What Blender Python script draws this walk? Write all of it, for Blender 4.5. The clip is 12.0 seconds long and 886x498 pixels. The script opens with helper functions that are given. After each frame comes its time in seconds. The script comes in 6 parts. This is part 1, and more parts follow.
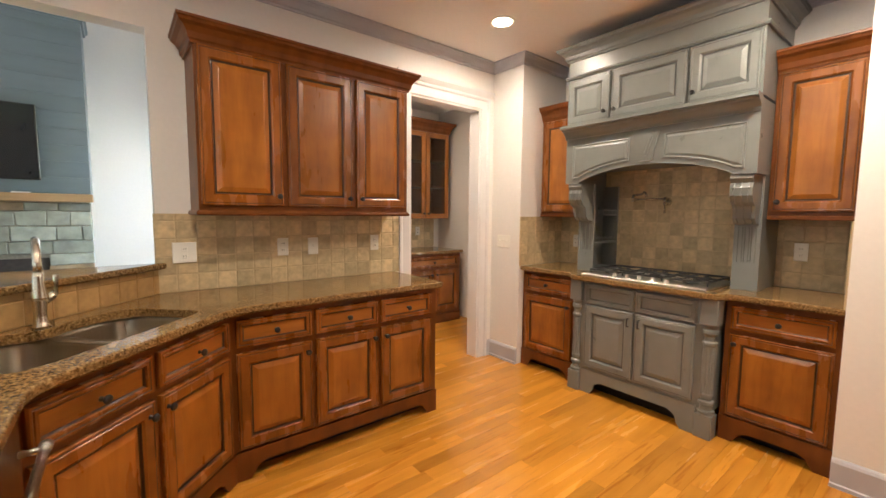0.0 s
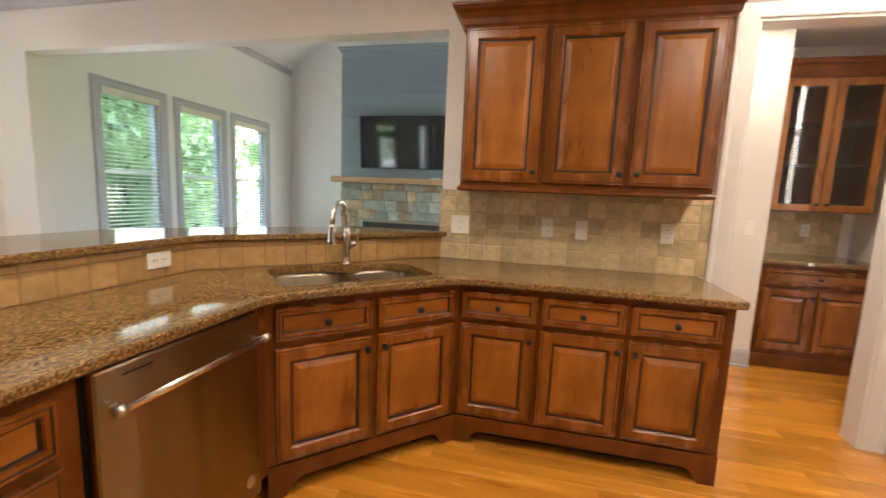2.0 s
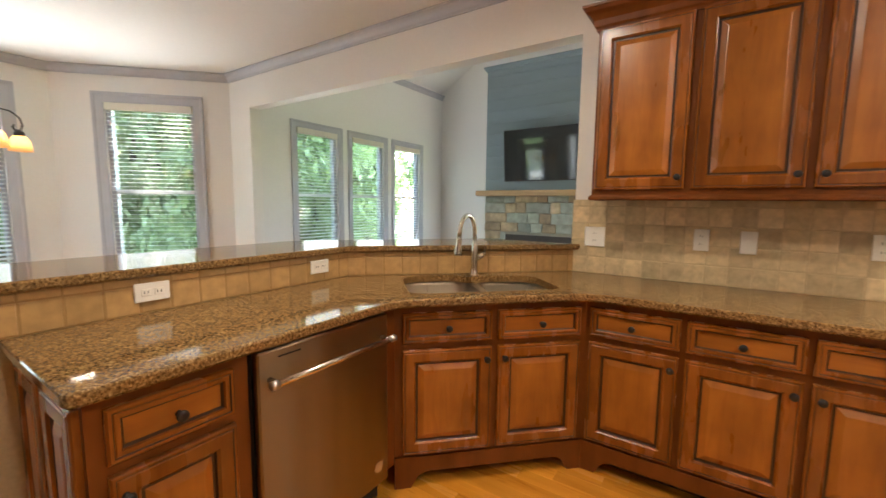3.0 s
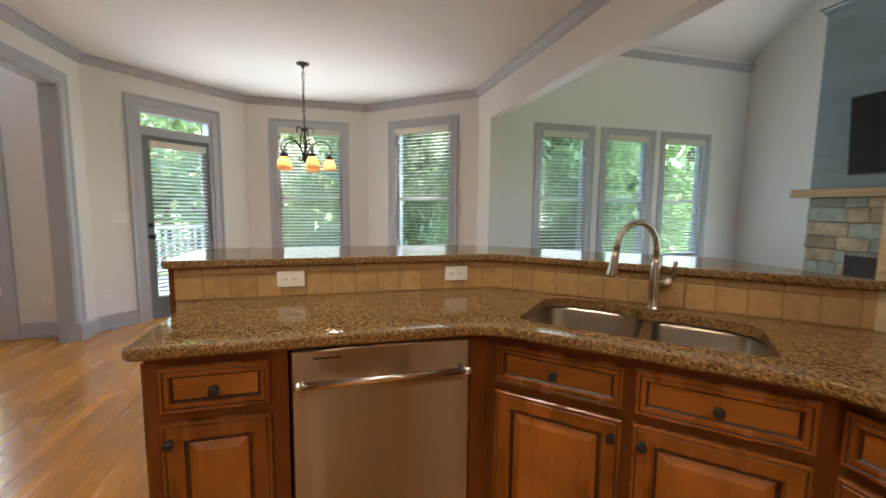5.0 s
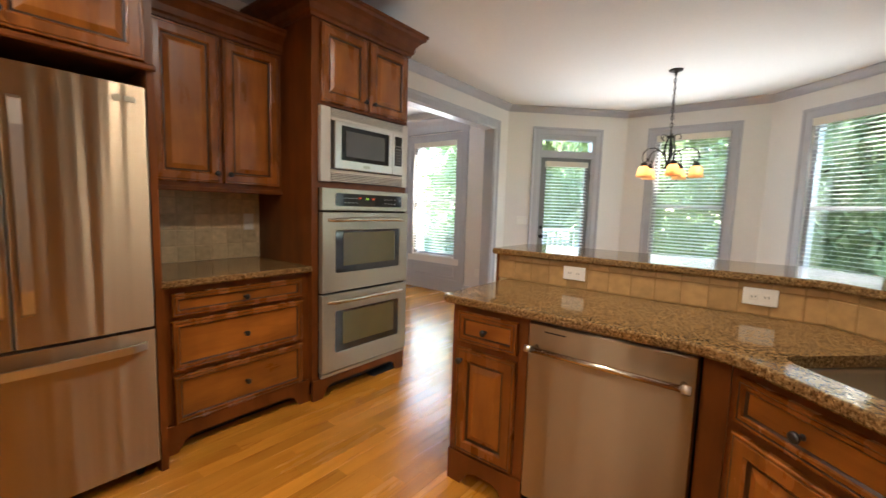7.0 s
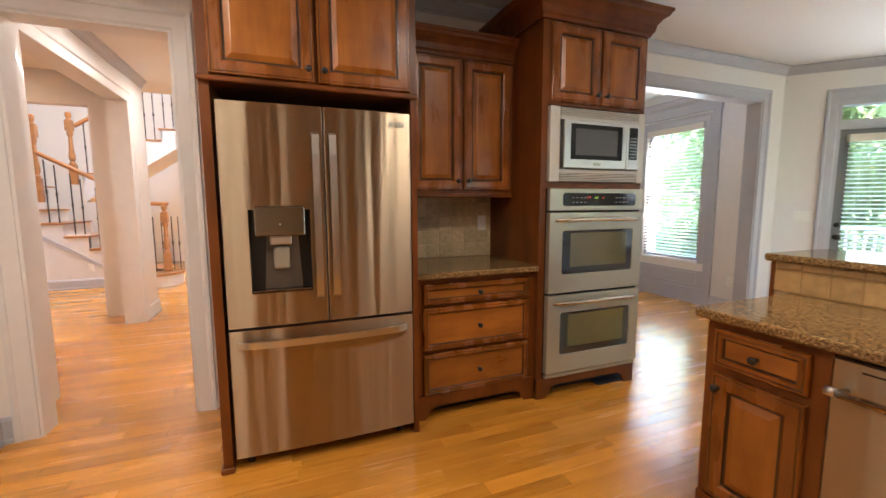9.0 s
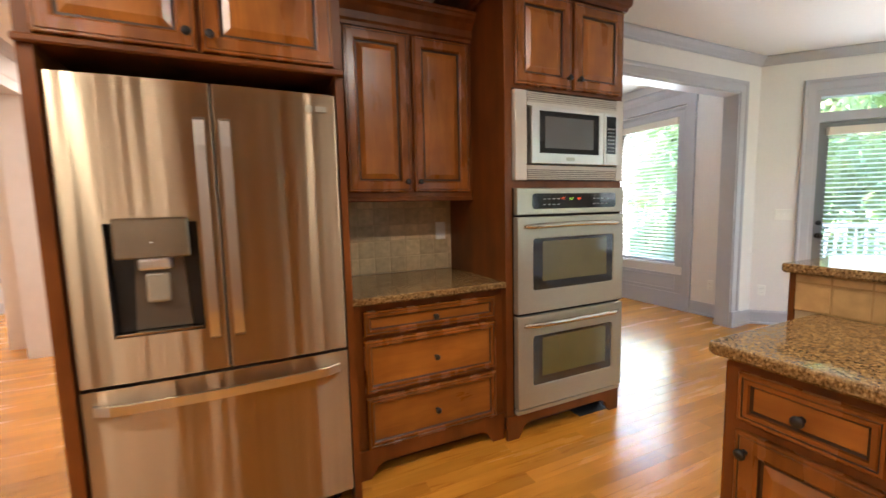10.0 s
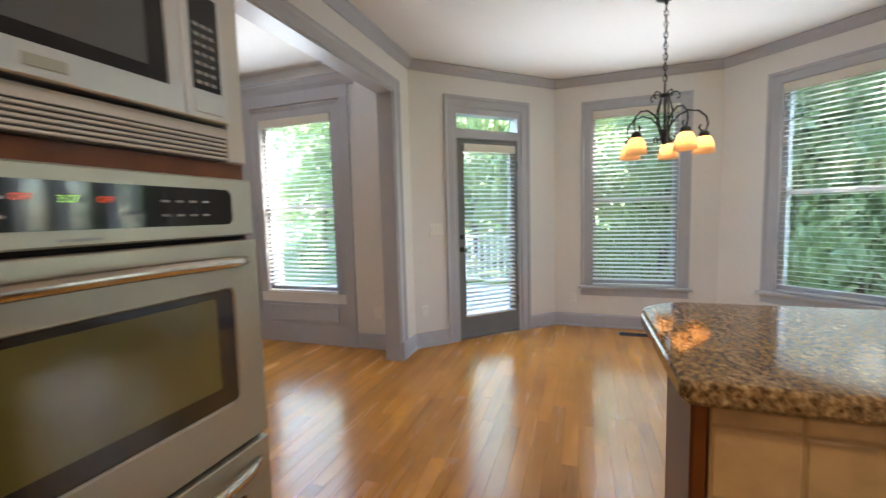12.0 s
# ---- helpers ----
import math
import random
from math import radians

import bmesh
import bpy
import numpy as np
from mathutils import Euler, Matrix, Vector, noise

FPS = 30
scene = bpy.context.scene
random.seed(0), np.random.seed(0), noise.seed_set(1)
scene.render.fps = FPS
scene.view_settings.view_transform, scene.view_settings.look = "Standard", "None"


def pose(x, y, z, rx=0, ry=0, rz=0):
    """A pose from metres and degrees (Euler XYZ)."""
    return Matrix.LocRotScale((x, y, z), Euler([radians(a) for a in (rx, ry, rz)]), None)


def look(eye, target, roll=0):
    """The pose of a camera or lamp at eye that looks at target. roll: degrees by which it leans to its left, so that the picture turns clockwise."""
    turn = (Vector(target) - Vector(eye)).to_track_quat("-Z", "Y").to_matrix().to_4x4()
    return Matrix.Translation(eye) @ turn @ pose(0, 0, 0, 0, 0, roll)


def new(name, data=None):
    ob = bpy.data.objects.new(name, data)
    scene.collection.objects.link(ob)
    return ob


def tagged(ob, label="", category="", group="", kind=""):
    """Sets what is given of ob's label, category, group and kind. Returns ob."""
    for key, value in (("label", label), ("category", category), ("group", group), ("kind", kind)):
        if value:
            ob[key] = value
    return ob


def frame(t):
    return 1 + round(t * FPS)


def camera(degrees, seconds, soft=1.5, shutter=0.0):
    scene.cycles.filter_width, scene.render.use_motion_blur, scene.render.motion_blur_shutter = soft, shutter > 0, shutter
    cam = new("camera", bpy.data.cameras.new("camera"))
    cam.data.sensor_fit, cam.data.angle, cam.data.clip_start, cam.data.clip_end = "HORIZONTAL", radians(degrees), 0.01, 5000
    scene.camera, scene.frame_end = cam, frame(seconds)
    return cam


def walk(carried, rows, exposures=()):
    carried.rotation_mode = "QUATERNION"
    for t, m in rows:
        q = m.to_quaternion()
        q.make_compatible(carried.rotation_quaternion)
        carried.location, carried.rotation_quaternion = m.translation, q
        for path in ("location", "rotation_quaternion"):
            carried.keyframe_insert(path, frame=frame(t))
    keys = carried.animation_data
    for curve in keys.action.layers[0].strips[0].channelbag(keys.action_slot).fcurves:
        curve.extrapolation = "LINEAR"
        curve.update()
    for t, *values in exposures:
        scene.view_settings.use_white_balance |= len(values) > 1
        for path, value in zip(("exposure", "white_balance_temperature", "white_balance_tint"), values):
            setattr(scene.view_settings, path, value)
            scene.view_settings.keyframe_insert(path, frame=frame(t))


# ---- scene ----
cam = camera(95.1, 12.0, shutter=0.3)
PATH = [
    (0, (0.041, -0.006, 1.364), (1.287, 1.549, 1.191), 0.5),
    (0.5, (0.307, 0.012, 1.355), (1.391, 1.68, 1.151), 1.5),
    (1, (0.51, 0.057, 1.346), (1.201, 1.92, 1.121), 2.1),
    (1.5, (0.655, 0.117, 1.332), (0.774, 2.098, 1.085), 2.5),
    (2, (0.814, 0.134, 1.313), (0.372, 2.067, 1.05), 2.4),
    (2.5, (0.922, 0.143, 1.311), (0.087, 1.944, 1.068), 1.7),
    (3, (0.946, 0.167, 1.316), (-0.169, 1.813, 1.096), 0.6),
    (3.2, (0.951, 0.215, 1.316), (-0.259, 1.793, 1.105), 0.3),
    (4.8, (1.112, 0.906, 1.314), (-0.764, 1.564, 1.094), 0.5),
    (5, (1.106, 0.962, 1.306), (-0.812, 1.489, 1.1), 0.6),
    (5.5, (1.096, 1.104, 1.321), (-0.89, 1.243, 1.134), 0.1),
    (6, (1.162, 1.291, 1.31), (-0.784, 0.869, 1.127), 0.6),
    (6.5, (1.23, 1.428, 1.312), (-0.548, 0.533, 1.117), 1.3),
    (7, (1.286, 1.542, 1.301), (-0.272, 0.304, 1.099), 1.8),
    (7.5, (1.349, 1.615, 1.31), (0.008, 0.145, 1.102), 1.6),
    (7.7, (1.369, 1.611, 1.312), (0.098, 0.081, 1.106), 1.4),
    (9.3, (1.285, 1.411, 1.311), (0.6, -0.455, 1.099), -0.4),
    (9.5, (1.236, 1.342, 1.308), (0.539, -0.522, 1.111), -0.8),
    (10, (1.014, 1.117, 1.311), (0.177, -0.688, 1.109), -1.4),
    (10.5, (0.762, 0.862, 1.314), (-0.384, -0.766, 1.115), -1.1),
    (11, (0.476, 0.595, 1.3), (-1.009, -0.731, 1.105), -1.7),
    (11.5, (0.156, 0.359, 1.303), (-1.518, -0.721, 1.126), -1.5),
    (12, (-0.166, 0.166, 1.302), (-2.05, -0.483, 1.133), -1.5),
]
EXPOSURES = [(0, 4.28, 6600, 10), (1.5, 4.26, 6600, 10), (3, 4.23, 6700, 10), (5, 3.73, 6400, 10), (6, 3.81, 6400, 10), (7, 4.0, 6450, 10), (7.5, 4.1, 6600, 10), (9.5, 4.1, 6150, 10), (10.5, 4.48, 6350, 10), (11.5, 4.01, 6350, 10), (12, 3.68, 6200, 10)]
walk(cam, [(t, look(eye, target, roll)) for t, eye, target, roll in PATH], EXPOSURES)

# ---- world, sun, large lights ----
world = bpy.data.worlds.new("sky")
scene.world = world
world.use_nodes = True
wt = world.node_tree
sky = wt.nodes.new("ShaderNodeTexSky")
sky.sky_type = 'NISHITA'
sky.sun_disc = False
SUN_EL, SUN_AZ = radians(46), radians(-43)
sky.sun_elevation = SUN_EL
sky.sun_rotation = SUN_AZ
wt.links.new(sky.outputs[0], wt.nodes["Background"].inputs[0])
wt.nodes["Background"].inputs[1].default_value = 0.15

INDOOR = 0.15      # lamps and window light against the sun outside


def lamp(name, kind, m, energy, color, **kw):
    data = bpy.data.lights.new(name, kind)
    data.energy, data.color = energy * (1.0 if kind == 'SUN' else INDOOR), color
    for k, v in kw.items():
        if k == "angle": data.angle = v
        if k == "shape": data.shape = v
        if k == "size": data.size = v
        if k == "size_y": data.size_y = v
        if k == "spread": data.spread = v
        if k == "soft": data.shadow_soft_size = v
    ob = new(name, data)
    ob.matrix_world = m
    return ob


sun_dir = Vector((math.sin(SUN_AZ) * math.cos(SUN_EL), math.cos(SUN_AZ) * math.cos(SUN_EL), math.sin(SUN_EL)))
lamp("sun", 'SUN', look(sun_dir * 50, (0, 0, 0)), 5.0, (1.0, 0.93, 0.82), angle=radians(0.6))
SKY = (0.80, 0.92, 1.0)

# ---- materials ----
MATS = {}


def mk(name, base, rough=0.5, var=0.12, scale=(6, 6, 6), metal=0.0, bump=0.05, rand=0.0, big=0.8, dark=None, coat=0.0, detail=5.0, spec=0.5):
    if name in MATS:
        return MATS[name]
    m = bpy.data.materials.new(name)
    m.use_nodes = True
    nt = m.node_tree
    b = nt.nodes["Principled BSDF"]
    tc = nt.nodes.new("ShaderNodeTexCoord")
    mp = nt.nodes.new("ShaderNodeMapping")
    mp.inputs["Scale"].default_value = scale
    nt.links.new(tc.outputs["Object"], mp.inputs[0])
    oi = nt.nodes.new("ShaderNodeObjectInfo")
    off = nt.nodes.new("ShaderNodeVectorMath")
    off.operation = 'MULTIPLY'
    off.inputs[1].default_value = (17.0, 31.0, 23.0)
    nt.links.new(oi.outputs["Random"], off.inputs[0])
    nt.links.new(off.outputs[0], mp.inputs["Location"])
    n1 = nt.nodes.new("ShaderNodeTexNoise")
    n1.inputs["Scale"].default_value = 1.0
    n1.inputs["Detail"].default_value = detail
    nt.links.new(mp.outputs[0], n1.inputs["Vector"])
    n2 = nt.nodes.new("ShaderNodeTexNoise")
    n2.inputs["Scale"].default_value = big
    n2.inputs["Detail"].default_value = 2.0
    nt.links.new(tc.outputs["Object"], n2.inputs["Vector"])
    add = nt.nodes.new("ShaderNodeMath")
    add.operation = 'MULTIPLY_ADD'
    add.inputs[1].default_value = 0.65
    nt.links.new(n1.outputs["Fac"], add.inputs[0])
    sc = nt.nodes.new("ShaderNodeMath")
    sc.operation = 'MULTIPLY'
    sc.inputs[1].default_value = 0.35
    nt.links.new(n2.outputs["Fac"], sc.inputs[0])
    nt.links.new(sc.outputs[0], add.inputs[2])
    ramp = nt.nodes.new("ShaderNodeValToRGB")
    lo = dark if dark else tuple(c * (1 - var) for c in base)
    hi = tuple(min(1, c * (1 + var)) for c in base)
    ramp.color_ramp.elements[0].position, ramp.color_ramp.elements[1].position = 0.32, 0.66
    ramp.color_ramp.elements[0].color, ramp.color_ramp.elements[1].color = (*lo, 1), (*hi, 1)
    nt.links.new(add.outputs[0], ramp.inputs[0])
    out = ramp.outputs[0]
    if rand:
        hs = nt.nodes.new("ShaderNodeHueSaturation")
        mr = nt.nodes.new("ShaderNodeMapRange")
        mr.inputs[3].default_value, mr.inputs[4].default_value = 1 - rand, 1 + rand
        nt.links.new(oi.outputs["Random"], mr.inputs[0])
        nt.links.new(mr.outputs[0], hs.inputs["Value"])
        nt.links.new(out, hs.inputs["Color"])
        out = hs.outputs[0]
    nt.links.new(out, b.inputs["Base Color"])
    rr = nt.nodes.new("ShaderNodeMapRange")
    rr.inputs[3].default_value, rr.inputs[4].default_value = max(0.02, rough - 0.06), min(1, rough + 0.06)
    nt.links.new(n1.outputs["Fac"], rr.inputs[0])
    nt.links.new(rr.outputs[0], b.inputs["Roughness"])
    b.inputs["Metallic"].default_value = metal
    b.inputs["Coat Weight"].default_value = coat
    b.inputs["Coat Roughness"].default_value = 0.15
    b.inputs["Specular IOR Level"].default_value = spec
    if bump:
        bp = nt.nodes.new("ShaderNodeBump")
        bp.inputs["Strength"].default_value = bump
        bp.inputs["Distance"].default_value = 0.01
        nt.links.new(n1.outputs["Fac"], bp.inputs["Height"])
        nt.links.new(bp.outputs[0], b.inputs["Normal"])
    MATS[name] = m
    return m


def figure(m, scale, p0, p1, tone):
    """Darker streaks of grain over a wood material."""
    nt = m.node_tree
    b = nt.nodes["Principled BSDF"]
    src = b.inputs["Base Color"].links[0].from_socket
    mp = nt.nodes.new("ShaderNodeMapping")
    mp.inputs["Scale"].default_value = scale
    nt.links.new(nt.nodes["Texture Coordinate"].outputs["Object"], mp.inputs[0])
    nt.links.new(nt.nodes["Vector Math"].outputs[0], mp.inputs["Location"])
    n = nt.nodes.new("ShaderNodeTexNoise")
    n.inputs["Scale"].default_value, n.inputs["Detail"].default_value, n.inputs["Distortion"].default_value = 1.0, 4.0, 1.2
    nt.links.new(mp.outputs[0], n.inputs["Vector"])
    r = nt.nodes.new("ShaderNodeValToRGB")
    r.color_ramp.elements[0].position, r.color_ramp.elements[0].color = p0, (*tone, 1)
    r.color_ramp.elements[1].position, r.color_ramp.elements[1].color = p1, (1, 1, 1, 1)
    nt.links.new(n.outputs["Fac"], r.inputs[0])
    mx = nt.nodes.new("ShaderNodeMix")
    mx.data_type, mx.blend_type = 'RGBA', 'MULTIPLY'
    mx.inputs[0].default_value = 1.0
    nt.links.new(src, mx.inputs[6])
    nt.links.new(r.outputs[0], mx.inputs[7])
    nt.links.new(mx.outputs[2], b.inputs["Base Color"])


def glow(name, color, strength):
    m = bpy.data.materials.new(name)
    m.use_nodes = True
    b = m.node_tree.nodes["Principled BSDF"]
    b.inputs["Base Color"].default_value = (*color, 1)
    b.inputs["Emission Color"].default_value = (*color, 1)
    b.inputs["Emission Strength"].default_value = strength
    return m


def pane_glass(name, tint, gloss_rough=0.02):
    m = bpy.data.materials.new(name)
    m.use_nodes = True
    nt = m.node_tree
    nt.nodes.remove(nt.nodes["Principled BSDF"])
    tr = nt.nodes.new("ShaderNodeBsdfTransparent")
    tr.inputs[0].default_value = (*tint, 1)
    gl = nt.nodes.new("ShaderNodeBsdfGlossy")
    gl.inputs["Roughness"].default_value = gloss_rough
    lw = nt.nodes.new("ShaderNodeLayerWeight")
    lw.inputs[0].default_value = 0.5
    pw = nt.nodes.new("ShaderNodeMath")
    pw.operation = 'POWER'
    pw.inputs[1].default_value = 5.0
    nt.links.new(lw.outputs["Facing"], pw.inputs[0])
    fr = nt.nodes.new("ShaderNodeMath")
    fr.operation = 'MULTIPLY_ADD'
    fr.inputs[1].default_value, fr.inputs[2].default_value = 0.96, 0.04
    nt.links.new(pw.outputs[0], fr.inputs[0])
    mx = nt.nodes.new("ShaderNodeMixShader")
    nt.links.new(fr.outputs[0], mx.inputs[0])
    nt.links.new(tr.outputs[0], mx.inputs[1])
    nt.links.new(gl.outputs[0], mx.inputs[2])
    nt.links.new(mx.outputs[0], nt.nodes["Material Output"].inputs[0])
    return m


def granite_mat():
    m = bpy.data.materials.new("granite")
    m.use_nodes = True
    nt = m.node_tree
    b = nt.nodes["Principled BSDF"]
    tc = nt.nodes.new("ShaderNodeTexCoord")
    n1 = nt.nodes.new("ShaderNodeTexNoise")
    n1.inputs["Scale"].default_value, n1.inputs["Detail"].default_value, n1.inputs["Roughness"].default_value = 120, 5, 0.65
    nt.links.new(tc.outputs["Object"], n1.inputs["Vector"])
    r1 = nt.nodes.new("ShaderNodeValToRGB")
    cr = r1.color_ramp
    cr.elements[0].position, cr.elements[0].color = 0.33, (0.055, 0.030, 0.013, 1)
    cr.elements[1].position, cr.elements[1].color = 0.70, (0.45, 0.33, 0.175, 1)
    e = cr.elements.new(0.44); e.color = (0.170, 0.098, 0.039, 1)
    e = cr.elements.new(0.54); e.color = (0.28, 0.182, 0.080, 1)
    nt.links.new(n1.outputs["Fac"], r1.inputs[0])
    v = nt.nodes.new("ShaderNodeTexVoronoi")
    v.inputs["Scale"].default_value = 170
    nt.links.new(tc.outputs["Object"], v.inputs["Vector"])
    r2 = nt.nodes.new("ShaderNodeValToRGB")
    r2.color_ramp.elements[0].position, r2.color_ramp.elements[0].color = 0.05, (0.55, 0.50, 0.44, 1)
    r2.color_ramp.elements[1].position, r2.color_ramp.elements[1].color = 0.9, (1.25, 1.18, 1.08, 1)
    nt.links.new(v.outputs["Color"], r2.inputs[0])
    mx = nt.nodes.new("ShaderNodeMix")
    mx.data_type, mx.blend_type = 'RGBA', 'MULTIPLY'
    mx.inputs[0].default_value = 1.0
    nt.links.new(r1.outputs[0], mx.inputs[6])
    nt.links.new(r2.outputs[0], mx.inputs[7])
    nt.links.new(mx.outputs[2], b.inputs["Base Color"])
    b.inputs["Roughness"].default_value = 0.07
    return m


WALLP = mk("wall_paint", (0.80, 0.765, 0.73), 0.6, 0.02, (40, 40, 40), bump=0.04)
LIVP = mk("living_wall_paint", (0.78, 0.755, 0.725), 0.6, 0.02, (40, 40, 40), bump=0.04)
CEILP = mk("ceiling_paint", (0.82, 0.80, 0.77), 0.8, 0.02, (50, 50, 50), bump=0.05)
TRIM = mk("grey_trim_paint", (0.47, 0.465, 0.50), 0.35, 0.03, (10, 10, 10), bump=0.02)
TRIMW = mk("white_trim_paint", (0.74, 0.72, 0.72), 0.35, 0.03, (10, 10, 10), bump=0.02)
WOOD = mk("stained_maple", (0.360, 0.130, 0.021), 0.29, 0.16, (9, 9, 2.2), bump=0.03, big=7.0, dark=(0.215, 0.070, 0.012), rand=0.12, spec=0.5)
WOODF = mk("stained_maple_stile", (0.255, 0.084, 0.013), 0.27, 0.2, (12, 12, 2.4), bump=0.03, big=7.0, dark=(0.155, 0.047, 0.008), rand=0.12, spec=0.5)
GLAZE = mk("dark_glaze_wood", (0.045, 0.017, 0.006), 0.4, 0.3, (14, 14, 2), bump=0.05)
WOODH = mk("stained_maple_flat", (0.355, 0.128, 0.021), 0.29, 0.16, (2.2, 9, 9), bump=0.03, big=7.0, dark=(0.21, 0.068, 0.012), rand=0.1, spec=0.5)
WOODD = mk("stained_maple_frame", (0.160, 0.048, 0.009), 0.36, 0.22, (12, 12, 2), bump=0.03, big=5.0, dark=(0.098, 0.028, 0.005), spec=0.28)
GREY = mk("grey_cabinet_paint", (0.205, 0.215, 0.205), 0.3, 0.06, (12, 12, 12), bump=0.02)
# darker cabinet grey: shade of grooves, flutes and hood inside put into colour
GREYG = mk("grey_recess_shade", (0.12, 0.125, 0.12), 0.4, 0.06, (12, 12, 12), bump=0.02)
FLOOR = mk("oak_plank", (0.61, 0.265, 0.032), 0.26, 0.16, (1.1, 11, 11), bump=0.012, rand=0.2, big=2.5, dark=(0.47, 0.185, 0.020), coat=0.5)
FLOORGAP = mk("plank_gap", (0.17, 0.075, 0.022), 0.7)
GRANITE = granite_mat()
TILE = mk("travertine", (0.55, 0.43, 0.255), 0.42, 0.22, (26, 26, 26), bump=0.12, rand=0.22, big=14)
figure(FLOOR, (2.2, 30, 30), 0.30, 0.42, (0.74, 0.63, 0.50))
figure(WOOD, (26, 26, 3.2), 0.30, 0.55, (0.86, 0.82, 0.77))
figure(WOODF, (30, 30, 4), 0.30, 0.55, (0.86, 0.82, 0.77))
figure(WOODH, (3.2, 26, 26), 0.30, 0.55, (0.86, 0.82, 0.77))
# golden copies of travertine and grout: warm light on the bar put into colour
BARTILE = mk("golden_lit_travertine", (0.46, 0.285, 0.115), 0.42, 0.2, (22, 22, 22), bump=0.12, rand=0.11, big=14)
BARGROUT = mk("golden_lit_grout", (0.36, 0.22, 0.09), 0.9, 0.1, (60, 60, 60), bump=0.1)
GROUT = mk("grout", (0.55, 0.43, 0.26), 0.9, 0.1, (60, 60, 60), bump=0.1)
STEEL = mk("brushed_steel", (0.40, 0.32, 0.228), 0.32, 0.04, (9, 9, 0.25), metal=1.0, bump=0.9, big=1.0, detail=1.5)
nt = STEEL.node_tree
nt.nodes["Bump"].inputs["Distance"].default_value = 0.018
tg = nt.nodes.new("ShaderNodeTangent")
tg.direction_type, tg.axis = 'RADIAL', 'Z'
nt.links.new(tg.outputs[0], nt.nodes["Principled BSDF"].inputs["Tangent"])
nt.nodes["Principled BSDF"].inputs["Anisotropic"].default_value = 0.97
nt.nodes["Principled BSDF"].inputs["Anisotropic Rotation"].default_value = 0.25
STEELD = STEEL.copy()
STEELD.name = "smooth_brushed_steel"
for e in STEELD.node_tree.nodes["Color Ramp"].color_ramp.elements:
    e.color = (0.32, 0.255, 0.175, 1)
STEELD.node_tree.nodes["Bump"].inputs["Distance"].default_value = 0.008
STEELD.node_tree.nodes["Principled BSDF"].inputs["Roughness"].default_value = 0.35
STEELV = mk("satin_steel", (0.62, 0.60, 0.57), 0.33, 0.04, (200, 200, 3), metal=1.0, bump=0.02)
SINKS = mk("sink_steel", (0.44, 0.39, 0.31), 0.3, 0.05, (120, 120, 6), metal=1.0, bump=0.02)
PALE = mk("pale_steel_paint", (0.42, 0.395, 0.325), 0.35, 0.03, (60, 60, 60), metal=0.55, bump=0.01)
NICKEL = mk("brushed_nickel", (0.58, 0.53, 0.45), 0.25, 0.03, (60, 60, 60), metal=1.0, bump=0.0)
BLACK = mk("black_metal", (0.014, 0.012, 0.012), 0.35, 0.2, (30, 30, 30), bump=0.02)
IRON = mk("cast_iron", (0.02, 0.02, 0.02), 0.5, 0.2, (60, 60, 60), bump=0.1)
# near-black: stands for shade in gaps and toes, also hidden carcasses and feet
DARK = mk("gap_shade_black", (0.012, 0.010, 0.009), 0.8, 0.1)
GLOSS = mk("black_glass", (0.012, 0.013, 0.014), 0.06, 0.1, bump=0.0)
OVENG = mk("oven_glass", (0.02, 0.02, 0.018), 0.07, 0.1, bump=0.0)
OVENG.node_tree.nodes["Principled BSDF"].inputs["IOR"].default_value = 1.8
# yellow-green base stands for the warm floor mirrored in the oven windows
OVENS = mk("oven_screen_reflection", (0.11, 0.098, 0.028), 0.09, 0.1, bump=0.0)
OVENS.node_tree.nodes["Principled BSDF"].inputs["IOR"].default_value = 2.0
RDIGIT = glow("red_digits", (1.0, 0.10, 0.02), 0.035)
PLATE = mk("white_plastic", (0.86, 0.84, 0.78), 0.35, 0.03, bump=0.0)
SLAT = mk("blind_slat", (0.84, 0.85, 0.85), 0.45, 0.03, bump=0.0)
nt = SLAT.node_tree
tl = nt.nodes.new("ShaderNodeBsdfTranslucent")
tl.inputs[0].default_value = (0.86, 0.87, 0.86, 1)
mx = nt.nodes.new("ShaderNodeMixShader")
mx.inputs[0].default_value = 0.35
nt.links.new(nt.nodes["Principled BSDF"].outputs[0], mx.inputs[1])
nt.links.new(tl.outputs[0], mx.inputs[2])
nt.links.new(mx.outputs[0], nt.nodes["Material Output"].inputs[0])
VALANCE = mk("blind_valance", (0.74, 0.69, 0.60), 0.5, 0.03, bump=0.02)
SHIP = mk("blue_grey_shiplap", (0.155, 0.195, 0.215), 0.35, 0.08, (2, 10, 10), bump=0.02, rand=0.05)
STONE = mk("field_stone", (0.31, 0.325, 0.275), 0.8, 0.28, (9, 9, 9), bump=0.4, rand=0.35, big=6)
STONET = mk("tan_field_stone", (0.38, 0.285, 0.18), 0.8, 0.35, (9, 9, 9), bump=0.4, rand=0.35, big=6)
STONEJ = mk("stone_joint", (0.30, 0.28, 0.23), 0.95, 0.2, (40, 40, 40), bump=0.3)
MANTEL = mk("mantel_wood", (0.45, 0.28, 0.14), 0.5, 0.25, (1.5, 14, 14), bump=0.06)
OAK = mk("stair_oak", (0.40, 0.18, 0.065), 0.3, 0.25, (3, 3, 12), bump=0.03)
BRICKD = mk("firebox_dark", (0.05, 0.04, 0.035), 0.9, 0.3, (20, 20, 20), bump=0.2)
DOORG = mk("dark_grey_door_paint", (0.20, 0.205, 0.205), 0.35, 0.04, (12, 12, 12), bump=0.02)
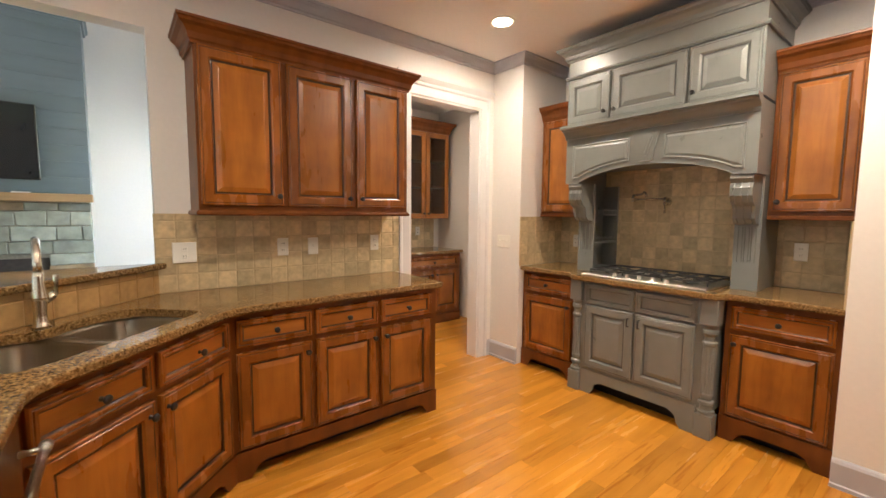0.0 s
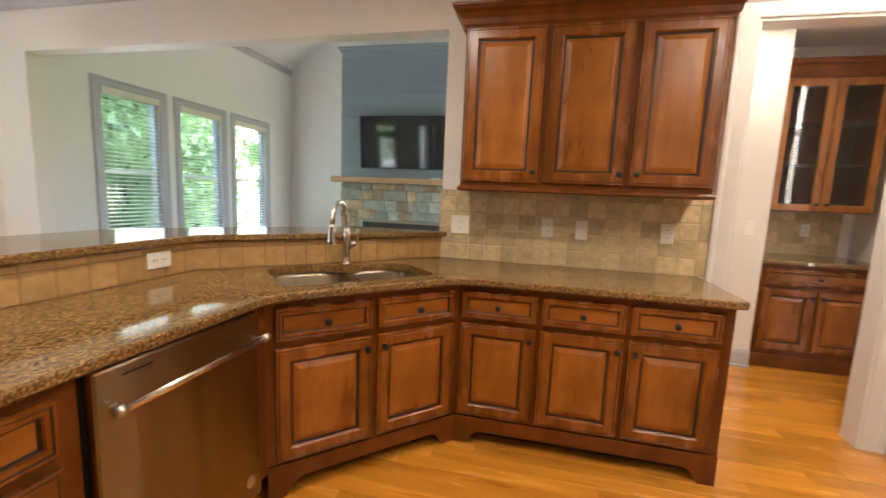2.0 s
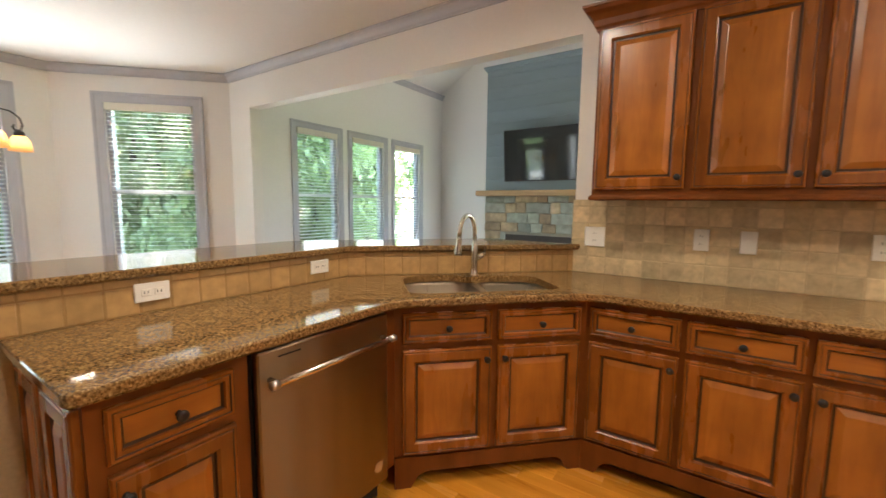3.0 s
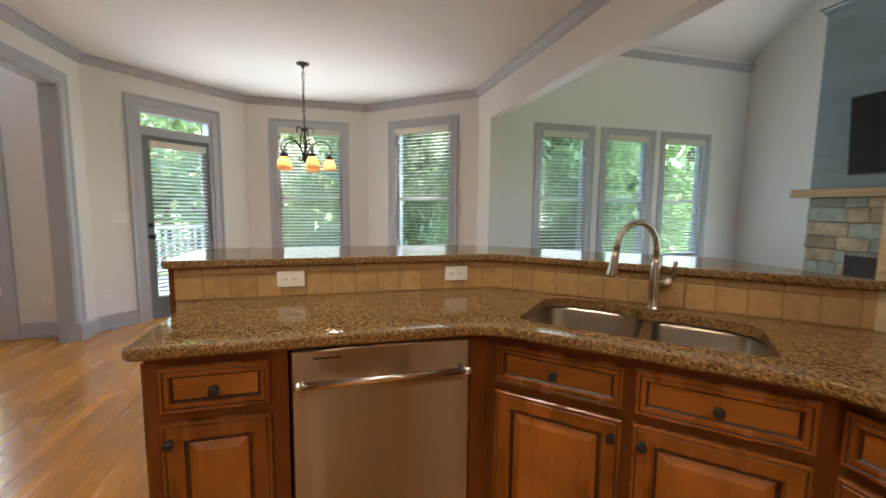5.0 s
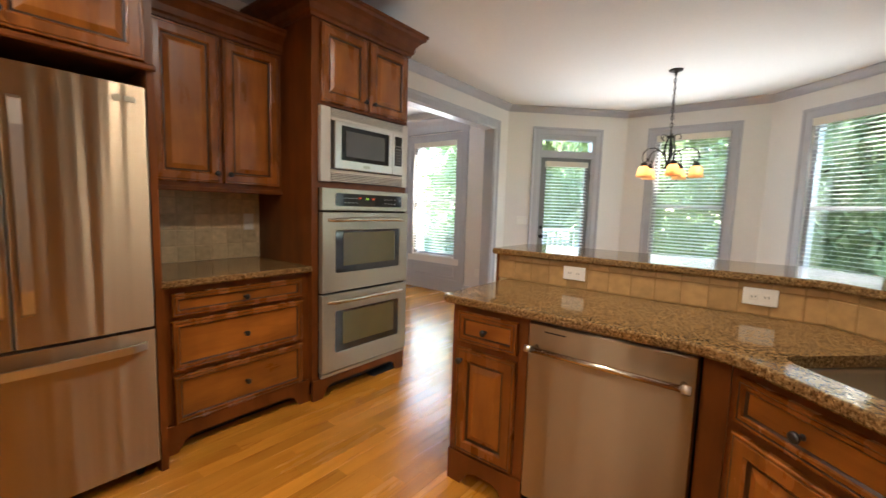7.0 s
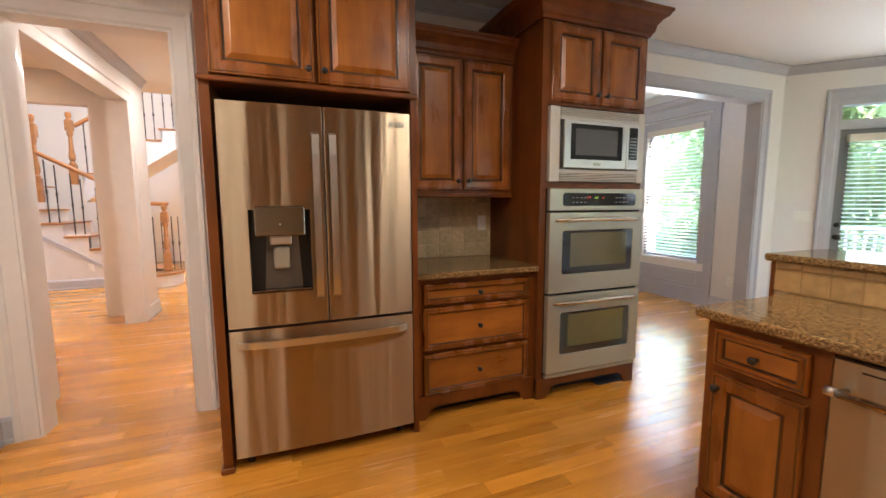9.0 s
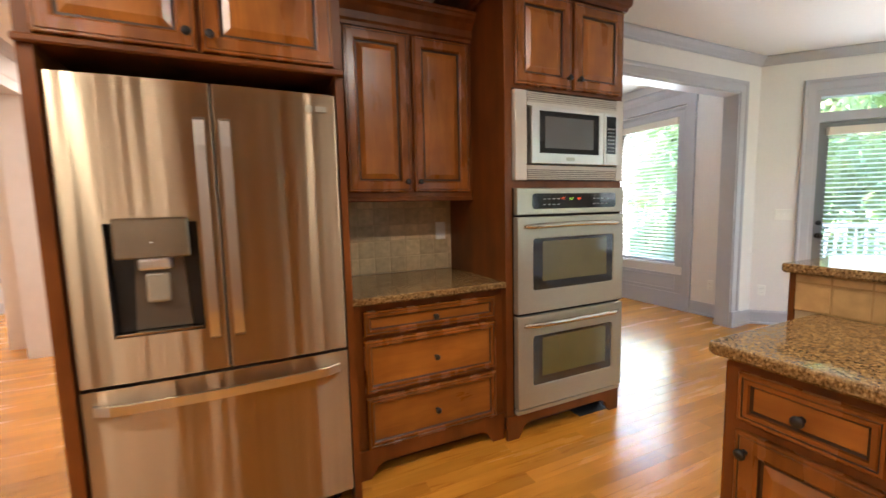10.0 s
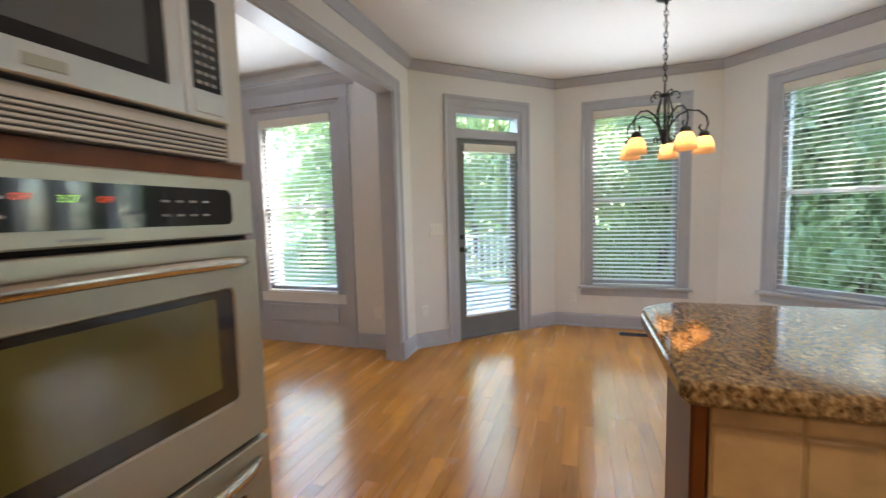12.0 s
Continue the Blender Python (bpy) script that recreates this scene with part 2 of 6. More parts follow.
DECK = mk("weathered_deck", (0.66, 0.64, 0.60), 0.8, 0.15, (2, 20, 20), bump=0.1)
GRASS = mk("grass_ground", (0.09, 0.15, 0.035), 0.9, 0.5, (3, 3, 3), bump=0.3)
LEAF = mk("leaf_green", (0.20, 0.235, 0.08), 0.5, 0.5, (1.4, 1.4, 1.4), bump=0.0, rand=0.25, big=0.5)
nt = LEAF.node_tree
tl = nt.nodes.new("ShaderNodeBsdfTranslucent")
tl.inputs[0].default_value = (0.54, 0.63, 0.40, 1)
mx = nt.nodes.new("ShaderNodeMixShader")
mx.inputs[0].default_value = 0.6
nt.links.new(nt.nodes["Principled BSDF"].outputs[0], mx.inputs[1])
nt.links.new(tl.outputs[0], mx.inputs[2])
nt.links.new(mx.outputs[0], nt.nodes["Material Output"].inputs[0])
BARK = mk("bark", (0.09, 0.065, 0.045), 0.9, 0.4, (10, 10, 2), bump=0.4)
GLASS = pane_glass("window_glass", (0.90, 0.95, 0.94))
CABGLASS = pane_glass("cabinet_glass", (0.82, 0.80, 0.76))
LENS = glow("lamp_lens", (1.0, 0.86, 0.66), 1.5)
SHADE = glow("amber_glass_shade", (0.85, 0.50, 0.22), 0.012)
nt = SHADE.node_tree
tl = nt.nodes.new("ShaderNodeBsdfTranslucent")
tl.inputs[0].default_value = (0.88, 0.66, 0.42, 1)
ad = nt.nodes.new("ShaderNodeMixShader")
ad.inputs[0].default_value = 0.6
em = nt.nodes["Material Output"].inputs[0].links[0].from_socket
nt.links.new(em, ad.inputs[1])
nt.links.new(tl.outputs[0], ad.inputs[2])
nt.links.new(ad.outputs[0], nt.nodes["Material Output"].inputs[0])
BULB = glow("bulb", (1.0, 0.80, 0.55), 3.5)
DIGIT = glow("green_digits", (0.45, 1.0, 0.10), 0.04)

# ---- mesh helpers ----


def obj(name, bm, mats, parent=None, m=None, smooth=False):
    me = bpy.data.meshes.new(name)
    bmesh.ops.recalc_face_normals(bm, faces=bm.faces[:])
    bm.to_mesh(me)
    bm.free()
    for mt in (mats if isinstance(mats, (list, tuple)) else [mats]):
        me.materials.append(mt)
    if smooth:
        for p in me.polygons:
            p.use_smooth = True
    ob = new(name, me)
    if parent is not None:
        ob.parent = parent
    if m is not None:
        ob.matrix_local = m
    return ob


def part(name, bm, material, parent, label="", m=None, smooth=False):
    ob = obj(name, bm, material, parent, m, smooth)
    if label:
        ob["label"] = label
    return ob


def thing(name, label, category, m=None, group="", kind=""):
    ob = new(name)
    ob.empty_display_size = 0.1
    if m is not None:
        ob.matrix_world = m
    return tagged(ob, label, category, group, kind)


def setting(name, bm, material, label, category, m=None):
    return tagged(obj(name, bm, material, None, m), label, category, "", "structure")


def box(bm, x0, y0, z0, x1, y1, z1, bev=0.0, mi=0):
    vs = [bm.verts.new((x, y, z)) for x in (x0, x1) for y in (y0, y1) for z in (z0, z1)]
    fs = [bm.faces.new([vs[i] for i in q]) for q in ((0, 1, 3, 2), (4, 6, 7, 5), (0, 4, 5, 1), (2, 3, 7, 6), (0, 2, 6, 4), (1, 5, 7, 3))]
    for f in fs:
        f.material_index = mi
    if bev:
        es = list({e for f in fs for e in f.edges})
        bmesh.ops.bevel(bm, geom=es, offset=bev, segments=2 if bev > 0.006 else 1, affect='EDGES', profile=0.5, clamp_overlap=True)
    return bm


def nb(*a, **k):
    return box(bmesh.new(), *a, **k)


def prism(bm, pts, axis, a, b, mi=0):
    """Polygon pts (u, v) pushed along an axis from a to b: 'y' takes (x, z), 'x' takes (y, z), 'z' takes (x, y)."""
    def v3(u, v, w):
        return {'y': (u, w, v), 'x': (w, u, v), 'z': (u, v, w)}[axis]
    A = [bm.verts.new(v3(u, v, a)) for u, v in pts]
    B = [bm.verts.new(v3(u, v, b)) for u, v in pts]
    n = len(pts)
    fs = [bm.faces.new(A), bm.faces.new(B[::-1])]
    for i in range(n):
        fs.append(bm.faces.new((A[i], B[i], B[(i + 1) % n], A[(i + 1) % n])))
    for f in fs:
        f.material_index = mi
    return bm


def lathe(bm, prof, seg=16, m=Matrix(), mi=0):
    """prof: (radius, height) turned round z."""
    rings = []
    for r, z in prof:
        rings.append([bm.verts.new(m @ Vector((r * math.cos(2 * math.pi * i / seg), r * math.sin(2 * math.pi * i / seg), z))) for i in range(seg)])
    for a, b in zip(rings, rings[1:]):
        for i in range(seg):
            bm.faces.new((a[i], a[(i + 1) % seg], b[(i + 1) % seg], b[i])).material_index = mi
    bm.faces.new(rings[0][::-1]).material_index = mi
    bm.faces.new(rings[-1]).material_index = mi
    return bm


def tube(bm, pts, r, seg=8, mi=0):
    """A round bar along pts; r is a number or a list."""
    pts = [Vector(p) for p in pts]
    rings = []
    up = Vector((0, 0, 1))
    for i, p in enumerate(pts):
        d = (pts[min(i + 1, len(pts) - 1)] - pts[max(i - 1, 0)]).normalized()
        ref = up if abs(d.dot(up)) < 0.95 else Vector((1, 0, 0))
        a = d.cross(ref).normalized()
        b = d.cross(a)
        rr = r[i] if isinstance(r, (list, tuple)) else r
        rings.append([bm.verts.new(p + rr * (math.cos(2 * math.pi * k / seg) * a + math.sin(2 * math.pi * k / seg) * b)) for k in range(seg)])
    for A, B in zip(rings, rings[1:]):
        best = min(range(seg), key=lambda s: (A[0].co - B[s].co).length)
        for i in range(seg):
            bm.faces.new((A[i], A[(i + 1) % seg], B[(i + 1 + best) % seg], B[(i + best) % seg])).material_index = mi
    bm.faces.new(rings[0][::-1]).material_index = mi
    bm.faces.new(rings[-1]).material_index = mi
    return bm


def sweep(bm, path, prof, closed=False, mi=0):
    """prof (d, z): d metres to the right of the path, mitred at its corners."""
    P = [Vector((x, y)) for x, y in path]
    n = len(P)
    rings = []
    for i in range(n):
        if closed or 0 < i < n - 1:
            u1 = (P[i] - P[i - 1]).normalized()
            u2 = (P[(i + 1) % n] - P[i]).normalized()
        elif i == 0:
            u1 = u2 = (P[1] - P[0]).normalized()
        else:
            u1 = u2 = (P[-1] - P[-2]).normalized()
        n1, n2 = Vector((u1.y, -u1.x)), Vector((u2.y, -u2.x))
        mt = (n1 + n2) / (1 + n1.dot(n2))
        rings.append([bm.verts.new((P[i].x + mt.x * d, P[i].y + mt.y * d, z)) for d, z in prof])
    k = len(prof)
    for i in range(n if closed else n - 1):
        A, B = rings[i], rings[(i + 1) % n]
        for j in range(k):
            bm.faces.new((A[j], A[(j + 1) % k], B[(j + 1) % k], B[j])).material_index = mi
    if not closed:
        bm.faces.new(rings[0][::-1])
        bm.faces.new(rings[-1])
    return bm


def frame_at(p0, p1):
    """Pose of a wall: x along it from p0 to p1, y outwards (left), the room at -y."""
    d = Vector(p1) - Vector(p0)
    return pose(p0[0], p0[1], 0, 0, 0, math.degrees(math.atan2(d.y, d.x))), d.length


def wall_bm(L, th, z0, z1, holes=(), s0=0.0):
    bm = bmesh.new()
    cuts = sorted({s0, L, *[h[0] for h in holes], *[h[1] for h in holes]})
    for a, b in zip(cuts, cuts[1:]):
        hs = sorted([h for h in holes if h[0] <= a + 1e-6 and h[1] >= b - 1e-6], key=lambda h: h[2])
        z = z0
        for h in hs:
            if h[2] > z + 1e-4:
                box(bm, a, 0, z, b, th, h[2])
            z = max(z, h[3])
        if z1 > z + 1e-4:
            box(bm, a, 0, z, b, th, z1)
    return bm


def rings_panel(bm, x0, z0, x1, z1, prof, groove=(), split=0):
    """A moulded panel facing -y: prof is a list of (inset, y); the last ring is closed. groove: ring numbers with the second material."""
    rs = []
    for a, y in prof:
        rs.append([bm.verts.new(p) for p in ((x0 + a, y, z0 + a), (x1 - a, y, z0 + a), (x1 - a, y, z1 - a), (x0 + a, y, z1 - a))])
    for k, (A, B) in enumerate(zip(rs, rs[1:])):
        for i in range(4):
            f = bm.faces.new((A[i], A[(i + 1) % 4], B[(i + 1) % 4], B[i]))
            f.material_index = 1 if k in groove else (2 if k < split else 0)
    bm.faces.new(rs[-1])
    bm.faces.new(rs[0][::-1])
    return bm


DOORP = [(0, 0), (0, -0.015), (0.004, -0.020), (0.010, -0.020), (0.013, -0.018), (0.016, -0.021), (0.052, -0.021), (0.056, -0.017), (0.060, -0.014), (0.063, -0.007), (0.071, -0.007), (0.094, -0.017), (0.098, -0.018)]
DRAWP = [(0, 0), (0, -0.014), (0.005, -0.020), (0.012, -0.020), (0.015, -0.017), (0.018, -0.020), (0.028, -0.020), (0.031, -0.013), (0.034, -0.010), (0.037, -0.006), (0.041, -0.006)]
DG, WG = (3, 8, 9), (3, 7, 8)


def knob_mesh():
    bm = bmesh.new()
    lathe(bm, [(0.009, 0), (0.009, 0.002), (0.005, 0.005), (0.005, 0.013), (0.012, 0.018), (0.0155, 0.023), (0.0145, 0.029), (0.008, 0.032)], 14, pose(0, 0, 0, 90, 0, 0))
    return bm


def add_knob(parent, x, z):
    return part("knob", knob_mesh(), BLACK, parent, "black metal knob", pose(x, -0.020, z), True)


def door_panel(parent, x0, z0, x1, z1, knob=None, mats=(WOOD, GLAZE, WOODF), name="door"):
    """A raised-panel door on the front of its cabinet; knob: 'l' or 'r', at the top ('t') or foot ('b')."""
    w, h = x1 - x0, z1 - z0
    k = min(1.0, min(w, h) / 0.30)
    bm = rings_panel(bmesh.new(), 0, 0, w, h, [(a * k, y) for a, y in DOORP], DG, 10 if len(mats) > 2 else 0)
    d = part(name, bm, list(mats), parent, "", pose(x0, -0.001, z0))
    if knob:
        add_knob(d, 0.028 if knob[0] == 'l' else w - 0.028, h - 0.055 if knob[1] == 't' else 0.055)
    return d


def drawer_front(parent, x0, z0, x1, z1, knobs=1, mats=(WOODH, GLAZE, WOODF)):
    w, h = x1 - x0, z1 - z0
    bm = rings_panel(bmesh.new(), 0, 0, w, h, DRAWP, WG, 9 if len(mats) > 2 else 0)
    d = part("drawer", bm, list(mats), parent, "", pose(x0, -0.001, z0))
    if knobs:
        add_knob(d, w / 2, h / 2)
    return d


def valance_pts(w, h, foot=0.10, rise=0.075):
    """Outline (x, z) of a base board with two bracket feet."""
    pts = [(0, 0), (foot * 0.75, 0), (foot * 0.80, 0.012), (foot * 0.95, 0.03), (foot * 1.05, rise * 0.7), (foot * 1.35, rise * 0.93), (foot * 1.55, rise)]
    return pts + [(w - x, z) for x, z in pts[::-1]] + [(w, h), (0, h)]


def base_body(cab, w, depth, top=0.868, mat=WOODD, feet=True, low=0.12):
    part("body", nb(0, 0, low, w, depth, top), mat, cab)
    if feet:
        bm = prism(bmesh.new(), valance_pts(w, low + 0.03), 'y', -0.014, 0.006)
        part("foot_board", bm, mat, cab)
        # near-black board: the shade under the cabinet is put into its colour
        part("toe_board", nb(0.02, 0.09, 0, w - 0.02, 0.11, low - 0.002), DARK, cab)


CROWNP = [(0, 0), (0.010, 0), (0.012, 0.012), (0.020, 0.020), (0.024, 0.045), (0.040, 0.068), (0.058, 0.080), (0.062, 0.092), (0.068, 0.096), (0.068, 0.108), (0, 0.108)]


def cab_crown(cab, w, depth, z, h=0.11, out=0.068, ends="lr", mat=WOODD):
    """Crown moulding round the front and the free ends of a cabinet."""
    sx, sz = out / 0.068, h / 0.108
    prof = [(d * sx, z + q * sz) for d, q in CROWNP]
    path = []
    if "l" in ends:
        path.append((0, depth))
    path += [(0, 0), (w, 0)]
    if "r" in ends:
        path.append((w, depth))
    # the outside lies to the right of a path that runs round the front with x rising
    bm = sweep(bmesh.new(), path, prof)
    box(bm, 0, 0, z + h - 0.02, w, depth, z + h - 0.005)
    part("crown", bm, mat, cab)


def light_rail(cab, w, depth, z):
    prof = [(0, z), (0.006, z), (0.014, z - 0.012), (0.014, z - 0.022), (0.006, z - 0.028), (0, z - 0.028)]
    part("light_rail", sweep(bmesh.new(), [(0, depth), (0, 0), (w, 0), (w, depth)], prof), WOODD, cab)

# ---- structure ----
CEIL = 2.737
NW, SW_, EW, NB = 2.735, -1.37, 2.83, 3.45     # north, south, east faces; back of the range niche
NICHE0, NICHE1 = 0.285, 2.385
B0, B1, B2, B3 = (-3.74, SW_), (-4.95, -0.13), (-4.95, 1.48), (-3.74, NW)   # corners of the bay
LIV_W, LIV_N, LIV_E = -3.72, 6.98, 1.09

mN, lN = frame_at((-4.0, NW), (EW + 0.7, NW))
setting("wall_north", wall_bm(lN, 0.12, 0, 5.0, [(0.655, 4.20, 0, 2.335), (5.885, 6.66, 0, 2.31)]), WALLP, "off-white painted wall with two wide openings", "wall", mN)
mS, lS = frame_at((EW + 0.62, SW_), B0)
s_of = lambda x: EW + 0.62 - x
setting("wall_south", wall_bm(lS, 0.14, 0, CEIL, [(s_of(2.66), s_of(1.88), 0, 2.31), (s_of(-1.30), s_of(-3.40), 0, 2.37)]), WALLP, "off-white painted wall with two cased openings", "wall", mS)
bm = nb(EW, NICHE1, 0, NB + 0.12, NW, CEIL)
setting("wall_east_column", bm, WALLP, "off-white painted wall end beside the range niche", "wall")
setting("wall_east", nb(EW, SW_, 0, NB + 0.12, NICHE0, CEIL), WALLP, "off-white painted wall south of the range niche", "wall")
setting("wall_niche_back", nb(NB, NICHE0, 0, NB + 0.12, NICHE1, CEIL), WALLP, "off-white painted wall behind the range", "wall")
W2O, DRO, W3O = (0.39, 1.24, 0.47, 2.37), (0.464, 1.268, 0, 2.36), (0.49, 1.36, 0.52, 2.37)
mDW, lDW = frame_at(B0, B1)
setting("wall_bay_door", wall_bm(lDW, 0.14, 0, CEIL, [DRO]), WALLP, "off-white painted bay wall with a glazed door", "wall", mDW)
mW2, lW2 = frame_at(B1, B2)
setting("wall_bay_middle", wall_bm(lW2, 0.14, 0, CEIL, [W2O]), WALLP, "off-white painted bay wall with a window", "wall", mW2)
mW3, lW3 = frame_at(B2, B3)
setting("wall_bay_north", wall_bm(lW3, 0.14, 0, CEIL, [W3O]), WALLP, "off-white painted bay wall with a window", "wall", mW3)

# ceilings
bm = bmesh.new()
prism(bm, [B0, B1, B2, B3, (NB + 0.12, NW), (NB + 0.12, SW_)][::-1], 'z', CEIL, CEIL + 0.12)
setting("ceiling", bm, CEILP, "white painted ceiling over kitchen and breakfast bay", "ceiling")
setting("ceiling_sunroom", nb(-3.8, -4.4, 2.78, 0.4, SW_ - 0.14, 2.9), CEILP, "white painted ceiling of the side room", "ceiling")
setting("ceiling_hall", nb(0.4, -5.0, CEIL + 0.02, 3.0, SW_ - 0.14, CEIL + 0.14), CEILP, "white painted hall ceiling", "ceiling")
setting("ceiling_dining", nb(3.0, -4.45, CEIL + 0.02, 6.6, SW_, CEIL + 0.14), CEILP, "warm white ceiling of the dining room", "ceiling")
setting("ceiling_stair_hall", nb(0.4, -9.6, 5.4, 6.6, -4.45, 5.5), CEILP, "high white ceiling over the stair hall", "ceiling")
setting("ceiling_pantry", nb(1.2, NW + 0.12, CEIL, 4.2, 4.66, CEIL + 0.1), CEILP, "white pantry ceiling", "ceiling")
RIDGE, RZ, EAVE = -1.0, 5.1, 3.42
bm = bmesh.new()
prism(bm, [(LIV_W - 0.1, EAVE), (RIDGE, RZ), (LIV_E + 0.1, EAVE + 0.69), (LIV_E + 0.1, EAVE + 0.81), (RIDGE, RZ + 0.12), (LIV_W - 0.1, EAVE + 0.12)], 'y', NW + 0.12, LIV_N + 0.1)
setting("ceiling_living", bm, CEILP, "white vaulted ceiling of the living room", "ceiling")

# living room walls
mLW, lLW = frame_at((LIV_W, NW + 0.12), (LIV_W, LIV_N))
LWO = [(s - 2.855, s - 2.855 + 0.70, 0.60, 2.31) for s in (3.585, 4.565, 5.545)]
setting("wall_living_west", wall_bm(lLW, 0.14, 0, 3.6, LWO), LIVP, "pale painted living room wall with three windows", "wall", mLW)
setting("wall_living_north", nb(LIV_W - 0.14, LIV_N, 0, LIV_E + 0.1, LIV_N + 0.12, 5.4), LIVP, "pale painted living room gable wall", "wall")
# no window is known here: the opening is added to let lamp light in
mLE, lLE = frame_at((LIV_E, LIV_N), (LIV_E, NW + 0.12))
setting("wall_living_east", wall_bm(lLE, 0.1, 0, 4.2, [(0.5, 2.1, 0.6, 2.3)]), LIVP, "pale painted living room wall with a wide window opening", "wall", mLE)
# pantry walls
setting("wall_pantry_north", nb(1.2, 3.86, 0, 2.60, 4.66, CEIL), WALLP, "off-white pantry wall beside the cabinet niche", "wall")
setting("wall_pantry_back", nb(2.60, 4.52, 0, 4.2, 4.66, CEIL), WALLP, "off-white wall behind the pantry cabinets", "wall")
setting("wall_pantry_east", nb(3.58, NW + 0.12, 0, 3.70, 4.52, CEIL), WALLP, "off-white pantry side wall", "wall")
setting("wall_pantry_west", nb(1.2, NW + 0.12, 0, 1.3, 3.86, CEIL), WALLP, "off-white pantry side wall", "wall")
# side room (south-west)
SRX = -3.64
mSR, lSR = frame_at((SRX, -4.3), (SRX, SW_ - 0.14))
SRO = (4.3 - 3.02, 4.3 - 2.15, 0.53, 2.32)
setting("wall_sunroom_west", wall_bm(lSR, 0.14, 0, 2.8, [SRO]), WALLP, "off-white wall with a panelled window", "wall", mSR)
setting("wall_sunroom_south", nb(-3.8, -4.4, 0, 0.4, -4.3, 2.8), WALLP, "off-white side room wall", "wall")
setting("wall_sunroom_east", nb(0.3, -4.3, 0, 0.4, SW_ - 0.14, 2.8), WALLP, "off-white side room wall", "wall")
# hall and stair hall
setting("wall_hall_west", nb(0.9, -5.0, 0, 1.0, SW_ - 0.14, CEIL + 0.02), WALLP, "off-white hall wall", "wall")
bm = nb(2.82, -1.95, 0, 3.0, SW_ - 0.14, CEIL + 0.02)
box(bm, 2.82, -3.84, 2.40, 3.0, -1.95, CEIL + 0.02)
box(bm, 2.82, -4.42, 0, 3.0, -3.84, CEIL + 0.02)
setting("wall_hall_east", bm, TRIMW, "white cased wall with a wide opening to the dining room", "wall")
bm = nb(3.0, -4.42, 2.41, 6.5, -4.28, CEIL + 0.02)
box(bm, 3.0, -4.42, 0, 3.30, -4.28, 2.41)
setting("wall_dining_south", bm, TRIMW, "white header and pilaster between dining room and stairs", "wall")
setting("wall_dining_east", nb(6.5, -9.6, 0, 6.6, SW_, 5.5), WALLP, "off-white outer wall", "wall")
setting("wall_dining_north", nb(NB + 0.12, SW_ - 0.14, 0, 6.5, SW_, CEIL + 0.1), WALLP, "off-white dining room wall", "wall")
setting("wall_stair_back", nb(0.4, -9.6, 0, 6.5, -9.5, 5.5), WALLP, "white wall behind the stairs", "wall")
setting("wall_stair_west", nb(0.4, -9.5, 0, 0.5, -5.0, 5.5), WALLP, "white stair hall wall", "wall")
setting("wall_stair_header", nb(0.4, -4.45, CEIL + 0.14, 6.5, -4.35, 5.5), WALLP, "white wall above the hall", "wall")

# crown, baseboards and casings
crown = [(0, CEIL - 0.088), (0.010, CEIL - 0.088), (0.013, CEIL - 0.076), (0.022, CEIL - 0.068), (0.036, CEIL - 0.038), (0.052, CEIL - 0.021), (0.062, CEIL - 0.016), (0.062, CEIL - 0.002), (0, CEIL - 0.002)]
room = [B3, (EW, NW), (EW, NICHE1), (NB, NICHE1), (NB, NICHE0), (EW, NICHE0), (EW, SW_), B0, B1, B2]
setting("trim_crown", sweep(bmesh.new(), room, crown, True), TRIM, "grey painted crown moulding round the ceiling", "crown moulding")
lc = [(d, z - CEIL + EAVE) for d, z in crown]
setting("trim_crown_living", sweep(bmesh.new(), [(LIV_W, NW + 0.12), (LIV_W, LIV_N)], lc), TRIM, "grey painted crown moulding under the vault", "crown moulding")
setting("trim_crown_hall", sweep(bmesh.new(), [(2.82, -4.42), (2.82, SW_ - 0.14)][::-1], [(d, z + 0.02) for d, z in crown]), TRIM, "grey painted crown moulding in the hall", "crown moulding")
basep = [(0, 0), (0.026, 0), (0.026, 0.018), (0.016, 0.022), (0.016, 0.125), (0.010, 0.140), (0.004, 0.148), (0, 0.148)]


def baseboard(name, path, mat=TRIM):
    setting(name, sweep(bmesh.new(), path, basep), mat, "painted baseboard along the wall", "baseboard")


pt = lambda m, s: tuple((m @ Vector((s, 0, 0)))[:2])
baseboard("baseboard_bay", [pt(mDW, 1.372), B1, B2, B3, (-3.345 - 0.0, NW)])
baseboard("baseboard_bay_door", [(-3.52, SW_), B0, pt(mDW, 0.36)])
baseboard("baseboard_column", [(2.76, NW), (EW, NW), (EW, NICHE1 + 0.002)], TRIM)
baseboard("baseboard_east", [(EW, NICHE0), (EW, SW_), (2.77, SW_)], TRIM)
baseboard("baseboard_sunroom", [(SRX, -1.96), (SRX, SW_ - 0.14), (-3.40, SW_ - 0.14)])
baseboard("baseboard_hall", [(2.82, -3.86), (2.82, -4.42), (3.0, -4.42)], TRIMW)
baseboard("baseboard_pantry", [(1.3, 3.86), (2.60, 3.86)], TRIM)
CASP = [(0, 0), (0.012, 0), (0.015, 0.010), (0.015, 0.075), (0.022, 0.082), (0.026, 0.092), (0.026, 0.108), (0, 0.108)]


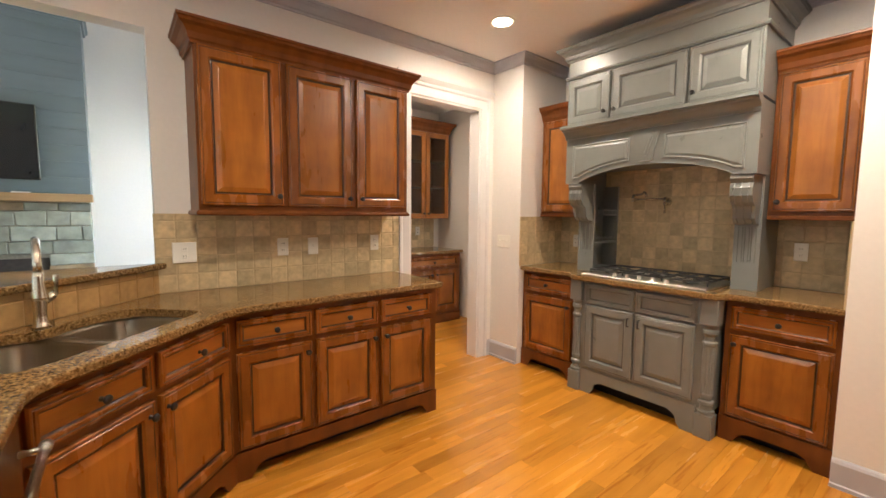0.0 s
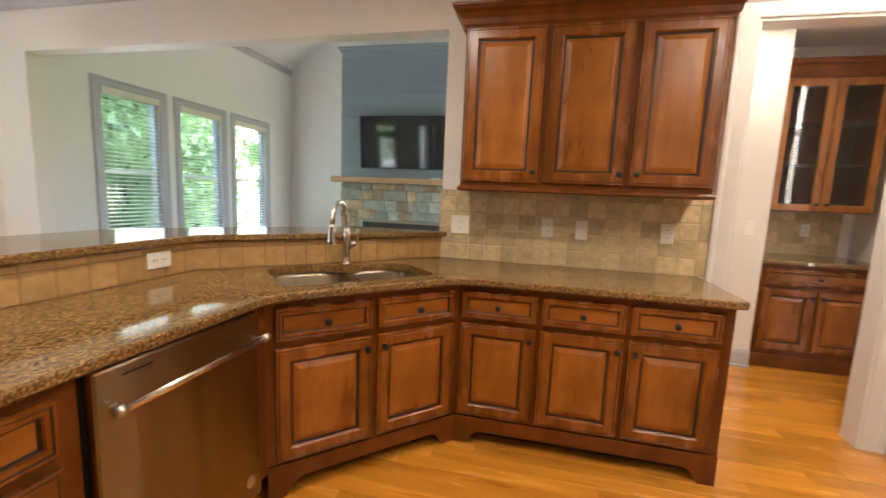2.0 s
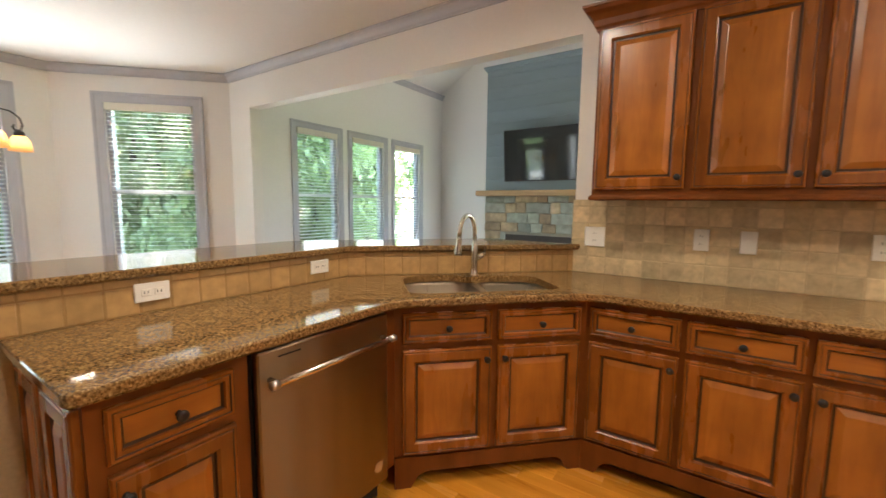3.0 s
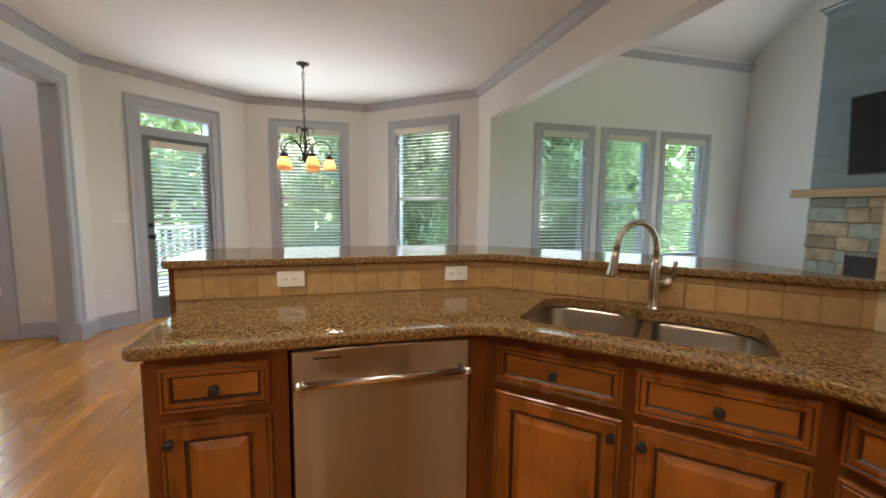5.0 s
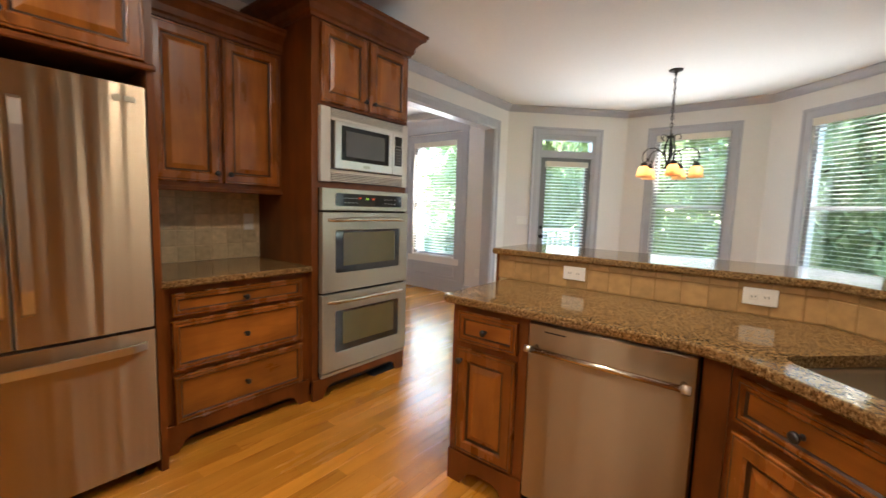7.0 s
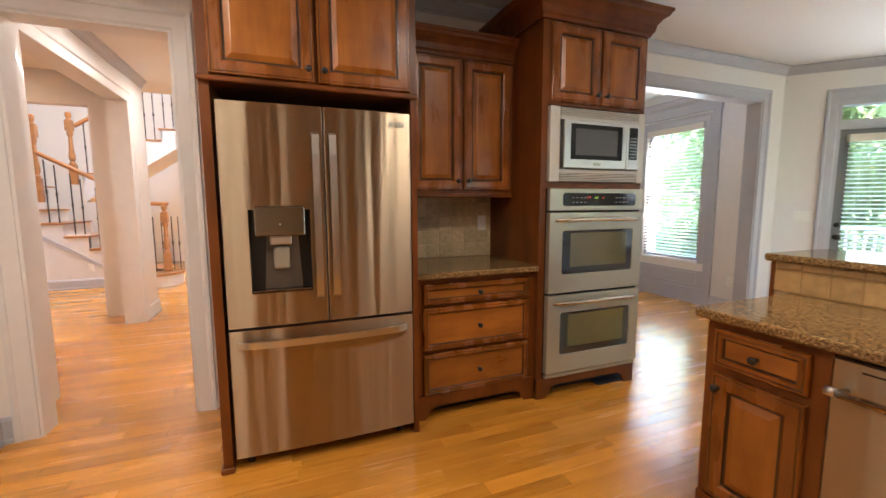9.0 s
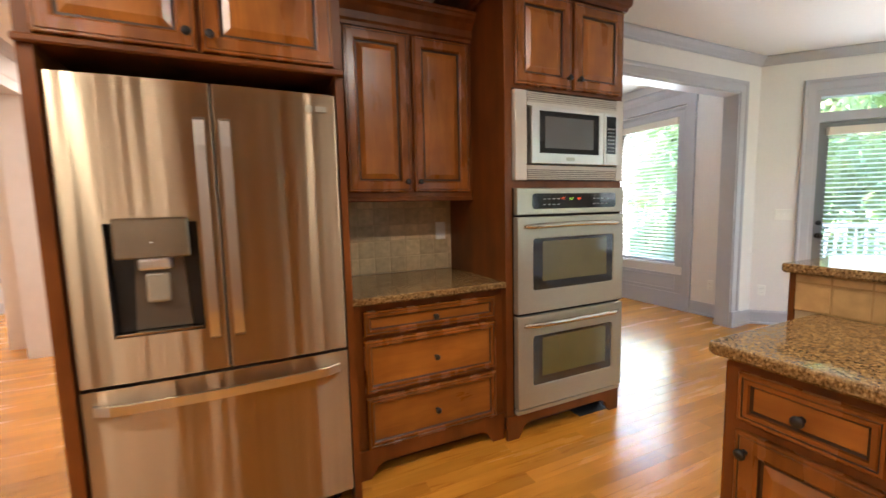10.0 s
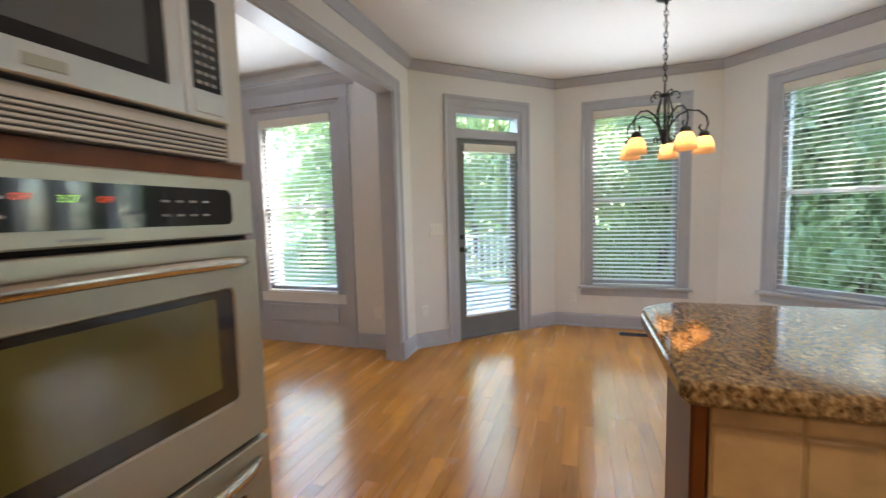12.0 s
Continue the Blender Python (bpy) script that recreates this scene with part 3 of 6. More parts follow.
def casing(name, m, s0, s1, z0, z1, mat=TRIM, legs=True, w=0.105, cap=False, base=False):
    """Moulded casing on the room side round an opening, mitred."""
    k = w / 0.108
    bm = bmesh.new()
    corners = [(s0, z0, -1, 0), (s0, z1, -1, 1), (s1, z1, 1, 1), (s1, z0, 1, 0)]
    if base:
        corners = [(s0, z0, -1, -1), (s0, z1, -1, 1), (s1, z1, 1, 1), (s1, z0, 1, -1)]
    rings = []
    for s, z, ds, dz in corners:
        rings.append([bm.verts.new((s + ds * q * k, -d, z + dz * q * k)) for d, q in CASP])
    pairs = list(zip(rings, rings[1:])) + ([(rings[-1], rings[0])] if base else [])
    for A, B in pairs:
        for j in range(len(CASP)):
            n = (j + 1) % len(CASP)
            bm.faces.new((A[j], A[n], B[n], B[j]))
    if not base:
        bm.faces.new(rings[0]); bm.faces.new(rings[-1][::-1])
    if cap:
        prof = [(0, z1 + w), (0.030, z1 + w), (0.050, z1 + w + 0.035), (0.052, z1 + w + 0.05), (0, z1 + w + 0.05)]
        prism(bm, [(-d, z) for d, z in prof], 'x', s0 - w - 0.03, s1 + w + 0.03)
    return setting(name, bm, mat, "painted moulded casing round an opening", "casing", m)


def jamb(name, m, s0, s1, z1, th, mat=TRIM):
    bm = nb(s0 - 0.002, -0.003, 0, s0 + 0.016, th + 0.003, z1)
    box(bm, s1 - 0.016, -0.003, 0, s1 + 0.002, th + 0.003, z1)
    box(bm, s0 + 0.016, -0.003, z1 - 0.016, s1 - 0.016, th + 0.003, z1 + 0.002)
    setting(name, bm, mat, "painted lining of an opening", "door frame", m)


casing("trim_pantry_opening", mN, 5.885, 6.66, 0, 2.31, TRIMW, cap=True)
jamb("door_frame_pantry", mN, 5.885, 6.66, 2.31, 0.12, TRIMW)
casing("trim_hall_opening", mS, s_of(2.66), s_of(1.88), 0, 2.31, TRIMW)
jamb("door_frame_hall", mS, s_of(2.66), s_of(1.88), 2.31, 0.14, TRIMW)
casing("trim_sunroom_opening", mS, s_of(-1.30), s_of(-3.40), 0, 2.37)
jamb("door_frame_sunroom", mS, s_of(-1.30), s_of(-3.40), 2.37, 0.14)
setting("trim_sunroom_plinth", nb(-3.53, SW_, 0.0, -3.39, SW_ + 0.034, 0.17, bev=0.004), TRIM, "grey painted plinth block at an opening", "plinth")
mH = pose(2.82, -1.51, 0, 0, 0, -90)
casing("trim_dining_opening", mH, 0.44, 2.33, 0, 2.40, TRIMW, w=0.12)

# ---- windows and the glazed door ----


def slat_mesh(w):
    bm = bmesh.new()
    pts = [(-0.024, -0.001), (-0.012, 0.002), (0, 0.003), (0.012, 0.002), (0.024, -0.001), (0.012, -0.0005), (0, 0.0005), (-0.012, -0.0005)]
    prism(bm, pts, 'x', 0, w)
    me = bpy.data.meshes.new("slat")
    bmesh.ops.recalc_face_normals(bm, faces=bm.faces[:])
    bm.to_mesh(me)
    bm.free()
    me.materials.append(SLAT)
    return me


def blind(m, s0, s1, z0, z1, y, tilt, pitch=0.044, valance=True):
    b = thing("window_blind", "white slatted horizontal blind hanging in a window", "blind", m, "window blinds")
    part("head_rail", nb(s0, y - 0.03, z1 - 0.075, s1, y + 0.03, z1, bev=0.003), VALANCE, b, "cream blind valance")
    me = slat_mesh(s1 - s0 - 0.016)
    n = int((z1 - 0.085 - z0 - 0.03) / pitch)
    for i in range(n):
        o = new("slat", me)
        o.parent = b
        o.matrix_local = pose(s0 + 0.008, y, z1 - 0.10 - i * pitch, tilt, 0, 0)
    part("bottom_rail", nb(s0 + 0.008, y - 0.024, z0 + 0.004, s1 - 0.008, y + 0.024, z0 + 0.022, bev=0.003), SLAT, b)
    bm = bmesh.new()
    for f in (0.16, 0.84):
        x = s0 + (s1 - s0) * f
        tube(bm, [(x, y - 0.026, z0 + 0.01), (x, y - 0.026, z1 - 0.07)], 0.0012, 4)
    part("ladder_cord", bm, SLAT, b)
    return b


def sash_window(name, m, o, label, tilt=8, sill=True, w=0.105, cornice=False, rail=1.42):
    s0, s1, z0, z1 = o
    win = tagged(thing(name, label, "window", m), kind="structure")
    f = 0.045
    bm = bmesh.new()
    for a, b_, c, d in ((s0, s0 + f, z0, z1), (s1 - f, s1, z0, z1), (s0 + f, s1 - f, z1 - f, z1), (s0 + f, s1 - f, z0, z0 + 0.06)):
        box(bm, a, 0.035, c, b_, 0.11, d)
    part("window_frame", bm, TRIM, win)
    part("meeting_rail", nb(s0 + f, 0.05, rail - 0.022, s1 - f, 0.09, rail + 0.022, bev=0.003), TRIMW, win)
    p = part("pane", nb(s0 + f, 0.078, rail + 0.022, s1 - f, 0.082, z1 - f), GLASS, win)
    p.visible_shadow = False
    p = part("pane", nb(s0 + f, 0.062, z0 + 0.06, s1 - f, 0.066, rail - 0.022), GLASS, win)
    p.visible_shadow = False
    if sill:
        bm = nb(s0 - w - 0.03, -0.06, z0 - 0.03, s1 + w + 0.03, 0.035, z0, bev=0.006)
        box(bm, s0 - w, -0.018, z0 - 0.11, s1 + w, 0, z0 - 0.03)
        part("window_sill", bm, TRIM, win)
    blind(m, s0 + 0.012, s1 - 0.012, z0 + 0.004, z1 - 0.006, 0.005, tilt)
    casing(name.replace("window", "trim_window"), m, s0, s1, z0, z1, w=w)
    return win


def window_light(m, o, power, color=SKY):
    """Daylight that enters by one opening: the sky's, and what deck, lawn and slats throw up to the ceiling."""
    s0, s1, z0, z1 = o
    lamp("window_daylight", 'AREA', m @ pose((s0 + s1) / 2, -0.035, (z0 + z1) / 2, -90, 0, 0), power * 0.30, color, shape='RECTANGLE', size=s1 - s0 - 0.1, size_y=z1 - z0 - 0.1)
    lamp("window_upward_daylight", 'AREA', m @ pose((s0 + s1) / 2, -0.13, (z0 + z1) / 2, -136, 0, 0), power * 0.26, (0.90, 0.96, 1.0), shape='RECTANGLE', size=s1 - s0 - 0.1, size_y=0.24, spread=radians(100))


# last entry: lamp in the added east opening, brightens the living room
for m_, o_, e_ in ((mW2, W2O, 8), (mW3, W3O, 5.5), (mDW, (DRO[0] + 0.12, DRO[1] - 0.12, 0.24, 2.0), 10), (mSR, SRO, 17), (mLE, (0.5, 2.1, 0.6, 2.3), 12)):
    window_light(m_, o_, e_)
for o_ in LWO:
    window_light(mLW, o_, 8)
sash_window("window_1", mW2, W2O, "grey-framed double-hung window in the bay", 19)
sash_window("window_2", mW3, W3O, "grey-framed double-hung window in the bay", -2)
for i, o in enumerate(LWO):
    sash_window("window_%d" % (i + 3), mLW, o, "grey-framed double-hung living room window", 13, w=0.085)
sash_window("window_6", mSR, SRO, "grey-framed double-hung window of the side room", 20, sill=False, w=0.10)
# panelling round the side room window
bm = nb(SRO[0] - 0.26, -0.03, 0.0, SRO[0] - 0.10, 0, 2.44)
box(bm, SRO[1] + 0.10, -0.03, 0.0, SRO[1] + 0.20, 0, 2.44)
box(bm, SRO[0] - 0.26, -0.034, 2.44, SRO[1] + 0.21, 0, 2.56)
prism(bm, [(0, 2.56), (-0.04, 2.56), (-0.055, 2.60), (-0.085, 2.635), (-0.085, 2.66), (0, 2.66)], 'x', SRO[0] - 0.32, SRO[1] + 0.27)
box(bm, SRO[0] - 0.10, -0.024, 0.0, SRO[1] + 0.10, 0, 0.20)
box(bm, SRO[0] - 0.10, -0.012, 0.20, SRO[1] + 0.10, 0, 0.43)
rings_panel(bm, SRO[0], 0.23, SRO[1], 0.40, [(0, -0.012), (0, -0.022), (0.012, -0.022), (0.018, -0.014)])
setting("trim_window_panelling", bm, TRIM, "grey painted pilasters, cornice and panel round a window", "panelling", mSR)

# glazed door with its transom
s0, s1, _, z1 = DRO
dr = tagged(thing("door_1", "dark grey glazed door with a transom window", "door", mDW), kind="structure")
bm = bmesh.new()
box(bm, s0, 0.0, 0, s0 + 0.035, 0.13, z1); box(bm, s1 - 0.035, 0.0, 0, s1, 0.13, z1); box(bm, s0 + 0.035, 0, z1 - 0.06, s1 - 0.035, 0.13, z1)
box(bm, s0 + 0.035, 0, 2.06, s1 - 0.035, 0.13, 2.15)
part("door_frame", bm, TRIM, dr)
p = part("transom_pane", nb(s0 + 0.035, 0.06, 2.15, s1 - 0.035, 0.064, z1 - 0.06), GLASS, dr); p.visible_shadow = False
d0, d1 = s0 + 0.037, s1 - 0.037
bm = bmesh.new()
box(bm, d0, 0.02, 0.015, d0 + 0.085, 0.062, 2.055); box(bm, d1 - 0.085, 0.02, 0.015, d1, 0.062, 2.055)
box(bm, d0 + 0.085, 0.02, 1.95, d1 - 0.085, 0.062, 2.055); box(bm, d0 + 0.085, 0.02, 0.015, d1 - 0.085, 0.062, 0.235)
leaf = part("door_leaf", bm, DOORG, dr, "dark grey painted glazed door leaf")
p = part("pane", nb(d0 + 0.085, 0.04, 0.235, d1 - 0.085, 0.044, 1.95), GLASS, leaf); p.visible_shadow = False
bm = bmesh.new()
lathe(bm, [(0.028, 0), (0.028, 0.006), (0.012, 0.010), (0.011, 0.035), (0.024, 0.045), (0.027, 0.058), (0.018, 0.07)], 16, pose(d0 + 0.045, 0.02, 0.94, 90, 0, 0))
part("door_handle", bm, BLACK, leaf, "dark metal door knob", None, True)
bm = bmesh.new()
lathe(bm, [(0.026, 0), (0.026, 0.012), (0.014, 0.018)], 16, pose(d0 + 0.045, 0.02, 1.07, 90, 0, 0))
part("deadbolt", bm, BLACK, leaf, "", None, True)
part("hinge", nb(d1 - 0.004, 0.006, 0.30, d1 + 0.01, 0.02, 0.40), NICKEL, leaf)
part("hinge", nb(d1 - 0.004, 0.006, 1.75, d1 + 0.01, 0.02, 1.85), NICKEL, leaf)
part("threshold", nb(s0 + 0.035, -0.01, 0.0, s1 - 0.035, 0.13, 0.013), NICKEL, dr)
blind(mDW, d0 + 0.06, d1 - 0.06, 0.24, 2.0, -0.012, 20)
casing("trim_door_1", mDW, DRO[0], DRO[1], 0, DRO[3])


def cover_plate(name, m, label, cat, w=0.07, h=0.115, kind="outlet", flat=False):
    """Wall plate, its front at -y. kind: outlet, switch or blank; sockets side by side when flat."""
    o = thing(name, label, cat, m, "wall plates")
    part("plate", nb(-w / 2, -0.006, -h / 2, w / 2, 0, h / 2, bev=0.003), PLATE, o)
    if kind == "outlet":
        for k in (-1, 1):
            cx, cz = ((k * 0.021, 0) if flat else (0, k * 0.021))
            bm = nb(cx - 0.015, -0.0085, cz - 0.013, cx + 0.015, -0.0055, cz + 0.013, bev=0.004)
            r = part("socket", bm, PLATE, o)
            sb = bmesh.new()
            for q in (-0.006, 0.006):
                box(sb, cx + q - 0.0012, -0.0092, cz - 0.004, cx + q + 0.0012, -0.0084, cz + 0.005)
            part("slot", sb, DARK, r)
    elif kind == "switch":
        n = max(1, round(w / 0.055))
        for i in range(n):
            cx = (i - (n - 1) / 2) * 0.046
            part("toggle", nb(cx - 0.005, -0.016, -0.004, cx + 0.005, -0.005, 0.016, bev=0.002), PLATE, o)
    return o


cover_plate("light_switch", pose(EW, 2.57, 1.115, 0, 0, -90), "cream triple light switch on the wall end", "light switch", 0.16, 0.115, "switch")
cover_plate("light_switch", mDW @ pose(0.255, 0, 1.155), "cream light switch beside the glazed door", "light switch", 0.155, 0.115, "switch")
cover_plate("wall_outlet", mDW @ pose(0.10, 0, 0.36), "white wall outlet above the baseboard", "outlet")
cover_plate("wall_outlet", mW2 @ pose(0.20, 0, 0.33), "white wall outlet above the baseboard", "outlet")
cover_plate("wall_outlet", mSR @ pose(4.3 - 1.72, 0, 0.36), "white wall outlet in the side room", "outlet")
cover_plate("light_switch", pose(2.47, 3.86, 1.15), "white light switch on the pantry wall", "light switch", 0.07, 0.115, "switch")

# ---- kitchen: counters, cabinets, appliances ----
CT = 0.905          # worktop height
CB = 0.868
FP, FN, FS, FE = -0.215, 2.16, -0.74, 2.90     # cabinet fronts: peninsula, north, south, east
KW = -0.785         # kitchen face of the bar wall
KB = -0.94          # its back
DIAG = FN - 0.445   # diagonal front: y = x + DIAG


def loop_offset(pts, d):
    """Ring moved inwards by d; pts run anticlockwise."""
    n, out = len(pts), []
    for i in range(n):
        p, a, b = Vector(pts[i]), Vector(pts[i - 1]), Vector(pts[(i + 1) % n])
        u1, u2 = (p - a).normalized(), (b - p).normalized()
        n1, n2 = Vector((-u1.y, u1.x)), Vector((-u2.y, u2.x))
        q = p + d * (n1 + n2) / max(0.3, 1 + n1.dot(n2))
        out.append((q.x, q.y))
    return out


def rounded(pts, radii, seg=5):
    """Polygon with rounded corners."""
    n, out = len(pts), []
    for i in range(n):
        r = radii[i] if isinstance(radii, (list, tuple)) else radii
        p, a, b = Vector(pts[i]), Vector(pts[i - 1]), Vector(pts[(i + 1) % n])
        if r <= 0:
            out.append(tuple(p)); continue
        u, v = (a - p).normalized(), (b - p).normalized()
        for k in range(seg + 1):
            t = k / seg
            q = (1 - t) ** 2 * (p + u * r) + 2 * t * (1 - t) * p + t * t * (p + v * r)
            out.append(tuple(q))
    return out


def slab(outer, holes, z0, z1, r=0.008):
    """A stone top with eased edges and cut-outs; outer runs anticlockwise."""
    bm = bmesh.new()

    def ring(pts, z):
        return [bm.verts.new((x, y, z)) for x, y in pts]

    def skin(A, B):
        for i in range(len(A)):
            j = (i + 1) % len(A)
            bm.faces.new((A[i], A[j], B[j], B[i]))
    inner = loop_offset(outer, r)
    inner2 = loop_offset(outer, r * 0.3)
    R = [ring(inner, z0), ring(outer, z0 + r), ring(outer, z1 - r), ring(inner2, z1 - r * 0.3), ring(inner, z1)]
    for A, B in zip(R, R[1:]):
        skin(A, B)
    caps = [[R[0]], [R[-1]]]
    for h in holes:
        a, b = ring(h, z0), ring(h, z1)
        skin(a, b)
        caps[0].append(a); caps[1].append(b)
    for loops in caps:
        es = []
        for l in loops:
            for i in range(len(l)):
                e = bm.edges.get((l[i], l[(i + 1) % len(l)]))
                es.append(e)
        bmesh.ops.triangle_fill(bm, use_beauty=True, use_dissolve=False, edges=es)
    return bm


def diag_pt(u, v):
    """A point of the sink corner: u along the diagonal front from its west end, v back from the cabinet front."""
    x0, y0 = FP, FP + DIAG
    c = math.sqrt(0.5)
    return (x0 + c * u - c * v, y0 + c * u + c * v)


c45 = math.sqrt(0.5)
DL = (FN - DIAG - FP) / c45       # length of the diagonal front
kwd = 0.58                        # depth of the worktop behind the diagonal front
KD = DIAG + kwd / c45             # bar wall face on the diagonal: y = x + KD
bend_s = (KW, KW + KD)            # bar bends here
bend_n = (NW - KD, NW)            # and meets the north wall here
OV = 0.05
outer = [(FP + OV, 0.39), (FP + OV, FP + OV + DIAG - OV / c45 - 0.0), (FN - OV - DIAG + OV / c45, FN - OV), (1.75, FN - OV), (1.75, NW - 0.001), bend_n, bend_s, (KW, 0.39)]
outer = rounded(outer, [0.03, 0.10, 0.10, 0.03, 0, 0, 0, 0])


def bowl(u0, u1, v0, v1, rr):
    pts = [diag_pt(*q) for q in ((u0, v0), (u1, v0), (u1, v1), (u0, v1))]
    return rounded(pts, rr, 6)


SU0, SU1, SV0, SV1 = 0.075, 0.835, 0.055, 0.45
hole_pts = [diag_pt(*q) for q in ((SU0, SV0 + 0.02), (SU0 + 0.10, SV0), (SU1 - 0.10, SV0), (SU1, SV0 + 0.02), (SU1, 0.395), (SU1 - 0.10, 0.462), (0.575, 0.470), (0.50, 0.440), (0.43, 0.455), (0.375, 0.522), (SU0 + 0.06, 0.522), (SU0, 0.45))]
hole = rounded(hole_pts, [0.04, 0.04, 0.04, 0.04, 0.04, 0.04, 0.03, 0.03, 0.03, 0.03, 0.05, 0.05], 4)
tagged(obj("worktop", slab(outer, [hole], CB, CT), GRANITE), "brown and gold speckled granite worktop round the sink", "worktop")
BT = 1.077
bar = [(-0.75, 0.29), (-0.75, -0.75 + KD - 0.049), (NW - KD + 0.05, NW - 0.002), (NW - KD - 0.62, NW - 0.002), (-1.27, -1.27 + KD + 0.62 * 0.78), (-1.27, 0.37), (-1.19, 0.29)]
bar = rounded(bar, [0.02, 0.04, 0, 0, 0.08, 0.05, 0.05])
tagged(obj("bar_top", slab(bar, [], BT - 0.034, BT), GRANITE), "raised brown granite bar top above the worktop", "bar top")
bw = [(KW, 0.33), bend_s, bend_n, (bend_n[0] - 0.155 / c45, NW), (KB, KB + KD + 0.155 / c45), (KB, 0.33)]
setting("wall_bar", prism(bmesh.new(), bw, 'z', 0, BT - 0.034), GROUT, "low wall that carries the bar top", "wall")
setting("trim_bar_end", nb(KB - 0.006, 0.308, 0, KW + 0.006, 0.33, BT - 0.036, bev=0.004), WOODD, "stained wood end panel of the bar wall", "panel")

# undermount double sink
sink = thing("kitchen_sink", "stainless steel undermount double-bowl sink", "sink")


def sink_bowl(u0, u1, v0, v1, depth):
    bm = bmesh.new()
    base = [(u0, v0), (u1, v0), (u1, v1), (u0, v1)]
    prof = [(-0.012, 0), (0, 0), (0.006, -0.02), (0.012, -depth + 0.05), (0.03, -depth + 0.015), (0.06, -depth)]
    rings = []
    for a, z in prof:
        q = rounded(loop_offset(base, a), 0.075, 6)
        rings.append([bm.verts.new((*diag_pt(*p), CB - 0.001 + z)) for p in q])
    for A, B in zip(rings, rings[1:]):
        for i in range(len(A)):
            bm.faces.new((A[i], A[(i + 1) % len(A)], B[(i + 1) % len(A)], B[i]))
    bm.faces.new(rings[-1])
    b = part("bowl", bm, SINKS, sink, "", None, True)
    cu, cv = (u0 + u1) / 2, (v0 + v1) / 2
    d = bmesh.new()
    lathe(d, [(0.045, 0), (0.045, 0.003), (0.03, 0.004), (0.028, -0.004)], 18, Matrix.Translation((*diag_pt(cu, cv), CB - depth + 0.001)))
    part("drain", d, NICKEL, b, "", None, True)


sink_bowl(SU0 - 0.005, 0.470, SV0 - 0.006, 0.528, 0.20)
sink_bowl(0.500, SU1 + 0.005, SV0 - 0.006, 0.474, 0.18)
part("divider", prism(bmesh.new(), [diag_pt(*q) for q in ((0.466, SV0 + 0.02), (0.504, SV0 + 0.02), (0.504, 0.43), (0.466, 0.43))], 'z', CB - 0.05, CB - 0.006), SINKS, sink)

# faucet
fx, fy = diag_pt(0.50, 0.50)
fa = thing("kitchen_faucet", "brushed nickel gooseneck faucet with a pull-down head", "faucet", pose(fx, fy, CT, 0, 0, 45))
bm = bmesh.new()
lathe(bm, [(0.030, 0), (0.030, 0.006), (0.024, 0.012), (0.020, 0.05), (0.024, 0.11), (0.022, 0.15), (0.015, 0.19), (0.0135, 0.21)], 18)
part("base", bm, NICKEL, fa, "", None, True)
bm = bmesh.new()
arc = [(0, 0, 0.20), (0, 0, 0.245)] + [(0, -0.105 + 0.105 * math.cos(a), 0.245 + 0.105 * math.sin(a)) for a in [math.pi * k / 12 for k in range(1, 12)]] + [(0, -0.212, 0.235)]
rot = pose(0, 0, 0, 0, 0, -38)
tube(bm, [rot @ Vector(p) for p in arc], 0.0125, 12)
part("spout", bm, NICKEL, fa, "", None, True)
bm = bmesh.new()
tube(bm, [rot @ Vector(p) for p in ((0, -0.212, 0.24), (0, -0.214, 0.222), (0, -0.217, 0.205), (0, -0.226, 0.150), (0, -0.228, 0.140))], [0.0135, 0.016, 0.015, 0.024, 0.022], 14)
part("spray_head", bm, NICKEL, fa, "", None, True)
bm = bmesh.new()
tube(bm, [(0.015, 0.0, 0.10), (0.045, 0.0, 0.115), (0.060, 0, 0.128)], [0.017, 0.017, 0.013], 12)
tube(bm, [(0.060, 0, 0.126), (0.066, 0.0, 0.17), (0.068, 0, 0.195), (0.068, 0, 0.2)], [0.010, 0.008, 0.012, 0.008], 10)
part("lever", bm, NICKEL, fa, "", None, True)

# ---- base cabinets ----
WD = (0.165, 0.662)     # door heights
DD = (0.692, 0.832)     # drawer heights
cab = thing("base_cabinet", "stained maple base cabinet with three drawers over three doors", "cabinet", pose(0.445, FN, 0))
base_body(cab, 1.27, NW - FN - 0.002)
for x0, x1, k in ((0.022, 0.40, 'rt'), (0.424, 0.812, 'rt'), (0.836, 1.222, 'lt')):
    drawer_front(cab, x0, DD[0], x1, DD[1])
    door_panel(cab, x0, WD[0], x1, WD[1], k)
p0 = diag_pt(0, 0)
cab = thing("sink_cabinet", "stained maple corner sink cabinet with two false drawers and two doors", "cabinet", pose(*p0, 0, 0, 0, 45))
bm = bmesh.new()
prism(bm, [(0, 0), (DL, 0), (DL, 0.05), (DL - 0.03, 0.07), (0.03, 0.07), (0, 0.05)], 'z', 0.12, CB)
part("body", bm, WOODD, cab)
part("foot_board", prism(bmesh.new(), valance_pts(DL, 0.15), 'y', -0.014, 0.006), WOODD, cab)
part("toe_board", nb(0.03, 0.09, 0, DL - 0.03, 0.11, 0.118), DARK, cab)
for x0, x1, k in ((0.035, DL / 2 - 0.015, 'rt'), (DL / 2 + 0.015, DL - 0.035, 'lt')):
    drawer_front(cab, x0, DD[0], x1, DD[1])
    door_panel(cab, x0, WD[0], x1, WD[1], k)
cab = thing("base_cabinet", "stained maple end cabinet with one drawer and a panelled side", "cabinet", pose(FP, 0.43, 0, 0, 0, 90))
base_body(cab, 0.39, FP - KW - 0.002)
drawer_front(cab, 0.035, DD[0], 0.34, DD[1])
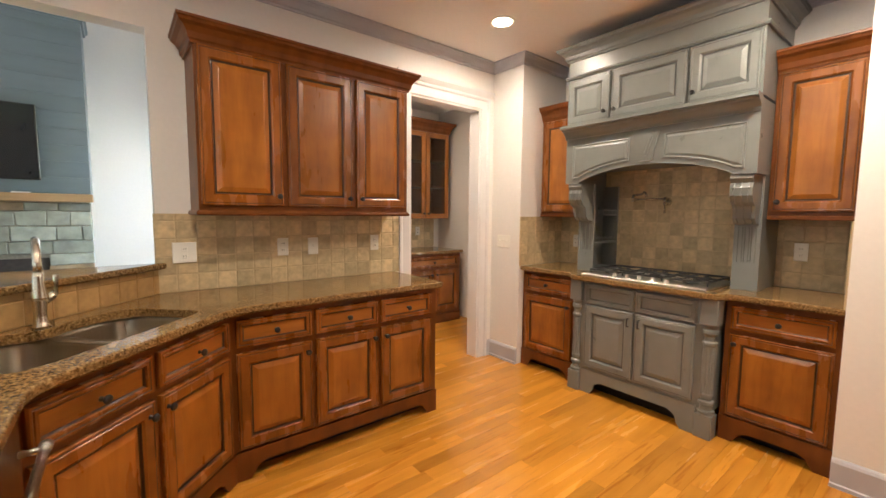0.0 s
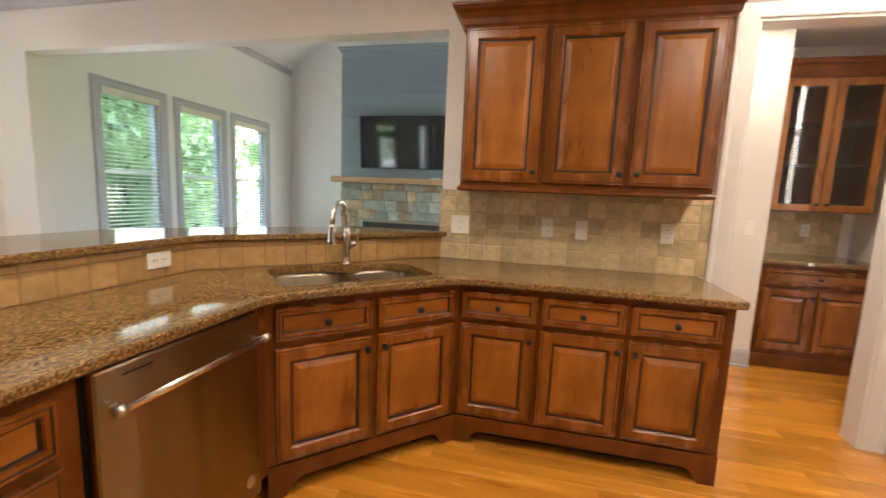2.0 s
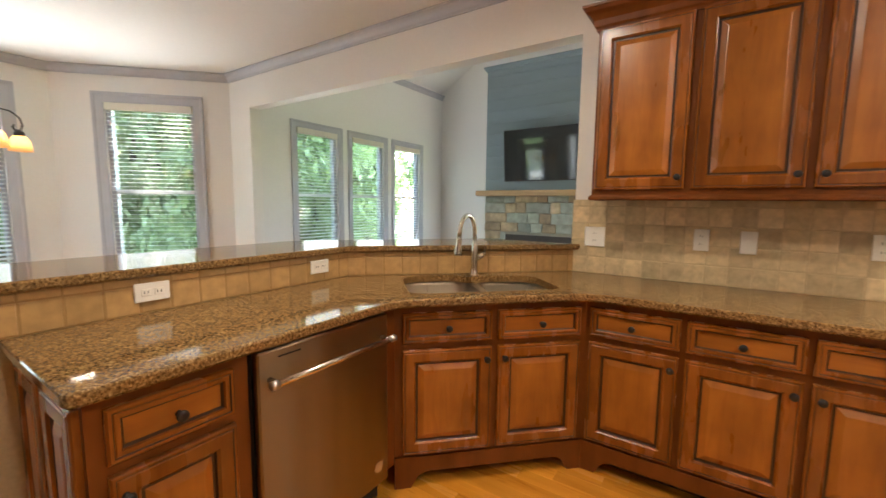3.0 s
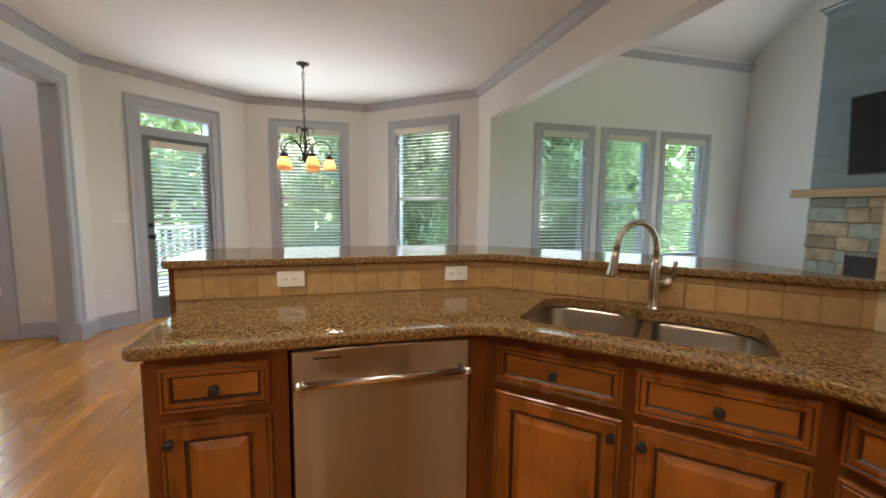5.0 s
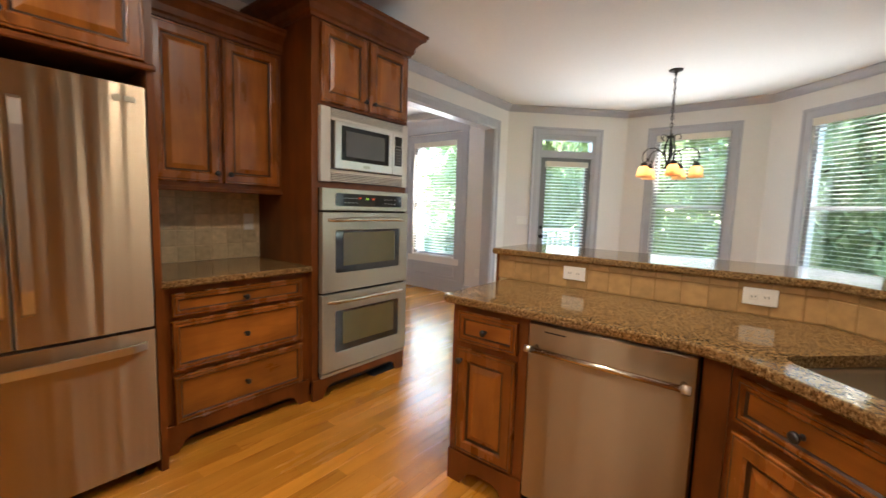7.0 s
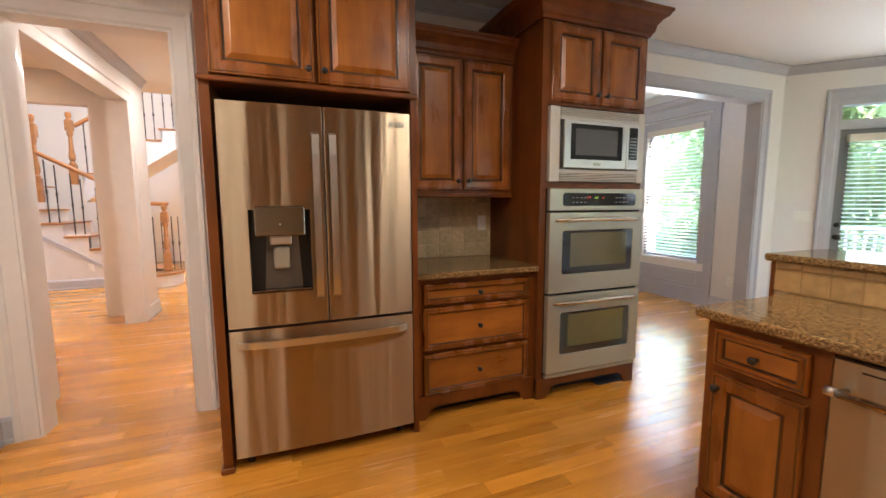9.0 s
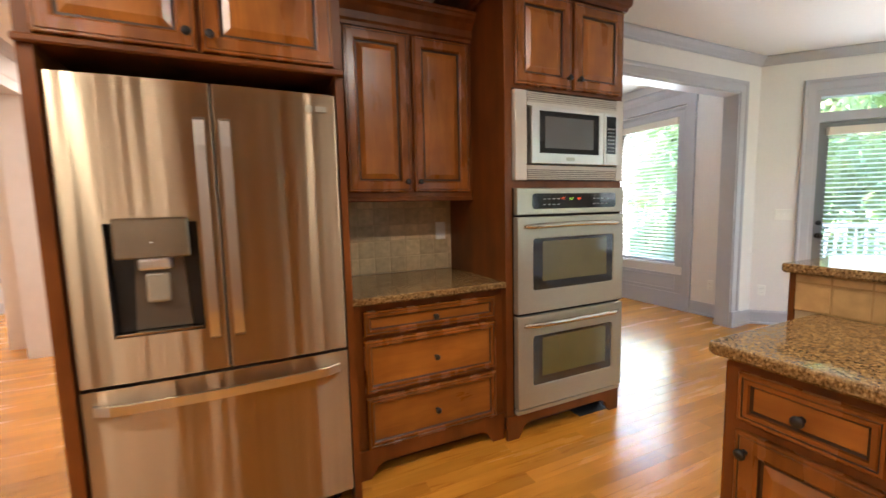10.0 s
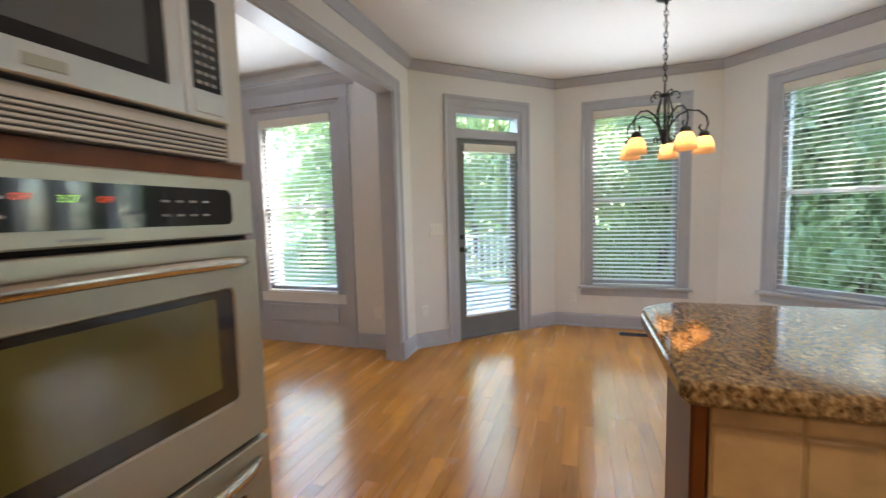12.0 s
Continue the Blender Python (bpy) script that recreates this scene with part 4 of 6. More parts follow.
door_panel(cab, 0.035, WD[0], 0.34, WD[1], 'lt')
for a, b in ((0.03, 0.28), (0.30, 0.55)):
    bm = rings_panel(bmesh.new(), a, 0.165, b, 0.84, DOORP, DG, 10)
    part("side_panel", bm, [WOOD, GLAZE, WOODF], cab, "", pose(0, 0.0, 0, 0, 0, -90) @ pose(-0.57, 0.0, 0))
part("filler", nb(0.993, -0.002, 0.12, 1.068, 0.05, CB), WOODD, cab)

# dishwasher
dwm = pose(FP, 0.825, 0, 0, 0, 90)
dw = thing("dishwasher", "stainless steel built-in dishwasher under the worktop", "dishwasher", dwm)
part("body", nb(0.006, 0.0, 0.10, 0.592, 0.55, 0.862), DARK, dw)
fr = part("front_panel", nb(0.006, -0.037, 0.115, 0.592, -0.002, 0.858, bev=0.006), STEELD, dw)
bm = bmesh.new()
tube(bm, [(0.035, -0.085, 0.765), (0.563, -0.085, 0.765)], 0.0115, 12)
for x in (0.045, 0.553):
    tube(bm, [(x, -0.036, 0.765), (x, -0.085, 0.765)], 0.009, 10)
part("handle", bm, NICKEL, dw, "round steel bar handle", None, True)
for x in (0.030, 0.568):
    part("handle_cap", lathe(bmesh.new(), [(0.014, -0.012), (0.014, 0.012)], 14, pose(x, -0.085, 0.765, 0, 90, 0)), STEELV, dw, "", None, True)
part("vent_slot", nb(0.075, -0.0385, 0.828, 0.16, -0.036, 0.833), DARK, dw)
part("toe_panel", nb(0.006, 0.03, 0.0, 0.592, 0.05, 0.10), DARK, dw)
bm = bmesh.new()
lathe(bm, [(0.024, 0), (0.024, 0.001)], 20, pose(0.53, -0.0372, 0.20, 90, 0, 0))
part("badge", bm, MATS["mantel_wood"], dw, "round tan sticker")

# north wall cupboards
UPF = 2.43
cab = thing("wall_cabinet", "stained maple wall cabinet with three raised-panel doors and a crown", "cabinet", pose(0.372, UPF, 0))
part("body", nb(0, 0, 1.372, 1.285, NW - UPF - 0.002, 2.225), WOODD, cab)
for x0, x1, k in ((0.014, 0.425, 'rb'), (0.455, 0.860, 'rb'), (0.890, 1.268, 'lb')):
    door_panel(cab, x0, 1.40, x1, 2.205, k)
cab_crown(cab, 1.285, NW - UPF - 0.002, 2.205, 0.115, 0.072)
light_rail(cab, 1.285, NW - UPF - 0.002, 1.373)

# ---- range wall ----
mE = lambda y, x=FE: pose(x, y, 0, 0, 0, -90)
dpt = NB - FE - 0.002
cab = thing("base_cabinet", "stained maple base cabinet with one drawer beside the range", "cabinet", mE(2.383))
base_body(cab, 0.565, dpt)
drawer_front(cab, 0.03, DD[0], 0.515, DD[1])
door_panel(cab, 0.03, WD[0], 0.515, WD[1], 'rt')
cab = thing("base_cabinet", "stained maple base cabinet with one wide drawer beside the range", "cabinet", mE(0.805))
base_body(cab, 0.518, dpt)
drawer_front(cab, 0.03, DD[0], 0.49, DD[1])
door_panel(cab, 0.03, WD[0], 0.49, WD[1], 'lt')
FG = 2.80
gw = 1.815 - 0.808
cab = thing("range_base_cabinet", "grey painted cooktop cabinet with turned corner posts", "cabinet", mE(1.815, FG))
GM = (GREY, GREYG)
part("body", nb(0.02, 0.012, 0.16, gw - 0.02, NB - FG - 0.002, CB), GREY, cab)
part("foot_board", prism(bmesh.new(), [(x + 0.10, z) for x, z in valance_pts(gw - 0.20, 0.185, 0.11, 0.105)], 'y', 0.0, 0.02), GREY, cab)
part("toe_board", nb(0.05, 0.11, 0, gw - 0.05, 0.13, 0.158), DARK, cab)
for x0, x1, k in ((0.125, gw / 2 - 0.008, 1), (gw / 2 + 0.008, gw - 0.125, 0)):
    drawer_front(cab, x0, 0.70, x1, 0.845, 0, GM).location.y += 0.012
    d = door_panel(cab, x0, 0.21, x1, 0.685, None, GM)
    d.location.y += 0.012
    hx = (x1 - x0) - 0.03 if k else 0.03
    bm = bmesh.new()
    tube(bm, [(hx, -0.02, 0.38), (hx, -0.045, 0.385), (hx, -0.047, 0.41), (hx, -0.045, 0.435), (hx, -0.02, 0.44)], 0.0055, 8)
    part("pull", bm, BLACK, d, "black bar pull", None, True)


def turned_post(parent, x, h0, h1):
    """Square blocks with a fluted, turned shaft between."""
    bm = bmesh.new()
    box(bm, x - 0.048, -0.02, 0, x + 0.048, 0.076, 0.15, bev=0.004)
    box(bm, x - 0.048, -0.02, h1 - 0.16, x + 0.048, 0.076, h1, bev=0.004)
    c = Matrix.Translation((x, 0.028, 0))
    lathe(bm, [(0.044, 0.15), (0.047, 0.158), (0.047, 0.17), (0.036, 0.176), (0.034, 0.20), (0.044, 0.215), (0.044, 0.23), (0.030, 0.24), (0.038, 0.26), (0.040, 0.275), (0.036, 0.285)], 18, c)
    lathe(bm, [(0.036, 0.575), (0.042, 0.585), (0.042, 0.60), (0.032, 0.61), (0.030, 0.635), (0.046, 0.655), (0.046, 0.672), (0.038, 0.685), (0.044, 0.70), (0.044, 0.712)], 18, c)
    n = 48
    rings = []
    for z in (0.285, 0.30, 0.56, 0.575):
        rings.append([bm.verts.new((x + r * math.cos(a), 0.028 + r * math.sin(a), z)) for a, r in [(2 * math.pi * i / n, 0.037 - (0.005 if (i % 4 == 0 and 0.29 < z < 0.57) else 0)) for i in range(n)]])
    for A, B in zip(rings, rings[1:]):
        for i in range(n):
            bm.faces.new((A[i], A[(i + 1) % n], B[(i + 1) % n], B[i]))
    part("corner_post", bm, GREY, parent, "grey fluted turned post")


turned_post(cab, 0.05, 0, CB)
turned_post(cab, gw - 0.05, 0, CB)
ro = [(FE - OV, NICHE1 - 0.002), (FE - OV, 1.86), (FG - OV, 1.80), (FG - OV, 0.825), (FE - OV, 0.765), (FE - OV, NICHE0 + 0.002), (NB - 0.001, NICHE0 + 0.002), (NB - 0.001, NICHE1 - 0.002)]
ro = rounded(ro, [0, 0.03, 0.03, 0.03, 0.03, 0, 0, 0])
tagged(obj("range_worktop", slab(ro, [], CB, CT), GRANITE), "brown and gold granite worktop beneath the cooktop", "worktop")

# cooktop
ck = thing("gas_cooktop", "stainless gas cooktop with black cast iron grates", "cooktop", pose(2.815, 1.75, CT, 0, 0, -90))
part("tray", nb(0, 0, 0.0, 0.86, 0.52, 0.014, bev=0.005), STEELV, ck)
for i in range(3):
    gx = 0.02 + i * 0.275
    bm = bmesh.new()
    for a in (0.0, 0.255):
        box(bm, gx + a, 0.09, 0.034, gx + a + 0.012, 0.50, 0.046, bev=0.003)
    for a in (0.09, 0.29, 0.488):
        box(bm, gx + 0.012, a, 0.034, gx + 0.255, a + 0.012, 0.046)
    for cy in (0.19, 0.39):
        for a in range(4):
            mm = pose(gx + 0.133, cy, 0.04, 0, 0, 45 + 90 * a)
            p = [mm @ Vector((r, 0, z)) for r, z in ((0.03, 0.004), (0.10, 0.004), (0.13, -0.002))]
            tube(bm, p, 0.006, 6)
    for fx_ in (0.003, 0.258):
        for fy_ in (0.095, 0.493):
            box(bm, gx + fx_, fy_ - 0.004, 0.012, gx + fx_ + 0.008, fy_ + 0.006, 0.036)
    part("grate", bm, IRON, ck, "black cast iron grate")
    for cy in ((0.19, 0.39) if i != 1 else (0.29,)):
        bm = bmesh.new()
        lathe(bm, [(0.05, 0.014), (0.048, 0.02), (0.035, 0.024), (0.035, 0.028), (0.03, 0.03)], 18, Matrix.Translation((gx + 0.133, cy, 0)))
        part("burner", bm, IRON, ck, "", None, True)
for i in range(5):
    bm = bmesh.new()
    lathe(bm, [(0.020, 0.012), (0.020, 0.018), (0.016, 0.022), (0.015, 0.038), (0.010, 0.041)], 16, Matrix.Translation((0.25 + i * 0.09, 0.045, 0)))
    part("control_knob", bm, STEELV, ck, "", None, True)

# hood
HX, HY1, HY0 = 2.87, 1.953, 0.697
hw = HY1 - HY0
hd = NB - HX - 0.002
hood = thing("range_hood", "grey painted wooden mantel hood with arched front and cupboards", "range hood", mE(HY1, HX))
bm = bmesh.new()
arc_z = lambda x: 1.61 + 0.105 * max(0.0, 1 - ((x - hw / 2) / (hw / 2 - 0.11)) ** 2) ** 0.8
xs = [0, 0.10] + [0.11 + (hw - 0.22) * i / 24 for i in range(25)] + [hw - 0.10, hw]
pts = [(x, arc_z(x) if 0.1 < x < hw - 0.1 else 1.61) for x in xs] + [(hw, 2.03), (0, 2.03)]
prism(bm, pts, 'y', 0, 0.03)
box(bm, 0, 0.03, 1.61, 0.025, hd, 2.03); box(bm, hw - 0.025, 0.03, 1.61, hw, hd, 2.03)
part("valance", bm, GREY, hood)
# lining takes the darker grey for the shade inside the hood
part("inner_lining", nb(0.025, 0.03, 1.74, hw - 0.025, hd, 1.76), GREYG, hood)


def curved_panel(x0, x1):
    """Raised panel whose lower edge follows the arch."""
    bm = bmesh.new()
    n = 10

    def ring(a, y):
        lo = [(x0 + a + (x1 - x0 - 2 * a) * i / n) for i in range(n + 1)]
        return [bm.verts.new((x, y, arc_z(x) + 0.035 + a)) for x in lo] + [bm.verts.new((x1 - a, y, 1.905 - a)), bm.verts.new((x0 + a, y, 1.905 - a))]
    rs = [ring(a, y) for a, y in ((0, 0.001), (0, -0.010), (0.006, -0.012), (0.012, -0.005), (0.016, -0.005), (0.030, -0.012))]
    for A, B in zip(rs, rs[1:]):
        for i in range(len(A)):
            j = (i + 1) % len(A)
            bm.faces.new((A[i], A[j], B[j], B[i]))
    bm.faces.new(rs[-1])
    part("arch_panel", bm, GREY, hood)


curved_panel(0.06, hw / 2 - 0.115)
curved_panel(hw / 2 + 0.115, hw - 0.06)
cx = hw / 2
bm = bmesh.new()
prism(bm, [(cx - 0.045, 1.735), (cx + 0.045, 1.735), (cx + 0.085, 1.925), (cx - 0.085, 1.925)], 'y', -0.016, 0)
prism(bm, [(cx - 0.014, 1.765), (cx + 0.014, 1.765), (cx + 0.052, 1.895), (cx - 0.052, 1.895)], 'y', -0.026, -0.016)
prism(bm, [(cx - 0.006, 1.795), (cx + 0.006, 1.795), (cx + 0.030, 1.875), (cx - 0.030, 1.875)], 'y', -0.032, -0.026)
part("keystone", bm, GREY, hood)
ledge = [(0, 1.955), (0.012, 1.955), (0.018, 1.975), (0.045, 2.005), (0.060, 2.012), (0.064, 2.022), (0.095, 2.026), (0.095, 2.046), (0, 2.046)]
part("mantel_ledge", prism(bmesh.new(), [(-d, z) for d, z in ledge], 'x', -0.004, hw + 0.004), GREY, hood)
part("cupboard", nb(0.0, 0.0, 2.046, hw, hd, 2.42), GREY, hood)
for x0, x1, k in ((0.012, 0.352, 'rb'), (0.372, 0.862, 'lb'), (0.882, hw - 0.012, 'lb')):
    door_panel(hood, x0, 2.065, x1, 2.40, k, GM)
part("moulding_strip", sweep(bmesh.new(), [(0, 0.30), (0, 0), (hw, 0), (hw, 0.30)], [(0, 2.415), (0.012, 2.415), (0.020, 2.428), (0.012, 2.44), (0, 2.44)]), GREY, hood)
part("fascia", nb(0.0, 0.0, 2.44, hw, hd, 2.58), GREY, hood)
cab_crown(hood, hw, hd, 2.545, 0.10, 0.075, "lr", GREY)
PX = 3.06 - HX


def corbel(x0, x1):
    prof = [(PX, 1.61), (0.015, 1.61), (0.005, 1.585), (0.025, 1.56), (0.012, 1.53), (0.015, 1.485), (0.040, 1.445), (0.075, 1.425), (0.085, 1.395), (0.095, 1.35), (0.125, 1.32), (0.16, 1.325), (PX, 1.31)]
    bm = bmesh.new()
    prism(bm, prof, 'x', x0, x1)
    for xx in (x0 + 0.02, (x0 + x1) / 2, x1 - 0.02):
        tube(bm, [(xx, y - 0.004, z) for y, z in prof[3:11]], 0.006, 8)
    part("corbel", bm, GREY, hood, "carved grey acanthus corbel")


def post(x0, x1, shelves):
    if shelves:
        bm = nb(x0, PX, CT + 0.001, x1, PX + 0.02, 1.61)
        box(bm, x0, PX + 0.02, CT + 0.001, x0 + 0.012, hd, 1.61)
        box(bm, x0 + 0.012, hd - 0.03, CT + 0.001, x1, hd, 1.61)
        box(bm, x0 + 0.012, PX + 0.02, CT + 0.001, x1, hd - 0.03, CT + 0.02)
        part("post", bm, GREY, hood)
        for z in (1.13, 1.36):
            bm = nb(x0 + 0.012, PX + 0.02, z, x1 - 0.002, hd - 0.03, z + 0.014)
            for k in range(7):
                y = PX + 0.03 + k * (hd - PX - 0.07) / 6
                tube(bm, [(x1 - 0.010, y, z + 0.012), (x1 - 0.010, y, z + 0.045)], 0.004, 6)
            box(bm, x1 - 0.015, PX + 0.02, z + 0.043, x1 - 0.005, hd - 0.03, z + 0.052)
            part("spice_shelf", bm, GREY, hood)
    else:
        part("post", nb(x0, PX, CT + 0.001, x1, hd, 1.61), GREY, hood)
    # dark raised strips carry the shade of cut flutes in their colour
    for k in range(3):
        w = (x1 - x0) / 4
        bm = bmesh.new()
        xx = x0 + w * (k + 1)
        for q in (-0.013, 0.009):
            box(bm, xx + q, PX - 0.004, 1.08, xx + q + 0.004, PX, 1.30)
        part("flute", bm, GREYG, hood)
    corbel(x0 + 0.012, x1 - 0.012)


post(0.012, 0.150, True)
post(hw - 0.142, hw - 0.004, False)

for y0, w, kn in ((2.383, 0.425, 'rb'), (0.692, 0.405, 'lb')):
    cab = thing("wall_cabinet", "stained maple wall cabinet with a single door beside the hood", "cabinet", mE(y0, 3.12))
    part("body", nb(0, 0, 1.37, w, NB - 3.122, 2.215), WOODD, cab)
    door_panel(cab, 0.02, 1.395, w - 0.03, 2.19, kn)
    cab_crown(cab, w, NB - 3.122, 2.195, 0.125, 0.07, "", WOODD)
    part("light_rail", nb(0, -0.012, 1.345, w, 0.02, 1.371, bev=0.004), WOODD, cab)

# pot filler
pf = thing("pot_filler", "antique nickel folding pot filler on the tiles", "faucet", pose(NB - 0.012, 1.40, 1.475, 0, 0, -90))
bm = bmesh.new()
lathe(bm, [(0.032, 0), (0.032, 0.006), (0.016, 0.014), (0.014, 0.05)], 16, pose(0, 0, 0, 90, 0, 0))
tube(bm, [(0, -0.05, -0.03), (0, -0.05, 0.035)], 0.013, 12)
part("wall_mount", bm, NICKEL, pf, "", None, True)
bm = bmesh.new()
tube(bm, [(0, -0.05, 0.02), (-0.24, -0.075, 0.02)], 0.009, 10)
tube(bm, [(-0.24, -0.075, 0.0), (-0.24, -0.075, 0.05)], 0.013, 12)
tube(bm, [(-0.24, -0.075, 0.055), (-0.17, -0.11, 0.055), (-0.145, -0.12, 0.06), (-0.13, -0.127, 0.075), (-0.115, -0.133, 0.07), (-0.108, -0.136, 0.05), (-0.108, -0.136, 0.03)], 0.009, 10)
part("arm", bm, NICKEL, pf, "", None, True)
bm = bmesh.new()
tube(bm, [(0, -0.05, -0.03), (0.01, -0.07, -0.05), (0.012, -0.075, -0.09)], [0.006, 0.006, 0.009], 8)
part("handle", bm, NICKEL, pf, "", None, True)

# ---- south wall ----
mSo = lambda x, y: pose(x, y, 0, 0, 0, 180)
cab = thing("drawer_cabinet", "stained maple base cabinet with three drawers", "cabinet", mSo(0.645, FS))
base_body(cab, 0.842, FS - SW_ - 0.002)
for z0, z1 in ((0.712, 0.832), (0.432, 0.690), (0.150, 0.408)):
    drawer_front(cab, 0.065, z0, 0.79, z1)
so = rounded([(0.645, FS + OV - 0.005), (-0.197, FS + OV - 0.005), (-0.197, SW_ + 0.001), (0.645, SW_ + 0.001)], 0)
tagged(obj("worktop_south", slab(so[::1], [], CB, CT), GRANITE), "brown granite worktop between refrigerator and ovens", "worktop")
USF = -1.05
cab = thing("wall_cabinet", "stained maple wall cabinet with two raised-panel doors", "cabinet", mSo(0.645, USF))
part("body", nb(0, 0, 1.378, 0.842, USF - SW_ - 0.002, 2.27), WOODD, cab)
door_panel(cab, 0.095, 1.405, 0.445, 2.245, 'rb')
door_panel(cab, 0.465, 1.405, 0.815, 2.245, 'lb')
cab_crown(cab, 0.842, USF - SW_ - 0.002, 2.255, 0.15, 0.075, "")
part("light_rail", nb(0, -0.012, 1.352, 0.842, 0.02, 1.379, bev=0.004), WOODD, cab)

TF = -0.70
tow = thing("oven_cabinet", "tall stained maple oven cabinet with crown", "cabinet", mSo(-0.197, TF))
tw = 0.840
TD = TF - SW_ - 0.002
part("side_panel", nb(0, 0, 0.13, 0.045, TD, 2.43), WOODD, tow)
part("side_panel", nb(tw - 0.012, 0, 0.13, tw, TD, 2.43), WOODD, tow)
part("cupboard", nb(0.045, 0, 1.925, tw - 0.012, TD, 2.43), WOODD, tow)
part("cross_rail", nb(0.045, 0.0, 1.408, tw - 0.012, TD, 1.447), WOODD, tow)
part("bottom_shelf", nb(0.045, 0.03, 0.13, tw - 0.012, TD, 0.142), WOODD, tow)
part("back_panel", nb(0.045, 0.60, 0.142, tw - 0.012, TD, 1.925), WOODD, tow)
part("foot_board", prism(bmesh.new(), valance_pts(tw, 0.14, 0.10, 0.085), 'y', -0.012, 0.008), WOODD, tow)
part("toe_board", nb(0.02, 0.10, 0, tw - 0.02, 0.12, 0.128), DARK, tow)
door_panel(tow, 0.06, 1.945, 0.432, 2.41, 'rb')
door_panel(tow, 0.452, 1.945, 0.824, 2.41, 'lb')
cab_crown(tow, tw, TF - SW_ - 0.002, 2.425, 0.165, 0.11)

# microwave with its trim kit
mw = thing("microwave_oven", "stainless built-in microwave with white louvred trim", "microwave", mSo(-0.197, TF))
MX0, MX1 = 0.052, 0.832
fr_ = bmesh.new()
box(fr_, MX0, -0.022, 1.447, MX0 + 0.075, 0.02, 1.915, bev=0.003)
box(fr_, MX1 - 0.055, -0.022, 1.447, MX1, 0.02, 1.915, bev=0.003)
box(fr_, MX0 + 0.075, -0.022, 1.505, MX1 - 0.055, 0.02, 1.528)
box(fr_, MX0 + 0.075, -0.022, 1.838, MX1 - 0.055, 0.02, 1.858)
GRILLE = mk("grille_shadow_grey", (0.10, 0.095, 0.085), 0.6, 0.1, bump=0.0)
TK = mk("white_trim_enamel", (0.58, 0.56, 0.51), 0.35, 0.02, bump=0.0)
part("trim_frame", fr_, TK, mw, "white enamel trim frame")
for z0, z1 in ((1.449, 1.505), (1.858, 1.913)):
    part("grille_back", nb(MX0 + 0.075, -0.016, z0, MX1 - 0.055, 0.012, z1), GRILLE, mw)
    for k in range(5):
        z = z0 + 0.003 + k * (z1 - z0 - 0.006) / 4.7
        part("louvre", nb(MX0 + 0.077, -0.022, z, MX1 - 0.057, -0.012, z + 0.0062, bev=0.0015), TK, mw)
part("body", nb(MX0 + 0.08, 0.0, 1.53, MX1 - 0.06, 0.45, 1.836), DARK, mw)
x0, x1 = MX0 + 0.090, MX1 - 0.066
dxx = x1 - 0.115
bm = bmesh.new()
wx0, wx1, wz0, wz1 = x0 + 0.05, dxx - 0.035, 1.59, 1.812
loops = [[(x0, 1.535), (dxx, 1.535), (dxx, 1.832), (x0, 1.832)], [(wx0, wz0), (wx1, wz0), (wx1, wz1), (wx0, wz1)]]
rs = [[bm.verts.new((u, y, v)) for u, v in loops[k]] for k, y in ((0, 0.0), (0, -0.042), (0, -0.045), (1, -0.045), (1, 0.0))]
for v, (u, w) in zip(rs[2], ((1, 1), (-1, 1), (-1, -1), (1, -1))):
    v.co.x += 0.003 * u
    v.co.z += 0.003 * w
for A, B in zip(rs, rs[1:] + rs[:1]):
    for k in range(4):
        bm.faces.new((A[k], A[(k + 1) % 4], B[(k + 1) % 4], B[k]))
md = part("door", bm, STEELV, mw)
part("window", nb(wx0, -0.040, wz0, wx1, -0.004, wz1), GLOSS, md, "dark glass window")
bm = nb(wx0 + 0.04, -0.0415, wz0 + 0.028, wx1 - 0.04, -0.0402, wz1 - 0.028)
part("inner_screen", bm, mk("grey_screen", (0.10, 0.105, 0.11), 0.25, 0.05, bump=0.0), md)
part("badge", nb((wx0 + wx1) / 2 - 0.03, -0.0475, 1.552, (wx0 + wx1) / 2 + 0.03, -0.0448, 1.572, bev=0.001), PALE, md, "small blank badge")
pn = part("control_panel", nb(dxx + 0.002, -0.045, 1.535, x1, 0.0, 1.832, bev=0.003), STEELV, mw)
part("keypad", nb(dxx + 0.022, -0.0465, 1.60, x1 - 0.02, -0.0448, 1.812), GLOSS, pn, "black keypad")
bm = bmesh.new()
for r in range(7):
    for c in range(3):
        box(bm, dxx + 0.030 + c * 0.019, -0.0472, 1.612 + r * 0.021, dxx + 0.043 + c * 0.019, -0.0464, 1.620 + r * 0.021)
part("keypad_print", bm, mk("dim_print", (0.30, 0.30, 0.30), 0.6, 0.02, bump=0.0), pn)
part("open_button", nb(dxx + 0.022, -0.048, 1.548, x1 - 0.02, -0.0448, 1.588, bev=0.002), STEELV, pn)

